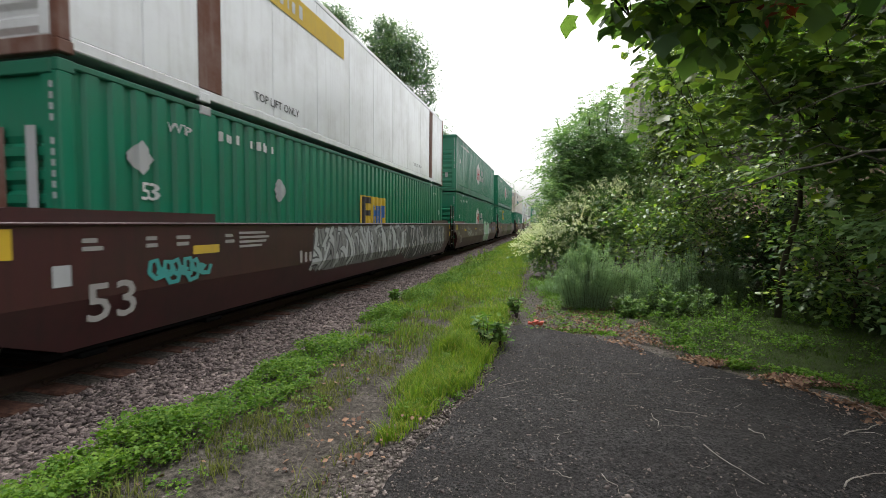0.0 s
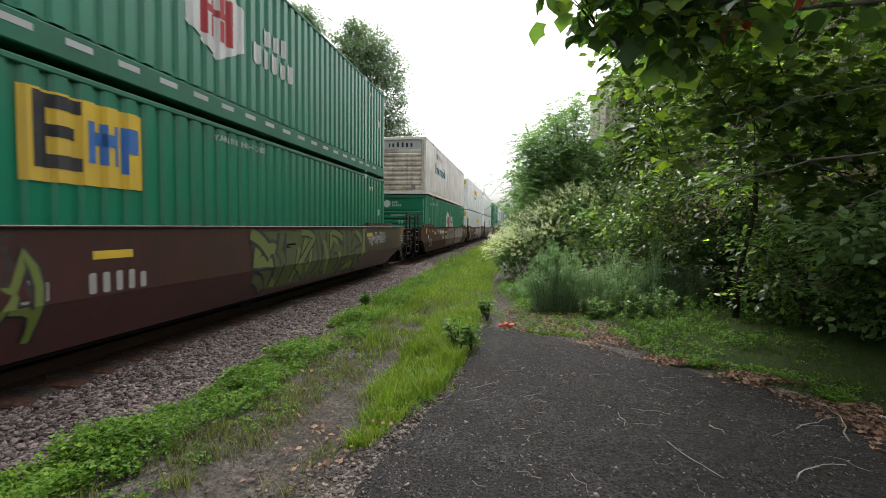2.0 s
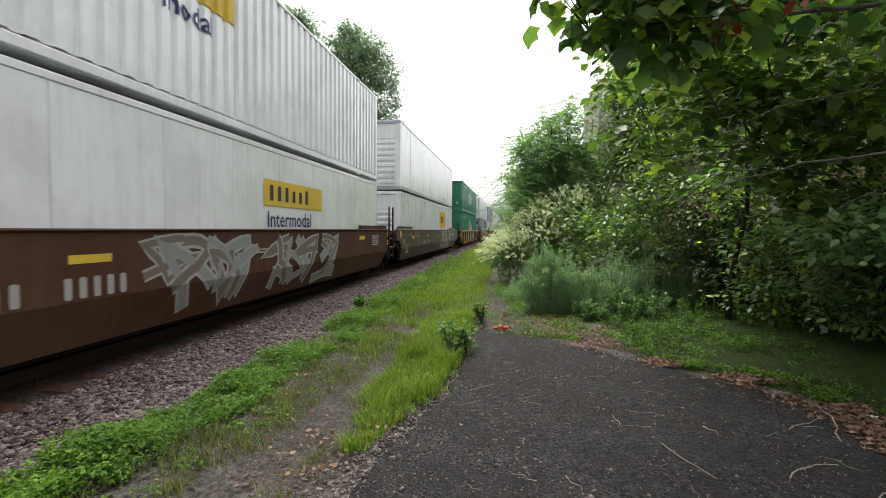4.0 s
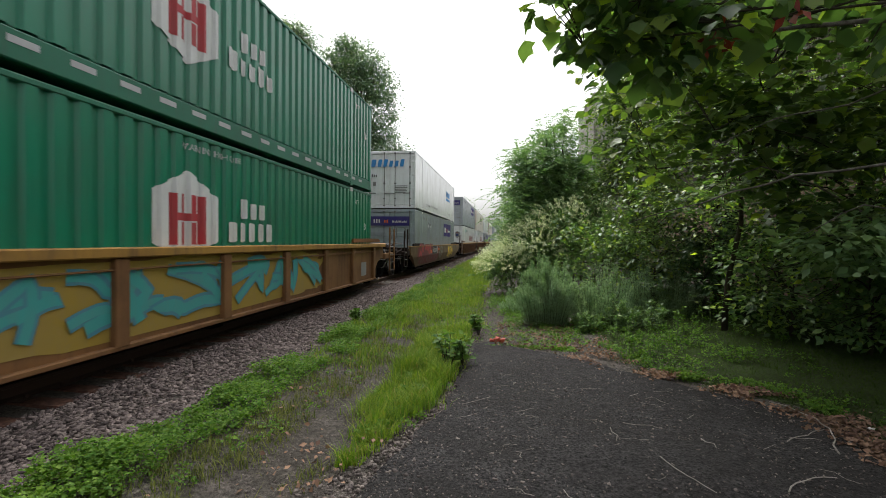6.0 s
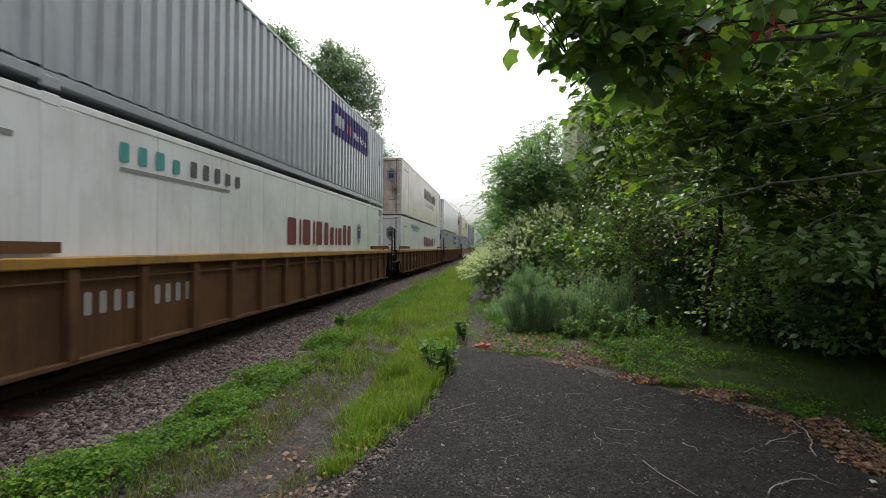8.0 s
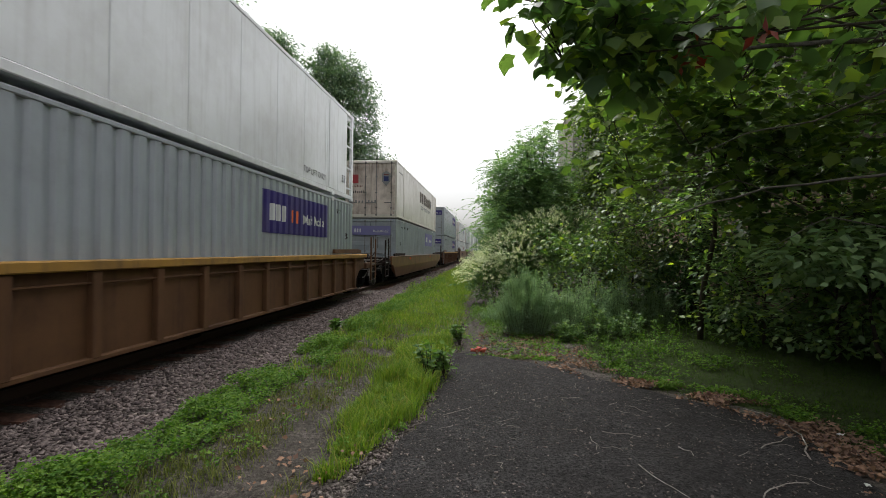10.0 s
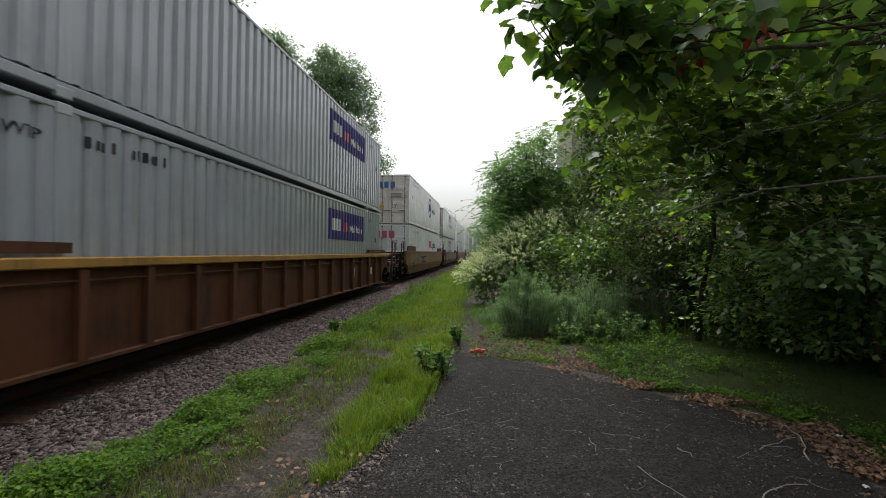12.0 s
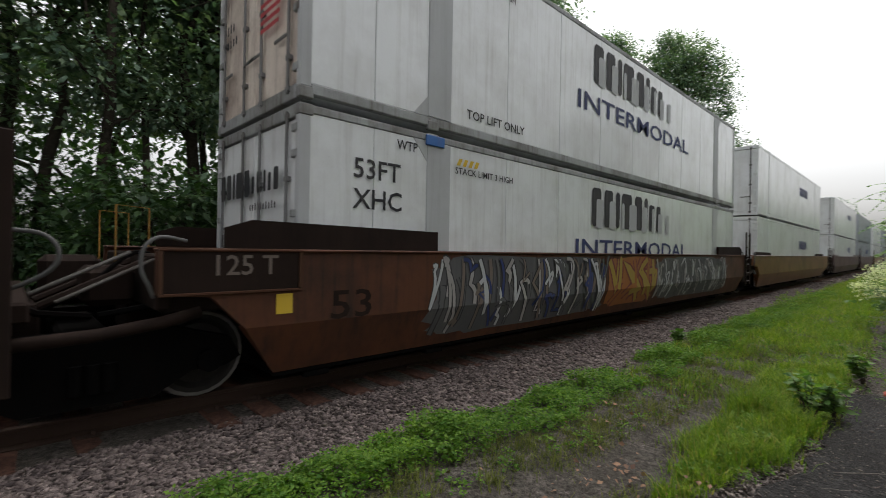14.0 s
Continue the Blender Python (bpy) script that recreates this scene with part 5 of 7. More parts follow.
graffiti(c, 9.0, 14.6, 0.45, 1.54, [K, M["ink_silver"], M["ink_slate"], M["ink_chalk"]], 63, letters=14, wide=0.055, fill=M["ink_slate"], round_=True)
for f, k in ((lower, 0), (upper, 1)):
    c = f(s, "white smooth-sided container with black shaded marks", M["white"], corr=False, end="doors", rail=M["rail_grey"], post=M["ink_silver"], door_skin=M["stained"] if k else None)
    side_mark("mark_shadow", c, blocks(0.78, [0.6, 0.6, 0.3, 0.8, 0.6, 0.3, 0.5, 0.4], 0.06, 0, 4), 6.25, 1.80, K, False)
    side_mark("mark_text", c, blocks(0.60, [0.6, 0.6, 0.3, 0.8, 0.6, 0.3, 0.5, 0.4], 0.34, 0, 4), 6.42, 1.76, M["ink_silver"], False, lift=0.008)
    side_mark("lettering", c, word_shape("INTERMODAL", 0.35, 1.9), 5.58, 1.18, NV, False)
    side_mark("size_mark", c, word_shape("53FT", 0.23, 1.02), 0.67, 2.11, K, False)
    side_mark("size_mark", c, word_shape("XHC", 0.23, 1.02), 0.68, 1.75, K, False)
    side_mark("lift_mark", c, word_shape("WTP", 0.12, 0.9), 1.31, 2.54, K, False)
    side_mark("lift_mark", c, word_shape("STACK LIMIT 3 HIGH", 0.09, 1.1), 2.35, 2.36, K, False)
    for j in range(4):
        side_mark("warning_stripe", c, poly((0, 0), (0.07, 0), (0.12, 0.1), (0.05, 0.1)), 2.38 + 0.12 * j, 2.48, M["ink_yellow"], False)
    side_mark("lift_mark", c, word_shape("TOP LIFT ONLY", 0.13, 1.05), 2.57, 0.30, K, False)
    end_mark("mark_text", c, blocks(0.34, [0.6, 0.6, 0.3, 0.8, 0.6], 0.06, 0, 4), -1.0, 1.9, K, -0.035)
    end_mark("mark_text", c, blocks(0.26, [0.3, 0.5, 0.4, 0.2, 0.4, 0.5, 0.8], 0.10, 0, 6), 0.0, 1.93, K, -0.035)
    end_mark("mark_text", c, blocks(0.09, [0.6] * 10, 0.3, 0, 6), 0.05, 1.72, K, -0.035)
    end_mark("mark_text", c, blocks(0.13, [0.6] * 4, 0.2, 0, 3), -0.95, 1.3, K, -0.035)
    end_mark("mark_text", c, blocks(0.13, [0.6] * 5, 0.2, 0, 5), -0.95, 1.1, K, -0.035)
    end_mark("mark_text", c, rows_of_bars(0.6, 0.4, 4, 5), 0.3, 0.95, M["ink_red"], -0.035)
    if k == 0:
        part("blue_casting", Shape().box(HALF, HALF + 0.03, POSTS[0] - 0.14, POSTS[0] + 0.2, TALL - 0.16, TALL - 0.02, 0.01), M["ink_blue"], c, "blue lifting casting")
# the rest, far off
REST = [(323.8, "joint", "coupler", 0), (346.9, "coupler", "joint", 1), (366.4, "joint", "joint", 2), (385.9, "joint", "coupler", 0),
        (409.3, "coupler", "coupler", 2), (432.7, "coupler", "coupler", 0), (456.1, "coupler", "joint", 1), (475.6, "joint", "joint", 0)]
for s, fr, bk, k in REST:
    c = unit(s, "smooth", M["brown"] if k else M["umber"], fr, bk, "brown double-stack well car far down the train")
    for f in (lower, upper):
        c = f(s, ("white smooth-sided container with dark blue marks", "white container with yellow notices on its end", "grey corrugated container with dark blue marks")[k],
              M["grey"] if k == 2 else M["white"], corr=k == 2, end="doors", rail=M["grey"] if k == 2 else M["white"])
        side_mark("mark_text", c, blocks(0.45, [0.7] * 6, 0.2, 0, 4), 9.0, 1.6, NV, k == 2)
        if k == 1:
            end_mark("notice", c, rect(0.8, 0.3), -1.0, 2.2, M["ink_yellow"], -0.035)
            end_mark("notice", c, rect(0.8, 0.2), -1.0, 1.4, M["ink_yellow"], -0.035)


# ---------------------------------------------------------------- ground
def hill(x, y):
    """Height of the ground."""
    h = 0.05 * noise.noise((x * 0.35, y * 0.35, 0.0)) + 0.02 * noise.noise((x * 1.7, y * 1.7, 3.0))
    if x < -2.9:
        h -= 0.10 * min(1, (-2.9 - x) / 0.6)
    if x > 2.5:
        h += 0.07 * min(6, x - 2.5) * (0.4 + 0.6 * min(1, max(0, (y - 2) / 6)))
    if -2.0 < x < -1.0:
        h -= 0.05 * math.sin((x + 2.0) * math.pi)
    if x < -9:
        h += 0.05 * min(10, -9 - x)
    flat = 1.0
    if -0.9 < x < 3.2 and y < 8:
        flat = 0.35
    return h * flat - 0.01


def spread(lo, hi, near_lo, near_hi, fine, coarse):
    a = list(np.arange(near_lo, near_hi, fine))
    g, p = fine, near_hi
    while p < hi:
        a.append(p)
        g = min(g * 1.35, coarse)
        p += g
    a.append(hi)
    g, p = fine, near_lo
    while p > lo:
        g = min(g * 1.35, coarse)
        p -= g
        a.insert(0, max(p, lo))
    return sorted(set(float(v) for v in a))


gx = spread(-900, 900, -9, 9, 0.2, 120)
gy = spread(-900, 1500, -2, 24, 0.25, 150)
sh = Shape()
sh.v = [(x, y, hill(x, y)) for y in gy for x in gx]
nx = len(gx)
sh.f = [(j * nx + i, j * nx + i + 1, (j + 1) * nx + i + 1, (j + 1) * nx + i) for j in range(len(gy) - 1) for i in range(nx - 1)]
solid("ground", sh, M["soil"], "damp sandy soil with grit and thin turf", "ground", kind="structure", smooth=True)

# asphalt patch with a ragged edge
edge = [(-0.95, -6), (-1.0, 0), (-0.98, 1.5), (-0.92, 2.6), (-0.76, 3.4), (-0.60, 4.2), (-0.54, 5.2), (-0.55, 6.2), (-0.55, 7.0), (-0.3, 7.15),
        (0.2, 6.85), (0.85, 6.4), (1.15, 6.1), (1.52, 5.76), (2.0, 5.28), (2.45, 5.0), (2.70, 4.5), (2.72, 3.9), (2.62, 3.3), (2.6, 2.0), (2.8, 0), (3.0, -6)]
ring = []
for (x0, y0), (x1, y1) in zip(edge, edge[1:] + edge[:1]):
    n = max(2, int(math.hypot(x1 - x0, y1 - y0) / 0.12))
    for k in range(n):
        u = k / n
        x, y = x0 + (x1 - x0) * u, y0 + (y1 - y0) * u
        w = 0.10 * noise.noise((x * 2.2, y * 2.2, 7)) + 0.05 * noise.noise((x * 9, y * 9, 2))
        ring.append((x + w, y + w * 0.7))
bm = bmesh.new()
top = bm.faces.new([bm.verts.new((x, y, 0.0)) for x, y in ring])
bmesh.ops.triangulate(bm, faces=[top])
for g in np.arange(-5.5, 7.5, 0.45):
    bmesh.ops.bisect_plane(bm, geom=bm.verts[:] + bm.edges[:] + bm.faces[:], plane_co=(0, g, 0), plane_no=(0, 1, 0))
for g in np.arange(-1, 4, 0.45):
    bmesh.ops.bisect_plane(bm, geom=bm.verts[:] + bm.edges[:] + bm.faces[:], plane_co=(g, 0, 0), plane_no=(1, 0, 0))
for v in bm.verts:
    v.co.z = hill(v.co.x, v.co.y) + 0.035 + 0.012 * noise.noise((v.co.x * 1.3, v.co.y * 1.3, 9))
border = [e for e in bm.edges if e.is_boundary]
low = bmesh.ops.extrude_edge_only(bm, edges=border)
for v in low["geom"]:
    if isinstance(v, bmesh.types.BMVert):
        v.co.z -= 0.10
bmesh.ops.recalc_face_normals(bm, faces=bm.faces[:])
me = bpy.data.meshes.new("pavement")
bm.to_mesh(me)
bm.free()
me.materials.append(M["asphalt"])
tagged(new("pavement", me), "old dark asphalt pad with a crumbling edge", "pavement", kind="structure")

# mossy soil under the trees
sh = Shape()
rowz = list(np.arange(-4.0, 15.1, 0.25))
cols = 22
for y in rowz:
    e0 = float(np.interp(y, (1.0, 3.3, 3.9, 4.5, 5.0, 5.76, 6.4, 7.0, 9.0, 15), (2.9, 2.85, 2.95, 2.95, 2.7, 1.85, 1.5, 1.6, 1.35, 1.6))) + 0.12 * noise.noise((y * 1.7, 0, 4)) + 0.08
    for k in range(cols):
        x = e0 + (6.8 - e0) * (k / (cols - 1)) ** 1.3
        sh.v.append((x, y, hill(x, y) + (0.012 if k else -0.03)))
sh.f = [(j * cols + i, j * cols + i + 1, (j + 1) * cols + i + 1, (j + 1) * cols + i) for j in range(len(rowz) - 1) for i in range(cols - 1)]
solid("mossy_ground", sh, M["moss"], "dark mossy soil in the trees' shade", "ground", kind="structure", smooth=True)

# track
BED = RAIL - 0.20
prof = [(TRACK - 3.2, -0.6), (TRACK - 1.75, BED), (TRACK - 0.9, BED - 0.03), (TRACK + 1.28, BED - 0.03), (TRACK + 1.5, BED + 0.03), (TRACK + 1.65, BED + 0.03), (TRACK + 2.2, -0.13), (TRACK + 2.75, -0.14), (TRACK + 3.1, -0.25)]
ys = spread(-300, 900, -3, 40, 0.5, 60)
sh = Shape()
sh.v = [(x, y, z + (0.03 * noise.noise((x * 2, y * 2, 1)) if abs(x - TRACK) > 1 else 0)) for y in ys for x, z in prof]
n = len(prof)
sh.f = [(j * n + i, j * n + i + 1, (j + 1) * n + i + 1, (j + 1) * n + i) for j in range(len(ys) - 1) for i in range(n - 1)]
solid("ballast_bed", sh, M["ballast"], "bed of crushed stone, darkened for the train's shade", "ballast", kind="structure", smooth=True)


def rail_shape(x, y0, y1):
    o = [(-0.075, -0.17), (0.075, -0.17), (0.075, -0.155), (0.012, -0.135), (0.010, -0.045), (0.036, -0.035), (0.036, -0.006), (0.030, 0), (-0.030, 0), (-0.036, -0.006), (-0.036, -0.035), (-0.010, -0.045), (-0.012, -0.135), (-0.075, -0.155)]
    return Shape().extrude_y([(x + a, RAIL + b) for a, b in o], y0, y1)


track = empty("railway_track", "rusty steel rails on dark creosoted timber ties", "railway track", at=(0, 0, 0))
for sx in (-0.755, 0.755):
    part("rail", rail_shape(TRACK + sx, -300, 900), M["railsteel"], track, "rusty steel rail with a worn head")
tie_meshes = []
for k in range(4):
    sh = Shape().box(-1.32, 1.42, -0.13, 0.13, -0.18, 0.012, 0.02)
    rnd = random.Random(k)
    sh.v = [(x + rnd.uniform(-0.015, 0.015), y + rnd.uniform(-0.01, 0.01), z + rnd.uniform(-0.008, 0.004)) for x, y, z in sh.v]
    tie_meshes.append(sh.mesh("tie", M["tie"]))
plate = Shape().box(-0.18, 0.18, -0.09, 0.09, 0, 0.012, 0.004).box(-0.13, -0.10, -0.05, -0.02, 0.01, 0.05).box(0.10, 0.13, 0.02, 0.05, 0.01, 0.05).mesh("tie_plate", M["railsteel"])
rnd = random.Random(5)
for k in range(150):
    y = -6 + k * 0.5 + rnd.uniform(-0.04, 0.04)
    t = new("tie", tie_meshes[k % 4])
    t.parent, t.matrix_basis = track, pose(TRACK + rnd.uniform(-0.06, 0.06), y, RAIL - 0.172, 0, rnd.uniform(-0.4, 0.4), rnd.uniform(-1.2, 1.2))
    if 0 < y < 24:
        for sx in (-0.755, 0.755):
            p = new("tie_plate", plate)
            p.parent, p.matrix_basis = t, pose(sx, 0, 0.002)
sh = Shape()
for k in range(300):
    y = 69 + k * 0.5
    sh.box(TRACK - 1.3, TRACK + 1.3, y - 0.11, y + 0.11, RAIL - 0.33, RAIL - 0.172)
tagged(part("far_ties", sh, M["tie"], track), kind="stuff")


def stones(name, spots, sizes, material, label, category, seed):
    """Rough little stones, one mesh."""
    rg = np.random.default_rng(seed)
    n = len(spots)
    cube = np.array([(x, y, z) for x in (-1, 1) for y in (-1, 1) for z in (-1, 1)], float)
    v = cube[None] * rg.uniform(0.32, 1.05, (n, 8, 3)) * (np.array(sizes)[:, None, None] * 0.5) * rg.uniform(0.65, 1.35, (n, 1, 3)) * np.array((1.1, 1, 0.5))
    a, b = rg.uniform(0, 6.28, n), rg.uniform(-0.7, 0.7, n)
    ca, sa, cb, sb = np.cos(a), np.sin(a), np.cos(b), np.sin(b)
    x, y, z = v[..., 0], v[..., 1], v[..., 2]
    y, z = y * cb[:, None] - z * sb[:, None], y * sb[:, None] + z * cb[:, None]
    x, y = x * ca[:, None] - y * sa[:, None], x * sa[:, None] + y * ca[:, None]
    v = np.stack([x, y, z], -1) + np.array(spots)[:, None, :]
    f = np.array([(0, 1, 3, 2), (4, 6, 7, 5), (0, 4, 5, 1), (2, 3, 7, 6), (0, 2, 6, 4), (1, 5, 7, 3)])
    return cloud(name, v.reshape(-1, 3), (np.arange(n)[:, None, None] * 8 + f[None]).reshape(-1, 4), material, label, category)


def cloud(name, verts, faces, material, label="", category="", parent=None, kind="stuff"):
    me = bpy.data.meshes.new(name)
    nf, k = faces.shape
    me.vertices.add(len(verts))
    me.vertices.foreach_set("co", np.asarray(verts, np.float32).ravel())
    me.loops.add(nf * k)
    me.loops.foreach_set("vertex_index", faces.ravel().astype(np.int32))
    me.polygons.add(nf)
    me.polygons.foreach_set("loop_start", np.arange(0, nf * k, k, dtype=np.int32))
    me.update(calc_edges=True)
    me.materials.append(material)
    ob = new(name, me)
    if parent:
        ob.parent = parent
    return tagged(ob, label, category, kind=kind)


def bed_height(x):
    px = [p[0] for p in prof]
    return float(np.interp(x, px, [p[1] for p in prof]))


rg = np.random.default_rng(11)
spots, sizes = [], []
for k in range(14000):
    y = -8 + 33 * rg.random() ** 1.1
    x = TRACK + rg.uniform(-1.3, 1.45)
    spots.append((x, y, bed_height(x) + rg.uniform(-0.015, 0.015)))
    sizes.append(rg.uniform(0.03, 0.06))
stones("track_stones", spots, sizes, M["oily_shaded_stone"], "oily stones between the rails, darkened for the train's shade", "ballast", 4)
spots, sizes = [], []
for k in range(66000):
    y = -0.6 + 30 * rg.random() ** 1.8
    x = TRACK + rg.uniform(1.30 + 0.1 * noise.noise((0, y * 2.1, 9)), 2.95 + 0.12 * math.sin(y * 1.3))
    spots.append((x, y, max(bed_height(x), hill(x, y) - 0.01) + rg.uniform(-0.012, 0.022)))
    sizes.append(rg.uniform(0.022, 0.058) + 0.0010 * y)
for k in range(12000):
    y = rg.uniform(-14, -0.6) if k % 3 else rg.uniform(22, 60)
    x = TRACK + rg.uniform(1.1, 2.95)
    spots.append((x, y, max(bed_height(x), hill(x, y) - 0.01) + rg.uniform(-0.01, 0.03)))
    sizes.append(rg.uniform(0.035, 0.075) if k % 3 else rg.uniform(0.06, 0.11))
stones("ballast_stones", spots, sizes, M["stone"], "crushed grey and reddish ballast stones", "ballast", 1)
spots, sizes = [], []
for k in range(35000):
    u = rg.random()
    y = 0.9 + 12 * rg.random() ** 1.6 if rg.random() < 0.85 else rg.uniform(-6, 0.9)
    if u < 0.40:
        # a pebbly band along the asphalt's broken edge
        x = float(np.interp(y, (0, 2.6, 3.4, 4.2, 7), (-1.0, -0.92, -0.76, -0.6, -0.55))) - abs(rg.normal(0, 0.19 + 0.16 * max(0, 3.4 - y))) + 0.10
        z, s_ = hill(x, y) + (0.004 if x < -0.93 else 0.012), 0.008 + 0.032 * rg.random() ** 2.4
    elif u < 0.52:
        x = rg.uniform(-2.2, -1.0)
        z, s_ = hill(x, y) + 0.001, 0.006 + 0.020 * rg.random() ** 2.6
    elif u < 0.62:
        x, y = rg.uniform(-0.7, 1.0), rg.uniform(6.8, 13)
        z, s_ = hill(x, y) + 0.002, 0.008 + 0.03 * rg.random() ** 2.2
    else:
        x, y = -0.9 + 3.5 * rg.random() ** 1.4, 1.0 + 5.8 * rg.random() ** 1.3 if rg.random() < 0.8 else rg.uniform(-6, 1)
        z, s_ = hill(x, y) + 0.037, 0.006 + 0.008 * rg.random() + (0.024 * rg.random() if rg.random() < 0.10 else 0)
    spots.append((x, y, z))
    sizes.append(s_)
stones("loose_gravel", spots, sizes, M["pebble"], "loose pale gravel on soil and asphalt", "gravel", 2)


# ---------------------------------------------------------------- plants
LEAF = np.array([(0, 0, 0), (0.30, 0.42, 0.06), (0, 1, -0.08), (-0.30, 0.42, 0.06)])
LEAF_F = np.array([(0, 1, 2), (0, 2, 3)])
LOBED = np.array([(0, 0, 0), (0.38, 0.00, -0.02), (0.41, 0.27, 0.07), (0.58, 0.50, -0.02), (0.37, 0.68, 0.05), (0, 1.0, -0.14), (-0.37, 0.68, 0.05), (-0.58, 0.50, -0.02), (-0.41, 0.27, 0.07), (-0.38, 0.00, -0.02)])
LOBED_F = np.array([(0, k, k + 1) for k in range(1, 9)])


def leaves(name, spots, axes, size, material, parent=None, label="", category="", lobed=False, seed=0, tilt=0.5, kind="", narrow=1.0):
    """One mesh of leaves at spots, growing along axes, turned up to the light."""
    rg = np.random.default_rng(seed)
    p, d = np.asarray(spots, float), np.asarray(axes, float)
    n = len(p)
    d = d / (np.linalg.norm(d, axis=1, keepdims=True) + 1e-9)
    up = np.array((0, 0, 1.0)) + rg.normal(0, tilt, (n, 3))
    side = np.cross(d, up)
    side /= np.linalg.norm(side, axis=1, keepdims=True) + 1e-9
    nor = np.cross(side, d)
    base, tri = (LOBED, LOBED_F) if lobed else (LEAF, LEAF_F)
    k = (np.asarray(size) * rg.uniform(0.6, 1.25, n))[:, None, None]
    v = p[:, None] + k * (base[None, :, :1] * narrow * side[:, None] + base[None, :, 1:2] * d[:, None] + base[None, :, 2:] * nor[:, None])
    f = np.arange(n)[:, None, None] * len(base) + tri[None]
    return cloud(name, v.reshape(-1, 3), f.reshape(-1, 3), material, label, category, parent, kind)


def curve_pts(a, b, sag, n, rnd, wob=0.06):
    a, b = Vector(a), Vector(b)
    L = (b - a).length
    out = []
    for i in range(n + 1):
        u = i / n
        p = a.lerp(b, u)
        p.z += sag * L * 4 * u * (1 - u)
        if 0 < i < n:
            p += Vector((rnd.uniform(-1, 1), rnd.uniform(-1, 1), rnd.uniform(-0.6, 0.6))) * wob * L
        out.append(p)
    return out


def tree(name, label, base, trunk_top, radius, blobs, clumps, per_clump, clump_r, leaf, material, seed, lobed=False, group="", droop=0.3, category="tree", wood=None, frond=0, layer=0.62, level=1.0):
    """Trunk, limbs to clumps inside the blobs (x, y, z, rx, ry, rz, weight), and leaves round each clump."""
    rnd = random.Random(seed)
    rg = np.random.default_rng(seed)
    t = empty(name, label, category, group)
    base, trunk_top = Vector(base), Vector(trunk_top)
    tr = curve_pts(base, trunk_top, 0.0, 7, rnd, 0.018)
    tr[0].z -= 0.15
    part("trunk", Shape().tube(tr, [radius * (1.25 if i == 0 else 1 - 0.75 * i / 7) for i in range(8)], 9), wood or M["bark"], t, smooth=True)
    weights = [b[6] for b in blobs]
    centres = []
    for k in range(clumps):
        b = rnd.choices(blobs, weights)[0]
        while True:
            q = Vector((rnd.uniform(-1, 1), rnd.uniform(-1, 1), rnd.uniform(-1, 1)))
            if 0.25 < q.length < 1:
                break
        q *= q.length ** -0.35
        if q.length > 1:
            q.normalize()
        centres.append(Vector((b[0] + q.x * b[3], b[1] + q.y * b[4], b[2] + q.z * b[5])))
    limbs = Shape()
    heads = rnd.sample(centres, min(max(6, clumps // 9), clumps))
    paths = []
    for h in heads:
        u = min(0.98, max(0.18, 0.35 + 0.5 * (h.z - base.z) / max(0.5, trunk_top.z - base.z) - 0.25 * rnd.random()))
        i = min(6, int(u * 7))
        a = tr[i].lerp(tr[i + 1], u * 7 - i)
        pts = curve_pts(a, h, 0.07, 6, rnd, 0.05)
        limbs.tube(pts, [max(0.008, radius * 0.42 * (1 - j / 6.6)) for j in range(7)], 6, False)
        paths += pts[2:]
    for c in centres:
        q = min(paths, key=lambda p: (p - c).length_squared)
        if (q - c).length > 0.15:
            limbs.tube(curve_pts(q, c, 0.05, 3, rnd, 0.07), [max(0.006, radius * 0.10), max(0.005, radius * 0.07), 0.006, 0.004], 4, False)
    part("branchwork", limbs, wood or M["bark"], t, smooth=True)
    C = np.array([tuple(c) for c in centres])
    idx = np.repeat(np.arange(len(C)), per_clump)
    off = np.clip(rg.normal(0, 1, (len(idx), 3)), -1.4, 1.4) * np.array((1, 1, layer)) * clump_r * rg.uniform(0.5, 1.3, (len(C), 1))[idx]
    P = C[idx] + off
    A = off / (np.linalg.norm(off, axis=1, keepdims=True) + 1e-6) + rg.normal(0, 0.5, off.shape)
    A[:, 2] = A[:, 2] * level - droop
    if frond:
        # leaflets in two rows along arching stalks
        P, A = [], []
        for c in C:
            for k in range(frond):
                d = rg.normal(0, 1, 3) * np.array((1, 1, 0.35)) + np.array((0, 0, 0.25))
                d /= np.linalg.norm(d)
                s_ = np.cross(d, (0, 0, 1.0))
                o = c + rg.normal(0, clump_r * 0.45, 3)
                for j in range(per_clump):
                    u = (j + 1) / per_clump
                    P.append(o + d * 0.72 * u - np.array((0, 0, 0.28)) * u * u)
                    A.append(s_ * (1 if j % 2 else -1) + d * 0.5 + np.array((0, 0, -0.25)))
    leaves("crown", P, A, np.full(len(P), leaf), material, t, lobed=lobed, seed=seed, narrow=0.75 if frond else 1.0, tilt=0.55)
    return t


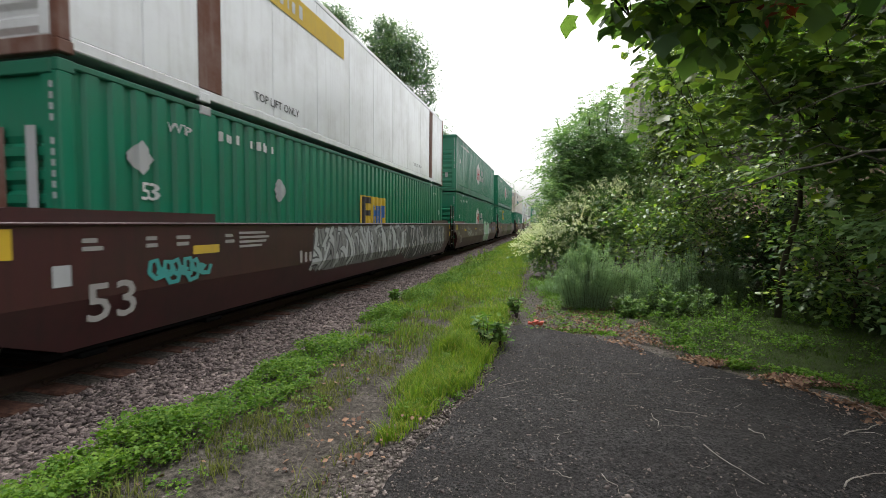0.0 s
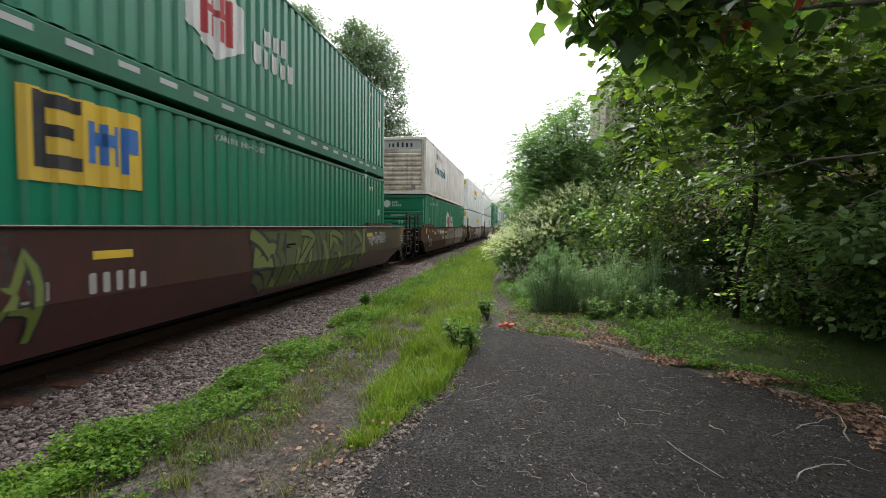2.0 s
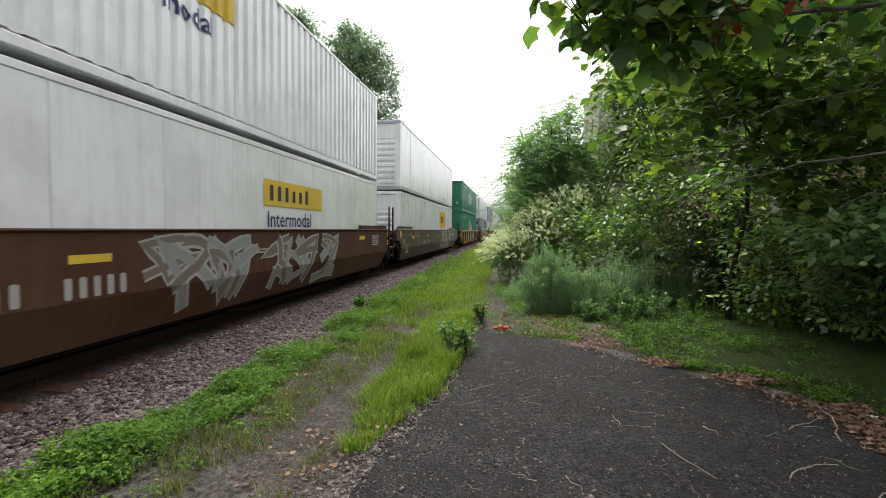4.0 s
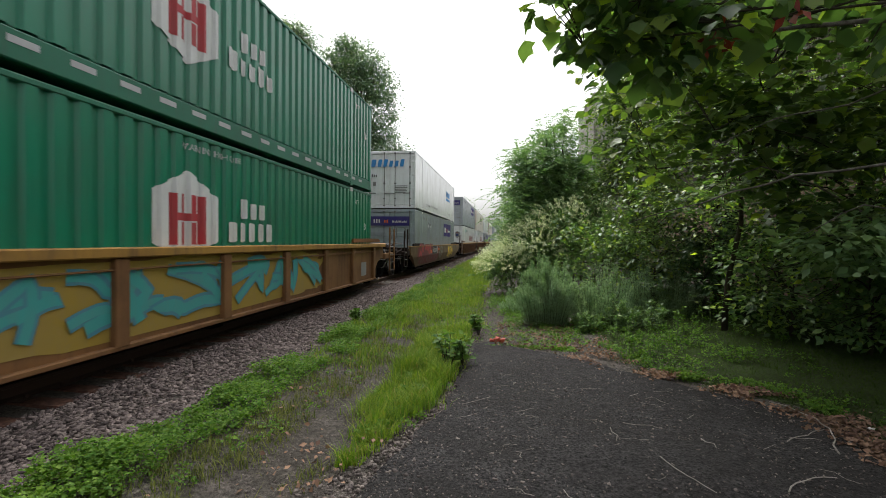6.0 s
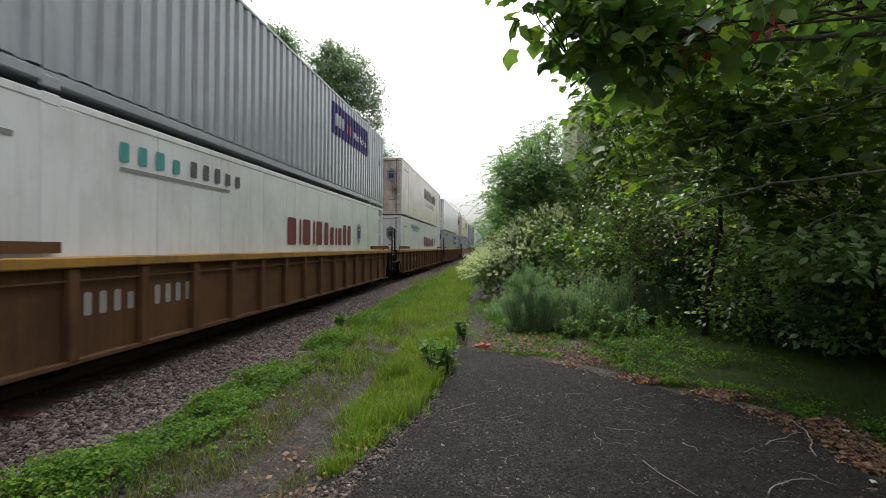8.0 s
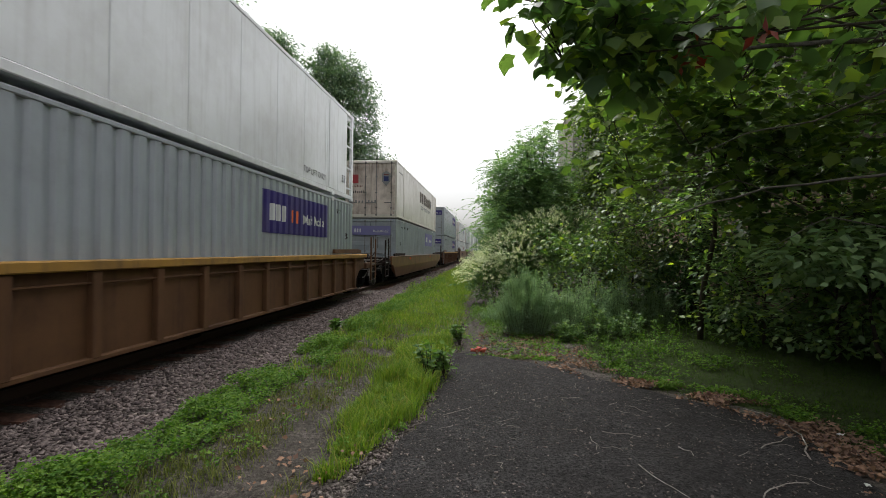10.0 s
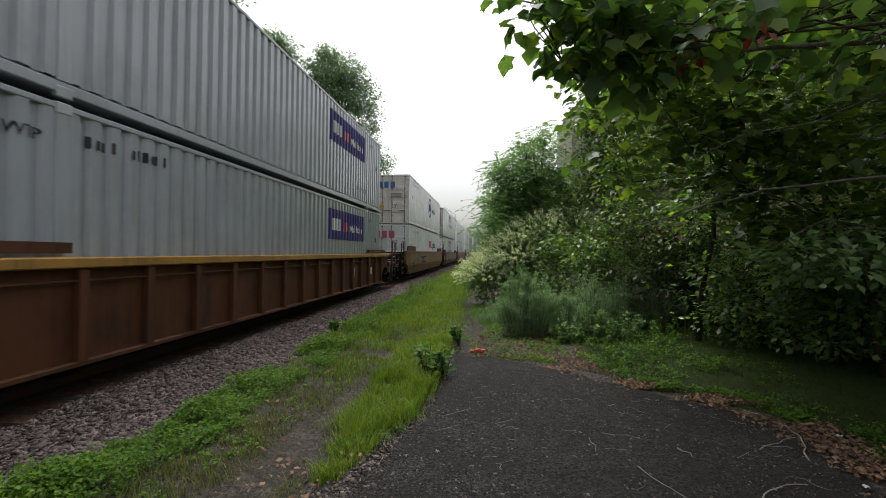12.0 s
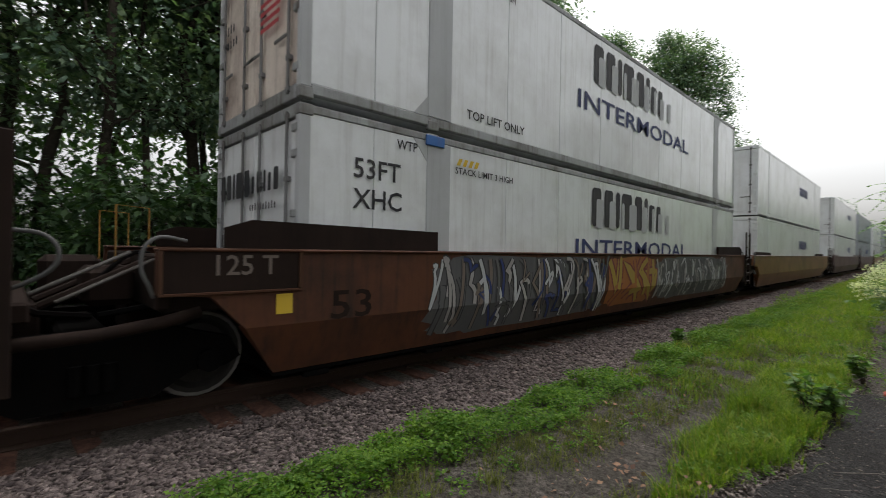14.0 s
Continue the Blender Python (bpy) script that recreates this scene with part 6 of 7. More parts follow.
# trees behind the track
FOREST = "leafy woodland tree behind the railway"
rnd = random.Random(77)
spec = [(-13.5, 3.5, 13, 4.2), (-12.5, 9.5, 15, 4.3), (-15.5, 7, 16, 4.5), (-13.0, 15.0, 15.5, 4.4), (-17, 13, 17, 5), (-15.2, 20.5, 15.5, 3.6),
        (-13.5, -3, 13, 4.5), (-17, 0, 16, 5), (-19.5, 6.5, 17, 5), (-20, 19, 16, 5), (-14.6, 28.0, 15.8, 3.4), (-11.9, 35.0, 17.4, 3.6), (-15, -10, 14, 5), (-23, 12, 18, 5.5), (-21, -4, 17, 5.5)]
for k, (x, y, h, r) in enumerate(spec):
    z0 = hill(x, y)
    blobs = [(x, y, z0 + h * 0.70, r * 0.8, r * 0.8, h * 0.28, 3), (x + rnd.uniform(-1, 1), y + rnd.uniform(-1, 1), z0 + h * 0.42, r * 0.95, r * 0.95, h * 0.22, 2.4),
             (x + rnd.uniform(-1, 1), y + rnd.uniform(-1, 1), z0 + h * 0.88, r * 0.5, r * 0.5, h * 0.12, 0.9)]
    if y < 7.2 and x > -22:
        blobs[1] = (blobs[1][0], blobs[1][1], z0 + h * 0.52, r * 0.95, r * 0.95, h * 0.17, 2.4)
        blobs.append((x + 1.0, y, z0 + 1.5, r * 0.8, r * 0.8, 1.4, 1.1))
    elif k < 12:
        blobs.append((x + 1.0, y, z0 + 2.4, r * 0.85, r * 0.85, 2.1, 1.6))
    tree("tree", FOREST, (x, y, z0), (x + rnd.uniform(-0.5, 0.5), y + rnd.uniform(-0.5, 0.5), z0 + h * 0.86), 0.2, blobs, 560 if k in (10, 11) else 260 if k in (5, 9) else 150 if y < 7.2 else 180, 105 if x > -18 else 80, 0.46, 0.20 if x > -18 else 0.28, M["oak"], 100 + k, group="trees behind the railway", layer=0.62 if k in (10, 11) else 0.50, level=0.8)
for k in range(16):
    x, y = -10.6 - 1.2 * (k % 3), -6 + 2.7 * k
    z0 = hill(x, y)
    tree("bush", "leafy undergrowth bush at the wood's edge", (x, y, z0), (x, y, z0 + 1.6), 0.05, [(x, y, z0 + (1.7 if y < 6 else 1.2), 1.5, 1.6, 1.7 if y < 6 else 1.2, 1)], 55, 70, 0.4, 0.18, M["shadeleaf"], 150 + k, group="undergrowth bushes", category="bush")
for k, (x, y) in enumerate([(-26, -14), (-27, 12), (-25, 21), (-27, 30), (-27, -5), (-25, 3.5)]):
    tree("tree", FOREST, (x, y, 0), (x, y, 13), 0.2, [(x, y, 4.0, 4.5, 5.0, 4.0, 3), (x, y, 9, 3.5, 4, 3, 0.5)] if k < 4 else [(x, y, 1.8, 4.5, 5.0, 2.0, 3), (x, y, 7.5, 4.5, 5, 2.6, 2)], 110, 50, 0.8, 0.45, M["shadeleaf"], 180 + k, group="trees behind the railway")
for k, (x, y) in enumerate([(-21, 9), (-22.5, 15), (-20.5, 23), (-19, 28), (-18, 34), (-23, 26)]):
    z0 = hill(x, y)
    tree("tree", "dense dark tree deep in the wood", (x, y, z0), (x, y, z0 + 12), 0.2, [(x, y, z0 + 2.6, 3.2, 3.2, 2.6, 2.2), (x, y, z0 + 6.5, 2.2, 2.2, 2.2, 0.7)], 100, 60, 0.8, 0.36, M["shadeleaf"], 170 + k, group="trees behind the railway")
for k, (x, y, r) in enumerate([(-11.8, -2.2, 0.10), (-12.4, 1.6, 0.15), (-13.1, 2.6, 0.11), (-12.2, 4.6, 0.13), (-14.2, 0.6, 0.16), (-15.6, 4.4, 0.14), (-14.8, -1.6, 0.13)]):
    z0 = hill(x, y)
    tree("tree", "slender dark-stemmed tree at the wood's edge", (x, y, z0), (x + 0.5 * math.sin(k * 2.1), y + 0.4 * math.cos(k * 1.7), z0 + 11), r, [(x, y, z0 + 9.5, 1.8, 1.8, 2.2, 2), (x, y, z0 + 5.2, 1.3, 1.3, 0.9, 0.5)], 60, 80, 0.55, 0.17, M["oak"], 190 + k, group="trees behind the railway")
# far trees on both sides of the line
for k, (x, y, h, r) in enumerate([(-12, 48, 9, 3), (-12, 62, 9, 3), (-11, 78, 9, 3.4), (-13, 110, 10, 5), (-11, 150, 10, 5), (4.5, 60, 8, 3.2), (5, 76, 8, 4), (4.5, 95, 8, 4), (4, 120, 9, 4), (-16, 60, 10, 4), (-18, 90, 10, 5),
                                  (5, 150, 10, 5), (-8, 215, 12, 7), (3, 240, 11, 7), (-20, 200, 12, 8), (14, 210, 12, 8), (-3, 300, 14, 9)]):
    blobs = [(x, y, h * 0.56, r, r, h * 0.44, 1)]
    tree("tree", "distant leafy tree beside the railway", (x, y, 0), (x, y, h * 0.85), 0.18, blobs, 80, 60, 0.1 * r + 0.4, 0.3 + 0.0016 * y, M["oak"], 200 + k, group="far trees")
tree("tree", "thin half-bare tree far down the line", (-9.5, 95, 0), (-9.3, 95, 9.6), 0.14, [(-9.4, 95, 8.2, 2.6, 2.6, 2.2, 1)], 60, 10, 0.5, 0.35, M["oak"], 230, group="far trees")

# trees and shrubs beside the path
BESIDE = "trees beside the path"
tree("tree", "young broad-leaved tree with large lobed leaves", (3.75, 8.6, hill(3.75, 8.6)), (3.7, 6.8, 6.5), 0.045,
     [(3.9, 6.4, 4.4, 2.1, 1.5, 1.7, 3), (4.4, 6.6, 2.8, 2.1, 1.3, 1.2, 2.4), (3.6, 5.8, 5.8, 1.8, 1.2, 0.8, 1.2), (2.3, 6.2, 3.9, 1.0, 0.9, 1.5, 2.0)],
     150, 42, 0.36, 0.145, M["young_maple"], 301, True, BESIDE, layer=0.36, level=0.6, droop=0.22)
bough = tree("tree", "maple with a long leafy bough over the path", (5.6, 3.6, hill(5.6, 3.6)), (5.2, 3.6, 5.6), 0.055,
     [(0.30, 3.9, 3.80, 0.2, 0.3, 0.2, 0.2), (0.72, 3.9, 3.52, 0.36, 0.35, 0.38, 0.9), (1.05, 3.95, 3.22, 0.38, 0.3, 0.26, 0.8), (0.95, 3.9, 3.65, 0.60, 0.45, 0.50, 1.1), (1.7, 3.9, 3.75, 0.8, 0.55, 0.60, 1.6), (2.8, 3.8, 3.6, 1.0, 0.6, 0.6, 1.2), (3.8, 3.8, 3.6, 0.9, 0.6, 0.6, 0.8)],
     112, 10, 0.20, 0.155, M["maple"], 302, True, BESIDE, droop=0.6)
# unseen crown added above the maple to shade the plants on the right
rg = np.random.default_rng(302)
C = np.stack([rg.uniform(4.4, 8.6, 90), rg.uniform(4.2, 8.6, 90), rg.uniform(6.2, 8.4, 90)], 1)
P = np.repeat(C, 30, 0) + rg.normal(0, 0.32, (2700, 3)) * np.array((1, 1, 0.45))
leaves("upper_crown", P, rg.normal(0, 1, P.shape) - np.array((0, 0, 0.3)), np.full(len(P), 0.18), M["maple"], bough, lobed=True, seed=4)
limbs = Shape()
rnd = random.Random(32)
for c in C[::3]:
    limbs.tube(curve_pts((5.2, 3.6, 5.5), c, 0.05, 5, rnd, 0.05), [0.03, 0.025, 0.02, 0.015, 0.01, 0.006], 5, False)
part("upper_branchwork", limbs, M["bark"], bough, smooth=True)
rnd = random.Random(31)
for pts, r in (([(5.1, 3.7, 2.0), (4.2, 3.75, 2.3), (3.1, 3.9, 2.24), (2.45, 4.36, 2.2), (1.8, 4.6, 1.98), (1.2, 4.85, 1.8)], 0.016),
               ([(5.2, 3.7, 3.1), (3.9, 3.8, 3.2), (3.1, 3.9, 3.3), (2.4, 3.9, 3.28), (1.9, 3.9, 3.25), (1.0, 3.9, 3.5), (0.2, 3.9, 3.75)], 0.026),
               ([(5.1, 3.7, 2.6), (3.9, 3.8, 3.0), (3.1, 3.9, 2.9), (2.75, 4.2, 2.75), (2.3, 4.4, 2.7), (1.9, 4.7, 2.5)], 0.013),
               ([(4.6, 6.4, 1.8), (3.6, 6.0, 2.3), (2.9, 5.8, 2.5), (2.2, 5.6, 2.2)], 0.014),
               ([(5.0, 5.6, 1.4), (4.2, 5.3, 1.9), (3.5, 5.1, 2.0), (2.9, 5.0, 1.7)], 0.012)):
    fine = []
    for q0, q1 in zip(pts, pts[1:]):
        fine += curve_pts(q0, q1, 0.01, 3, rnd, 0.03)[:-1]
    fine.append(Vector(pts[-1]))
    n = len(fine)
    part("branch", Shape().tube(fine, [r * (1.1 - 0.9 * i / n) for i in range(n)], 6), M["branch"], bough, "bare grey branch", smooth=True)
rg = np.random.default_rng(90)
P = np.concatenate([rg.normal((1.5, 3.66, 3.1), 0.05, (12, 3)), rg.normal((1.95, 3.55, 3.22), 0.03, (6, 3))])
leaves("dead_leaves", P, rg.normal(0, 1, P.shape) - np.array((0, 0, 0.8)), np.full(len(P), 0.10), M["redleaf"], bough, "withered red leaves", seed=3)
tree("tree", "shrubby tree of dense dark leaves", (6.0, 8.8, hill(6.0, 8.8)), (5.8, 8.6, 5.5), 0.09,
     [(5.6, 8.5, 4.4, 2.4, 1.5, 2.0, 3), (5.2, 8.0, 2.4, 2.2, 1.0, 1.3, 2.5)], 95, 62, 0.42, 0.12, M["maple"], 303, False, BESIDE, layer=0.42, level=0.7, droop=0.22)
tree("tree", "leafy tree growing close to the wall", (4.9, 11.5, hill(4.9, 11.5)), (4.7, 11.5, 6.6), 0.10,
     [(4.6, 11.3, 4.4, 1.9, 1.6, 2.1, 3), (4.2, 10.8, 2.4, 2.0, 1.3, 1.4, 2)], 115, 85, 0.42, 0.11, M["young_maple"], 304, False, BESIDE, layer=0.42, level=0.7, droop=0.22)
tree("tree", "bushy tree of arching pinnate fronds beside the verge", (1.9, 16.0, hill(1.9, 16)), (1.45, 16, 5.6), 0.08,
     [(1.55, 15.8, 4.6, 0.75, 1.1, 1.25, 1.6), (0.75, 15.4, 4.1, 0.75, 0.9, 0.8, 1.1), (2.1, 15.9, 3.6, 0.8, 1.0, 0.9, 1.1), (0.5, 15.4, 2.6, 0.85, 1.2, 1.0, 1.4), (1.5, 15.2, 2.6, 1.0, 1.2, 1.2, 1.5), (2.4, 15.6, 2.4, 0.9, 1.2, 1.0, 1)], 190, 20, 0.36, 0.105, M["pinnate"], 305, False, BESIDE, frond=13)
tree("tree", "tall leafy tree in front of the grey block", (3.9, 15.0, hill(3.9, 15)), (3.7, 15, 7.6), 0.10,
     [(4.2, 15.0, 5.6, 1.25, 1.3, 2.6, 2.5), (3.75, 14.6, 5.0, 0.75, 0.8, 1.8, 2.0), (3.5, 14.6, 2.4, 1.3, 1.3, 1.4, 2), (3.35, 14.5, 5.3, 0.5, 0.7, 1.7, 1.9)], 230, 100, 0.40, 0.11, M["young_maple"], 306, False, BESIDE, layer=0.42, level=0.7, droop=0.22)
for k, (x, y, h, r) in enumerate([(2.25, 22, 5.6, 2.2), (2.4, 29, 5.6, 2.4), (2.8, 38, 6.0, 2.8), (3.4, 48, 7, 3)]):
    tree("tree", "dense green tree beside the verge", (x, y, 0), (x, y, h * 0.85), 0.1, [(x, y, h * 0.58, r, r, h * 0.42, 1), (x - 0.4, y - 0.5, 1.3, r, r, 1.3, 0.7)], 120, 60, 0.5, 0.24, M["pinnate"], 310 + k, False, BESIDE)
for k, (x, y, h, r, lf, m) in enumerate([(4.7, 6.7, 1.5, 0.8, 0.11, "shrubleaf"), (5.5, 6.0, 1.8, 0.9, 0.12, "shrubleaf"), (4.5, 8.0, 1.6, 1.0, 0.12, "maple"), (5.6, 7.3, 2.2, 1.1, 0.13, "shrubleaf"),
                                         (6.6, 6.2, 2.4, 1.2, 0.15, "shrubleaf"), (3.4, 13.2, 2.2, 1.3, 0.14, "maple"), (3.3, 11.0, 2.7, 1.2, 0.13, "maple"), (2.3, 11.8, 2.3, 1.1, 0.12, "maple"), (4.6, 10.2, 1.9, 1.0, 0.12, "shadeleaf"), (4.3, 13.0, 2.6, 1.2, 0.13, "maple"), (5.2, 12.0, 2.5, 1.2, 0.13, "shadeleaf"), (5.9, 10.4, 2.4, 1.0, 0.13, "shadeleaf"), (5.2, 3.2, 1.9, 1.0, 0.16, "shrubleaf")]):
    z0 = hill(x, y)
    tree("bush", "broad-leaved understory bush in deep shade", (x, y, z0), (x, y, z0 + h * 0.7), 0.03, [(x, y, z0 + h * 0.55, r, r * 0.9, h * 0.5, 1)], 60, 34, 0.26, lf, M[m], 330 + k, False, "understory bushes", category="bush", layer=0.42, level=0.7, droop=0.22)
tree("bush", "spreading bush at the lawn's edge, ovate leaves lightened in colour", (4.8, 6.1, hill(4.8, 6.1)), (4.4, 5.9, 1.5), 0.03,
     [(3.95, 5.5, 1.62, 0.75, 0.45, 0.26, 1), (4.8, 5.5, 1.75, 0.8, 0.5, 0.3, 1)], 60, 26, 0.26, 0.14, M["litleaf"], 345, False, "understory bushes", category="bush", layer=0.42, level=0.7, droop=0.22)
MOUND = [(-0.05, 13.8, 0.80, 0.75, 0.8, 0.62, 1.0), (0.65, 13.9, 1.25, 0.85, 0.9, 0.85, 1.5), (1.5, 14.1, 1.75, 0.95, 0.9, 0.95, 1.6), (2.3, 14.2, 2.1, 0.8, 0.8, 0.75, 0.9)]
bush = tree("flowering_bush", "arching bush with cream blossom sprays", (0.9, 14.3, hill(0.9, 14.3)), (1.0, 14.2, 2.0), 0.04,
            MOUND, 150, 60, 0.2, 0.11, M["shrubleaf"], 320, False, category="bush")
rg = np.random.default_rng(321)
P, A = [], []
for k in range(680):
    bx, by, bz, rx_, ry_, rz_, _ = MOUND[int(rg.choice(4, p=(0.3, 0.35, 0.25, 0.1)))]
    d = rg.normal(0, 1, 3)
    d /= np.linalg.norm(d)
    d[2] = abs(d[2]) if d[2] < -0.1 else d[2]
    d[1] = -abs(d[1]) if rg.random() < 0.6 else d[1]
    c0 = np.array((bx, by, bz)) + d * np.array((rx_, ry_, rz_)) * rg.uniform(0.85, 1.18)
    out = d + np.array((-0.35, 0, 0.15))
    out /= np.linalg.norm(out)
    for j in range(22):
        P.append(c0 + out * 0.30 * j / 22 - np.array((0, 0, 0.10)) * (j / 22) ** 2 + rg.normal(0, 0.014, 3))
        A.append(rg.normal(0, 1, 3))
leaves("blossom", P, A, np.full(len(P), 0.046), M["blossom"], bush, "cream flower sprays", seed=8)


def feather_bush(x, y, h, r, seed, n=60, leaf=0.05, paint="feather", per=230):
    t = empty("feathery_bush", "grey-green feathery mugwort clump" if paint == "feather" else "loose clump of tall leafy weeds", "bush", "feathery bushes")
    rnd = random.Random(seed)
    stems, P, A = Shape(), [], []
    z0 = hill(x, y)
    for k in range(n):
        a, q = rnd.uniform(0, 6.28), rnd.random() ** 0.6
        b = Vector((x + 0.6 * r * q * math.cos(a), y + 0.6 * r * q * math.sin(a), z0 - 0.02))
        tip = Vector((x + r * q * math.cos(a), y + r * q * math.sin(a), z0 + h * (1.08 - 0.62 * q * q) * rnd.uniform(0.62, 1.02)))
        pts = curve_pts(b, tip, 0.06, 4, rnd, 0.03)
        stems.tube(pts, [0.006, 0.005, 0.004, 0.003, 0.002], 4, False)
        for j in range(per):
            u = 0.04 + 0.96 * rnd.random() ** 0.75
            i = min(3, int(u * 4))
            p = pts[i].lerp(pts[i + 1], u * 4 - i)
            b2 = rnd.uniform(0, 6.28)
            s_ = 0.07 * (1.1 - u) * rnd.random()
            P.append((p.x + s_ * math.cos(b2), p.y + s_ * math.sin(b2), p.z))
            A.append((math.cos(b2), math.sin(b2), rnd.uniform(-0.2, 0.9)))
    part("stalk", stems, M["stalk"], t)
    leaves("foliage", P, A, np.full(len(P), leaf), M[paint], t, seed=seed, narrow=0.4 if paint == "feather" else 0.9)


feather_bush(0.74, 9.0, 1.40, 0.64, 400, 130)
for k, (x, y, h, r) in enumerate([(1.55, 9.1, 0.95, 0.42), (2.05, 9.6, 1.28, 0.5), (2.75, 9.9, 1.25, 0.5), (3.5, 10.2, 1.0, 0.5), (2.0, 8.7, 0.62, 0.36), (1.42, 8.5, 0.36, 0.35), (2.65, 8.9, 0.55, 0.4), (0.15, 10.4, 0.45, 0.4), (0.3, 11.6, 0.5, 0.5)]):
    soft_leaf = k < 4 or k > 6
    feather_bush(x, y, h, r, 401 + k, 60 if k < 4 else 24, 0.042 if soft_leaf else 0.06, "feather" if soft_leaf else "shrubleaf", 150 if soft_leaf else 60)
for k, (x, y, h, r) in enumerate([(1.9, 7.7, 0.5, 0.3), (2.4, 7.2, 0.42, 0.3), (3.0, 8.2, 0.6, 0.35), (3.6, 8.8, 0.7, 0.4), (2.1, 6.7, 0.34, 0.25), (3.1, 6.6, 0.3, 0.25), (1.75, 6.6, 0.3, 0.22), (2.7, 7.7, 0.5, 0.3)]):
    feather_bush(x, y, h, r, 440 + k, 7, 0.05, "weed", 36)
for k, (x, y, h, r) in enumerate([(-2.7, 16.4, 0.5, 0.45), (-2.5, 18.2, 0.55, 0.5)]):
    feather_bush(x, y, h, r, 460 + k, 22, 0.05, "grass", 45)


def blades(name, spots, height, material, label, category, seed, width=0.006, lean=0.5, simple=False):
    """Grass: narrow bent blades of three triangles."""
    rg = np.random.default_rng(seed)
    p = np.asarray(spots, float)
    n = len(p)
    a = rg.uniform(0, 6.28, n)
    h = np.asarray(height) * rg.uniform(0.5, 1.2, n)
    w = width * rg.uniform(0.7, 1.4, n)
    d = np.stack([np.cos(a), np.sin(a), 0 * a], 1)
    s_ = np.stack([-np.sin(a), np.cos(a), 0 * a], 1)
    le = (lean * rg.uniform(0.1, 1.0, n) * h)[:, None]
    up = np.array((0, 0, 1.0))
    mid = p + d * le * 0.3 + up * (h * 0.6)[:, None]
    tip = p + d * le + up * (h * 0.97)[:, None]
    v = np.stack([p - s_ * w[:, None], p + s_ * w[:, None], mid + s_ * w[:, None] * 0.8, mid - s_ * w[:, None] * 0.8, tip], 1)
    if simple:
        v = np.stack([p - s_ * w[:, None], p + s_ * w[:, None], tip], 1)
        return cloud(name, v.reshape(-1, 3), np.arange(n * 3).reshape(-1, 3), material, label, category)
    f = np.arange(n)[:, None, None] * 5 + np.array([(0, 1, 2), (0, 2, 3), (3, 2, 4)])[None]
    return cloud(name, v.reshape(-1, 3), f.reshape(-1, 3), material, label, category)


def ballast_edge(y):
    return float(np.interp(y, (0, 2.5, 4.5, 6, 8.8, 15.8, 40), (-3.05, -3.0, -2.87, -2.86, -3.0, -3.1, -3.2))) + 0.07 * math.sin(y * 2.3) + 0.05 * math.sin(y * 5.1 + 1)


def rut_left(y):
    return float(np.interp(y, (1, 2.7, 3, 3.7, 4.25, 4.9, 5.5, 6.5, 9), (-2.15, -1.98, -1.88, -1.86, -1.76, -1.68, -1.64, -1.66, -1.62))) + 0.06 * noise.noise((0, y * 1.7, 31))


def rut_right(y):
    return float(np.interp(y, (1, 2.8, 4.5, 5.3, 7, 9), (-1.30, -1.40, -1.36, -1.37, -1.45, -1.50))) + 0.06 * noise.noise((0, y * 1.9, 37))


def grass_right(y):
    return float(np.interp(y, (2.2, 2.8, 3.0, 3.5, 4.2, 4.65, 7, 9, 14, 30, 80), (-1.25, -1.14, -1.06, -0.89, -0.70, -0.56, -0.62, -0.55, -0.75, -0.6, -0.3)))


def tufts(n_tufts, place, blades_each, spread_, seed):
    """Spots and heights of blades that stand in tufts; place gives x, y and the height of one tuft, or None."""
    rg = np.random.default_rng(seed)
    P, H = [], []
    for k in range(n_tufts):
        got = place(rg)
        if not got:
            continue
        x, y, h = got
        r = spread_ * rg.uniform(0.6, 1.5) * (1 + 0.03 * y)
        for j in range(int(blades_each * rg.uniform(0.5, 1.4))):
            px, py = x + rg.normal(0, r), y + rg.normal(0, r)
            P.append((px, py, hill(px, py) - 0.01))
            H.append(h * rg.uniform(0.45, 1.1))
    return P, H


def lush(rg):
    y = 3.05 + 5.0 * rg.random() ** 0.9
    lo, hi = rut_right(y) + 0.07, grass_right(y) - 0.08
    x = rg.uniform(lo, hi)
    if noise.noise((x * 2.6, y * 2.2, 5)) < -0.15 or (y < 4.0 and rg.random() < 0.85 - 0.9 * (y - 3.05)):
        return None
    return x, y, 0.07 + 0.17 * max(0, 0.5 + noise.noise((x * 1.5, y * 1.5, 1))) + 0.01 * y


def far_green(rg):
    y = 4.2 + 70 * rg.random() ** 2.3
    x = rg.uniform(ballast_edge(y) + 0.05, grass_right(y) - 0.02)
    in_rut = rut_left(y) < x < rut_right(y)
    thin = max(0, 1 - (y - 4.2) / 7.0)
    if rg.random() < (1.5 if in_rut else 1.15 if x < rut_left(y) else 0.8) * thin or noise.noise((x * 1.6, y * 0.7, 15)) < -0.5:
        return None
    return x, y, 0.09 + 0.12 * max(0, 0.4 + noise.noise((x * 1.1, y * 0.8, 1))) + 0.002 * y


P, H = tufts(600, lush, 55, 0.036, 21)
P2, H2 = tufts(4200, far_green, 34, 0.07, 22)
blades("verge_grass", P + P2, H + H2, M["grass"], "bright green verge grass in tufts", "grass", 1, 0.0039, 1.1)


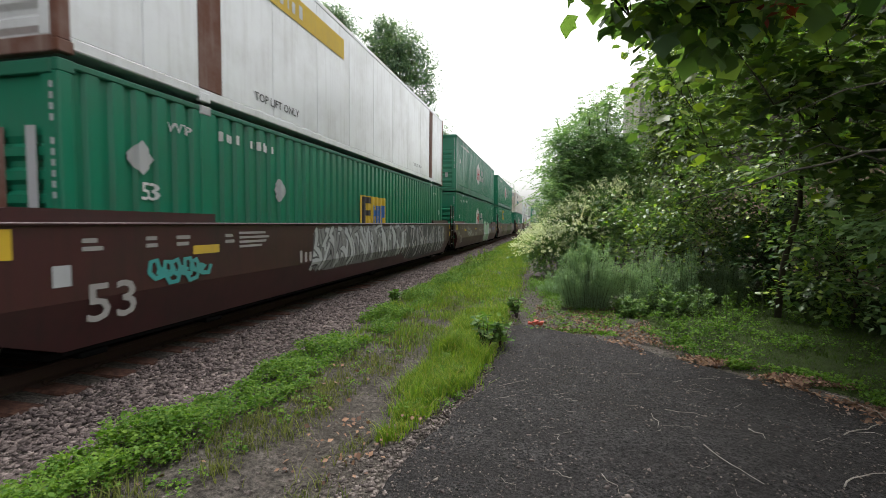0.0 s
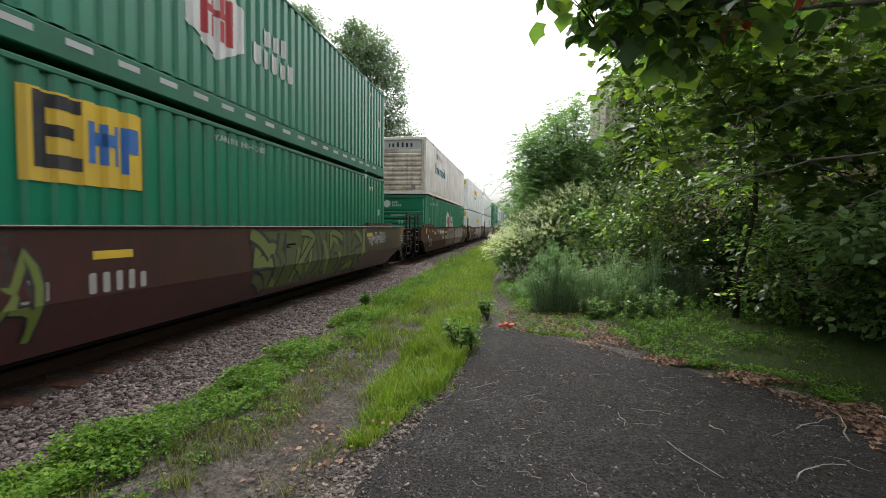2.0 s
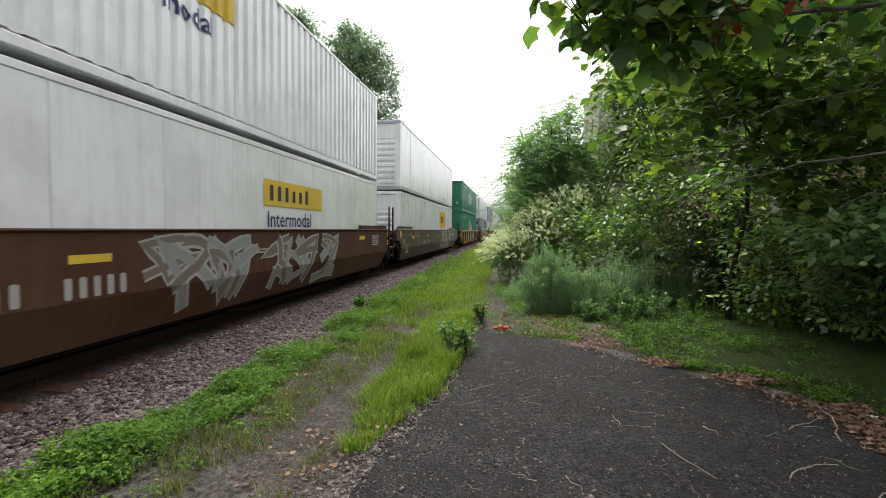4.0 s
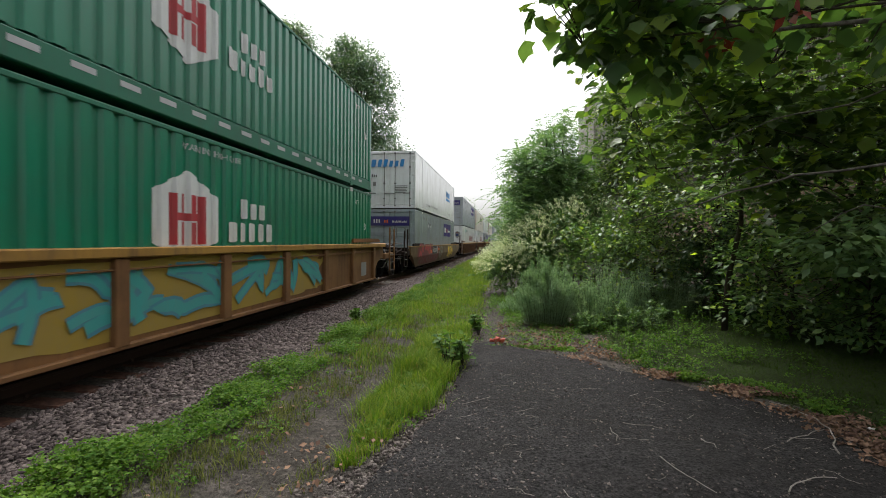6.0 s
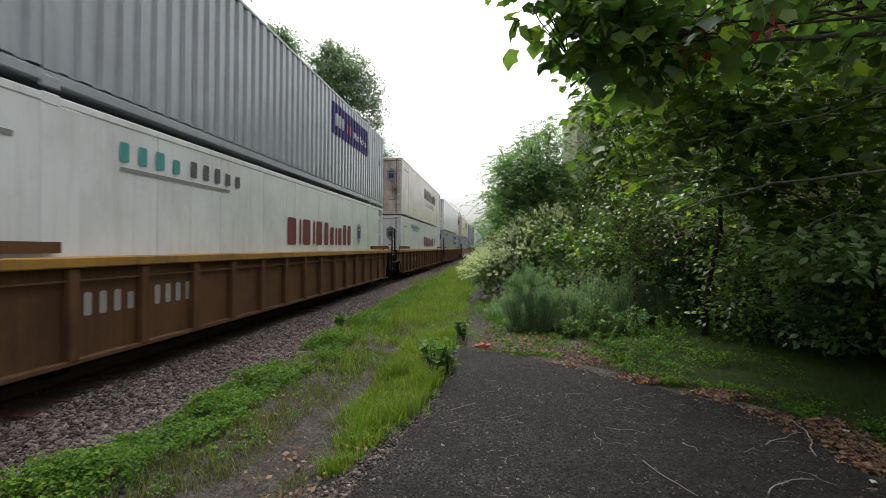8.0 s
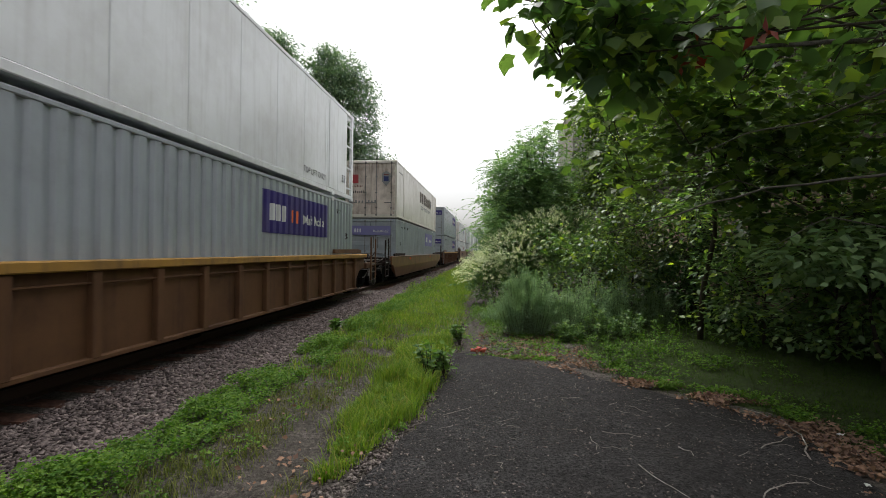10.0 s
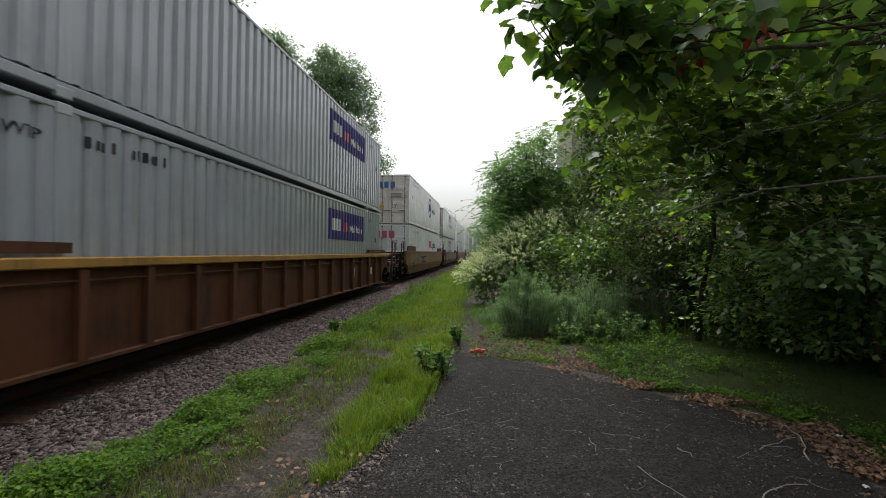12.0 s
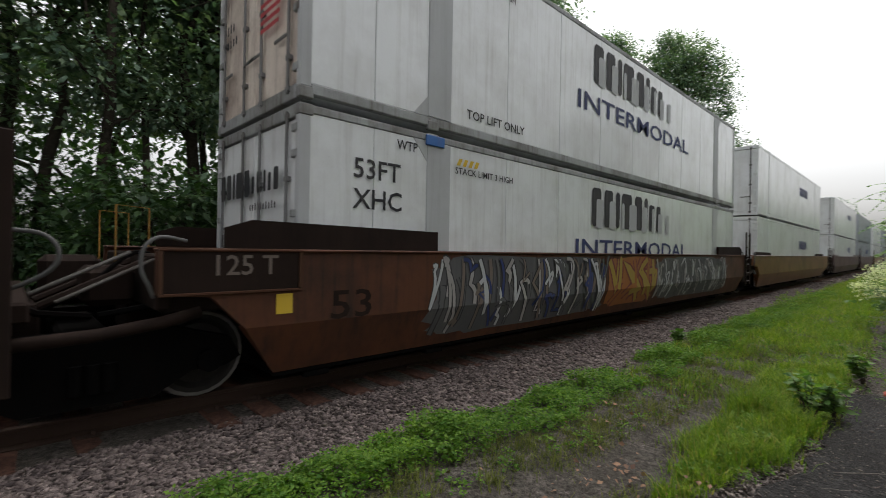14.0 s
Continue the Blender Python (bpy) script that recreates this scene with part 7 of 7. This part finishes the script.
def thin_olive(rg):
    y = 0.6 + 11 * rg.random() ** 1.1 if rg.random() < 0.8 else rg.uniform(-6, 0.6)
    q = rg.random()
    if q < 0.72:
        x = rg.uniform(ballast_edge(y) + 0.5, rut_left(y) + 0.05)
    elif q < 0.90:
        x = rut_right(y) + rg.normal(0.02, 0.09)
    else:
        x = rg.uniform(rut_left(y), rut_right(y))
        if y < 6 and rg.random() < 0.8:
            return None
    if noise.noise((x * 2.4, y * 1.6, 12)) < -0.12:
        return None
    return x, y, rg.uniform(0.05, 0.13)


P, H = tufts(1430, thin_olive, 22, 0.05, 23)
blades("dry_grass", P, H, M["straw"], "short dry olive grass on the bare soil", "grass", 3, 0.0030, 1.5)
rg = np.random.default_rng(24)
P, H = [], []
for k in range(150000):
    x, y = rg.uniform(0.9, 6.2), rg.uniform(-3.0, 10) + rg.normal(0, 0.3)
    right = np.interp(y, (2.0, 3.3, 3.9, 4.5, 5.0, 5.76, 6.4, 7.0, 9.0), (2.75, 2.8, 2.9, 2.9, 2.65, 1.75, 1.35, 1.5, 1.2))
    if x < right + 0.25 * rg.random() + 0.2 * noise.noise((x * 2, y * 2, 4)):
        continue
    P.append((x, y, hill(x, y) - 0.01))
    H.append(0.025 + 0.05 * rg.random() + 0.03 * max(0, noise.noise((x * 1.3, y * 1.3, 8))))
blades("shaded_grass", P, H, M["dim_grass"], "soft low grass, its green dimmed for the trees' shade", "grass", 2, 0.0045, 1.8, True)
# low weeds: leafy tufts, thick along the ballast's edge
P, A, SZ = [], [], []
for k in range(6500):
    u = rg.random()
    y = 0.2 + 24 * rg.random() ** 1.35 if rg.random() < 0.88 else rg.uniform(-6, 0.2)
    if u < 0.60:
        wide_ = 0.62 + 0.03 * max(0, min(y, 14) - 6)
        x = ballast_edge(y) + wide_ * rg.random() ** 1.15
        hh = rg.uniform(0.05, 0.13) + 0.20 * max(0, noise.noise((x * 1.7, y * 1.7, 3)))
        if noise.noise((x * 1.3, y * 1.3, 8)) < -0.36:
            continue
    elif u < 0.66:
        x = ballast_edge(y) + 0.5 + (rut_left(y) - ballast_edge(y) - 0.5) * rg.random()
        hh = rg.uniform(0.02, 0.07)
    elif u < 0.72:
        x = rut_right(y) + 0.1 + (grass_right(y) - rut_right(y) - 0.1) * rg.random()
        hh = rg.uniform(0.04, 0.12)
        if y < 3.4:
            continue
    elif u < 0.84:
        x, y = rg.uniform(-0.45, 1.3), 7.2 + 5.5 * rg.random()
        hh = rg.uniform(0.03, 0.10) + 0.03 * max(0, y - 8.5)
        if x < -0.05 + 0.2 * noise.noise((0, y, 2)) and y < 10 and rg.random() < 0.7:
            continue
    elif u < 0.93:
        q = rg.random()
        x, y = np.interp(q, (0, 0.2, 0.4, 0.7, 1), (3.15, 3.1, 2.75, 1.95, 1.35)) + abs(rg.normal(0, 0.22)), np.interp(q, (0, 0.2, 0.4, 0.7, 1), (3.0, 4.4, 5.2, 5.75, 7.4)) + rg.normal(0, 0.10)
        hh = rg.uniform(0.02, 0.10)
        if noise.noise((x * 2.5, y * 2.5, 8)) < 0.02:
            continue
    elif u < 0.96:
        x, y = rg.uniform(-0.35, 1.0), 7.0 + rg.normal(0, 0.06)
        hh = rg.uniform(0.01, 0.04)
    else:
        x, y = rg.uniform(1.4, 4.2), rg.uniform(5.8, 8.8)
        hh = rg.uniform(0.03, 0.16)
        if noise.noise((x * 1.8, y * 1.8, 18)) < 0.0:
            continue
    z = hill(x, y)
    size = rg.uniform(0.018, 0.042)
    wide = 0.04 + 0.30 * hh
    for j in range(int(12 + 150 * hh)):
        a = rg.uniform(0, 6.28)
        v = rg.random() ** 0.6
        q = wide * rg.random() ** 0.5 * (1.15 - 0.6 * v)
        P.append((x + q * math.cos(a), y + q * math.sin(a), z + hh * v))
        A.append((math.cos(a), math.sin(a), rg.uniform(-0.3, 0.7)))
        SZ.append(size)
leaves("low_weeds", P, A, np.array(SZ), M["weed"], label="low broad-leaved weeds along the ballast edge", category="weeds", seed=5, kind="stuff", narrow=1.15)


def sapling(x, y, h, seed, n=9, leaf=0.10):
    t = empty("sapling", "small broad-leaved seedling in the verge", "plant", "seedlings in the verge")
    rnd = random.Random(seed)
    z0 = hill(x, y)
    st, P, A = Shape(), [], []
    for k in range(n):
        a = rnd.uniform(0, 6.28)
        tip = Vector((x + 0.3 * h * math.cos(a), y + 0.3 * h * math.sin(a), z0 + h * rnd.uniform(0.6, 1.0)))
        pts = curve_pts((x, y, z0 - 0.02), tip, 0.04, 3, rnd, 0.03)
        st.tube(pts, [0.008, 0.006, 0.004, 0.002], 4, False)
        for j in range(14):
            p = pts[1 + j % 2].lerp(pts[2 + j % 2], rnd.random())
            b = rnd.uniform(0, 6.28)
            P.append(tuple(p))
            A.append((math.cos(b), math.sin(b), rnd.uniform(-0.2, 0.6)))
    tagged(part("stem", st, M["bark"], t), kind="stuff")
    leaves("leaves", P, A, np.full(len(P), leaf), M["seedling"], t, seed=seed)


for k, (x, y, h) in enumerate([(-0.72, 5.55, 0.52), (-0.55, 5.75, 0.42), (-0.48, 7.7, 0.42), (-2.98, 8.7, 0.26)]):
    sapling(x, y, h, 500 + k)

# fallen leaves and twigs along the edge of the path
P, A = [], []
for k in range(7600):
    u = rg.random()
    if u < 0.72:
        q = rg.random()
        x = np.interp(q, (0, 0.25, 0.5, 0.75, 1), (2.7, 2.8, 2.5, 1.6, 0.9)) + rg.normal(0, 0.15) + 0.12
        y = np.interp(q, (0, 0.25, 0.5, 0.75, 1), (3.2, 4.5, 5.1, 5.8, 6.5)) + rg.normal(0, 0.12) + 0.05
    elif u < 0.962:
        x, y = rg.uniform(-0.2, 1.6), rg.uniform(6.6, 9.0)
    elif u < 0.985:
        x, y = rg.normal(-1.25, 0.22), rg.uniform(1.4, 3.8)
    else:
        x, y = rg.normal(-1.9, 0.3), rg.uniform(1.4, 7)
    if noise.noise((x * 1.9, y * 1.9, 6)) < -0.12:
        continue
    P.append((x, y, hill(x, y) + rg.uniform(0.02, 0.06)))
    A.append((rg.normal(), rg.normal(), rg.normal(0, 0.35)))
leaves("fallen_leaves", P, A, np.full(len(P), 0.048), M["litter"], label="brown fallen leaves along the path's edge", category="leaf litter", seed=6, kind="stuff", narrow=1.2)


def stick(pts, r):
    r *= 0.65
    pts = [(x, y, hill(x, y) + 0.045 + r) for x, y in pts]
    fine = []
    for a, b in zip(pts, pts[1:]):
        fine += [tuple(a[i] + (b[i] - a[i]) * u for i in range(3)) for u in (0, 0.33, 0.67)]
    fine.append(pts[-1])
    rr = random.Random(len(fine))
    fine = [(x + rr.uniform(-0.02, 0.02), y + rr.uniform(-0.02, 0.02), z + rr.uniform(-0.002, 0.008)) for x, y, z in fine]
    n = len(fine)
    solid("twig", Shape().tube(fine, [r * (1 - 0.6 * i / n) for i in range(n)], 6), M["twig"], "dry bent twig lying on the asphalt", "twig", "fallen twigs", smooth=True)


stick([(2.45, 3.76), (2.66, 4.17), (2.73, 4.49), (2.60, 4.95)], 0.010)
stick([(2.2, 3.94), (2.45, 4.12), (2.63, 4.22)], 0.008)
stick([(1.11, 3.49), (1.2, 3.25), (1.29, 3.02)], 0.006)
stick([(1.76, 3.12), (1.95, 3.3), (2.17, 3.35)], 0.008)
stick([(0.87, 3.98), (0.86, 3.69)], 0.005)
stick([(1.0, 4.1), (1.28, 4.02)], 0.005)
stick([(-0.41, 4.31), (-0.15, 4.55)], 0.006)
stick([(1.54, 3.87), (1.59, 3.7)], 0.006)
stick([(2.1, 2.9), (2.3, 3.1), (2.5, 3.05)], 0.007)
rnd = random.Random(9)
for k in range(60):
    q = rnd.random()
    x, y = (2.7 - 1.5 * q + rnd.gauss(0, 0.3), 3.8 + 2.0 * q + rnd.gauss(0, 0.3)) if k < 18 else (rnd.uniform(-0.4, 2.4), rnd.uniform(1.8, 5.6))
    a, L = rnd.uniform(0, 6.28), rnd.uniform(0.05, 0.24)
    stick([(x, y), (x + L * math.cos(a), y + L * math.sin(a))], rnd.uniform(0.002, 0.0045))
for x, y, a in ((3.03, 4.28, 0.4), (2.56, 3.37, 1.2)):
    sh = Shape()
    rnd = random.Random(int(x * 100))
    top = [[(x + math.cos(a) * (u - 0.5) * 0.06 - math.sin(a) * (v - 0.5) * 0.03, y + math.sin(a) * (u - 0.5) * 0.06 + math.cos(a) * (v - 0.5) * 0.03, hill(x, y) + 0.055 + 0.02 * rnd.random()) for u in (0, 0.33, 0.66, 1)] for v in (0, 0.5, 1)]
    vs = [p for row in top for p in row] + [(p[0], p[1], p[2] - 0.004) for row in top for p in row]
    fs = []
    for j in range(2):
        for i in range(3):
            q = (j * 4 + i, j * 4 + i + 1, j * 4 + i + 5, j * 4 + i + 4)
            fs += [q, tuple(k + 12 for k in q[::-1])]
    solid("paper_scrap", sh.add(vs, fs), M["paper"], "small crumpled white paper scrap on the asphalt's edge", "litter", "paper scraps")
z = hill(-0.18, 7.2) + 0.05
sh = Shape()
for k in range(5):
    sh.box(-0.27 + 0.04 * k, -0.20 + 0.04 * k, 7.13 + 0.02 * (k % 2), 7.21 + 0.02 * (k % 3), z - 0.01, z + 0.03 + 0.015 * (k % 3), 0.012)
sh.v = [(x + 0.012 * math.sin(y * 90 + zz * 60), y + 0.01 * math.sin(x * 70), zz + 0.012 * math.sin(x * 60 + y * 40)) for x, y, zz in sh.v]
solid("plastic_scrap", sh, M["plastic_red"], "crumpled orange-red plastic scrap on the ground", "litter")

# ---------------------------------------------------------------- building behind the trees
b = empty("industrial_building", "tall stained concrete and brick building behind trees", "building", at=(0, 0, 0))
X0 = 6.9
part("wall", Shape().box(X0, X0 + 0.4, 3, 28.6, -0.3, 3.3), M["stucco"], b, "stained pinkish-brown masonry wall")
part("upper_wall", Shape().box(X0 + 0.05, X0 + 0.4, 3, 28.6, 3.3, 7.5), M["dark_sheet"], b, "dark weathered sheet wall")
sh = Shape().box(-0.035, 0.0, -0.022, 0.022, 3.42, 6.4, 0.008).mesh("batten", M["grey_batten"])
for k in range(28):
    bt = new("batten", sh)
    bt.parent, bt.matrix_basis = b, pose(X0 + 0.05, 9.6 + 0.105 * k, 0)
part("ledge", Shape().box(X0 - 0.10, X0 + 0.05, 3, 28.6, 3.26, 3.40, 0.015), M["concrete"], b)
for y in (8.9, 11.7, 15.0):
    w = part("window_opening", Shape().box(X0 - 0.03, X0 + 0.05, y, y + 1.3, 1.2, 2.6), M["iron"], b, "dark boarded window")
    part("window_sill", Shape().box(X0 - 0.10, X0 + 0.02, y - 0.1, y + 1.4, 1.08, 1.2, 0.02), M["stucco"], w)
v = part("louvre", Shape().box(X0 - 0.06, X0 + 0.06, 13.5, 14.3, 3.95, 4.85), M["iron"], b, "pale slatted louvre")
for k in range(6):
    part("slat", Shape().extrude_y([(X0 - 0.16, 4.0 + 0.14 * k), (X0 - 0.06, 4.07 + 0.14 * k), (X0 - 0.06, 4.11 + 0.14 * k), (X0 - 0.16, 4.04 + 0.14 * k)], 13.5, 14.3), M["ink_white"], v)
part("tower", Shape().box(5.0, 9.5, 28.7, 34.9, -0.3, 10.5), M["concrete"], b, "tall grey concrete block")
part("parapet", Shape().box(4.95, 9.55, 28.65, 34.95, 10.5, 10.65, 0.03), M["concrete"], b)
part("near_wall", Shape().box(X0 + 0.4, X0 + 12, 3, 3.4, -0.3, 7.5), M["concrete"], b)
part("far_wall", Shape().box(X0 + 11.6, X0 + 12, 3.4, 30, -0.3, 7.5), M["concrete"], b)
part("roof", Shape().box(X0 - 0.15, X0 + 12.1, 2.9, 28.6, 7.5, 7.7), M["concrete"], b)


# ---------------------------------------------------------------- movement
def motions():
    for ob, s0, z in CARS + BOXES:
        walk(ob, [(t, pose(TRACK, s0 - SPEED * t, z)) for t in (0.0, 7.0, 14.0)])


motions()
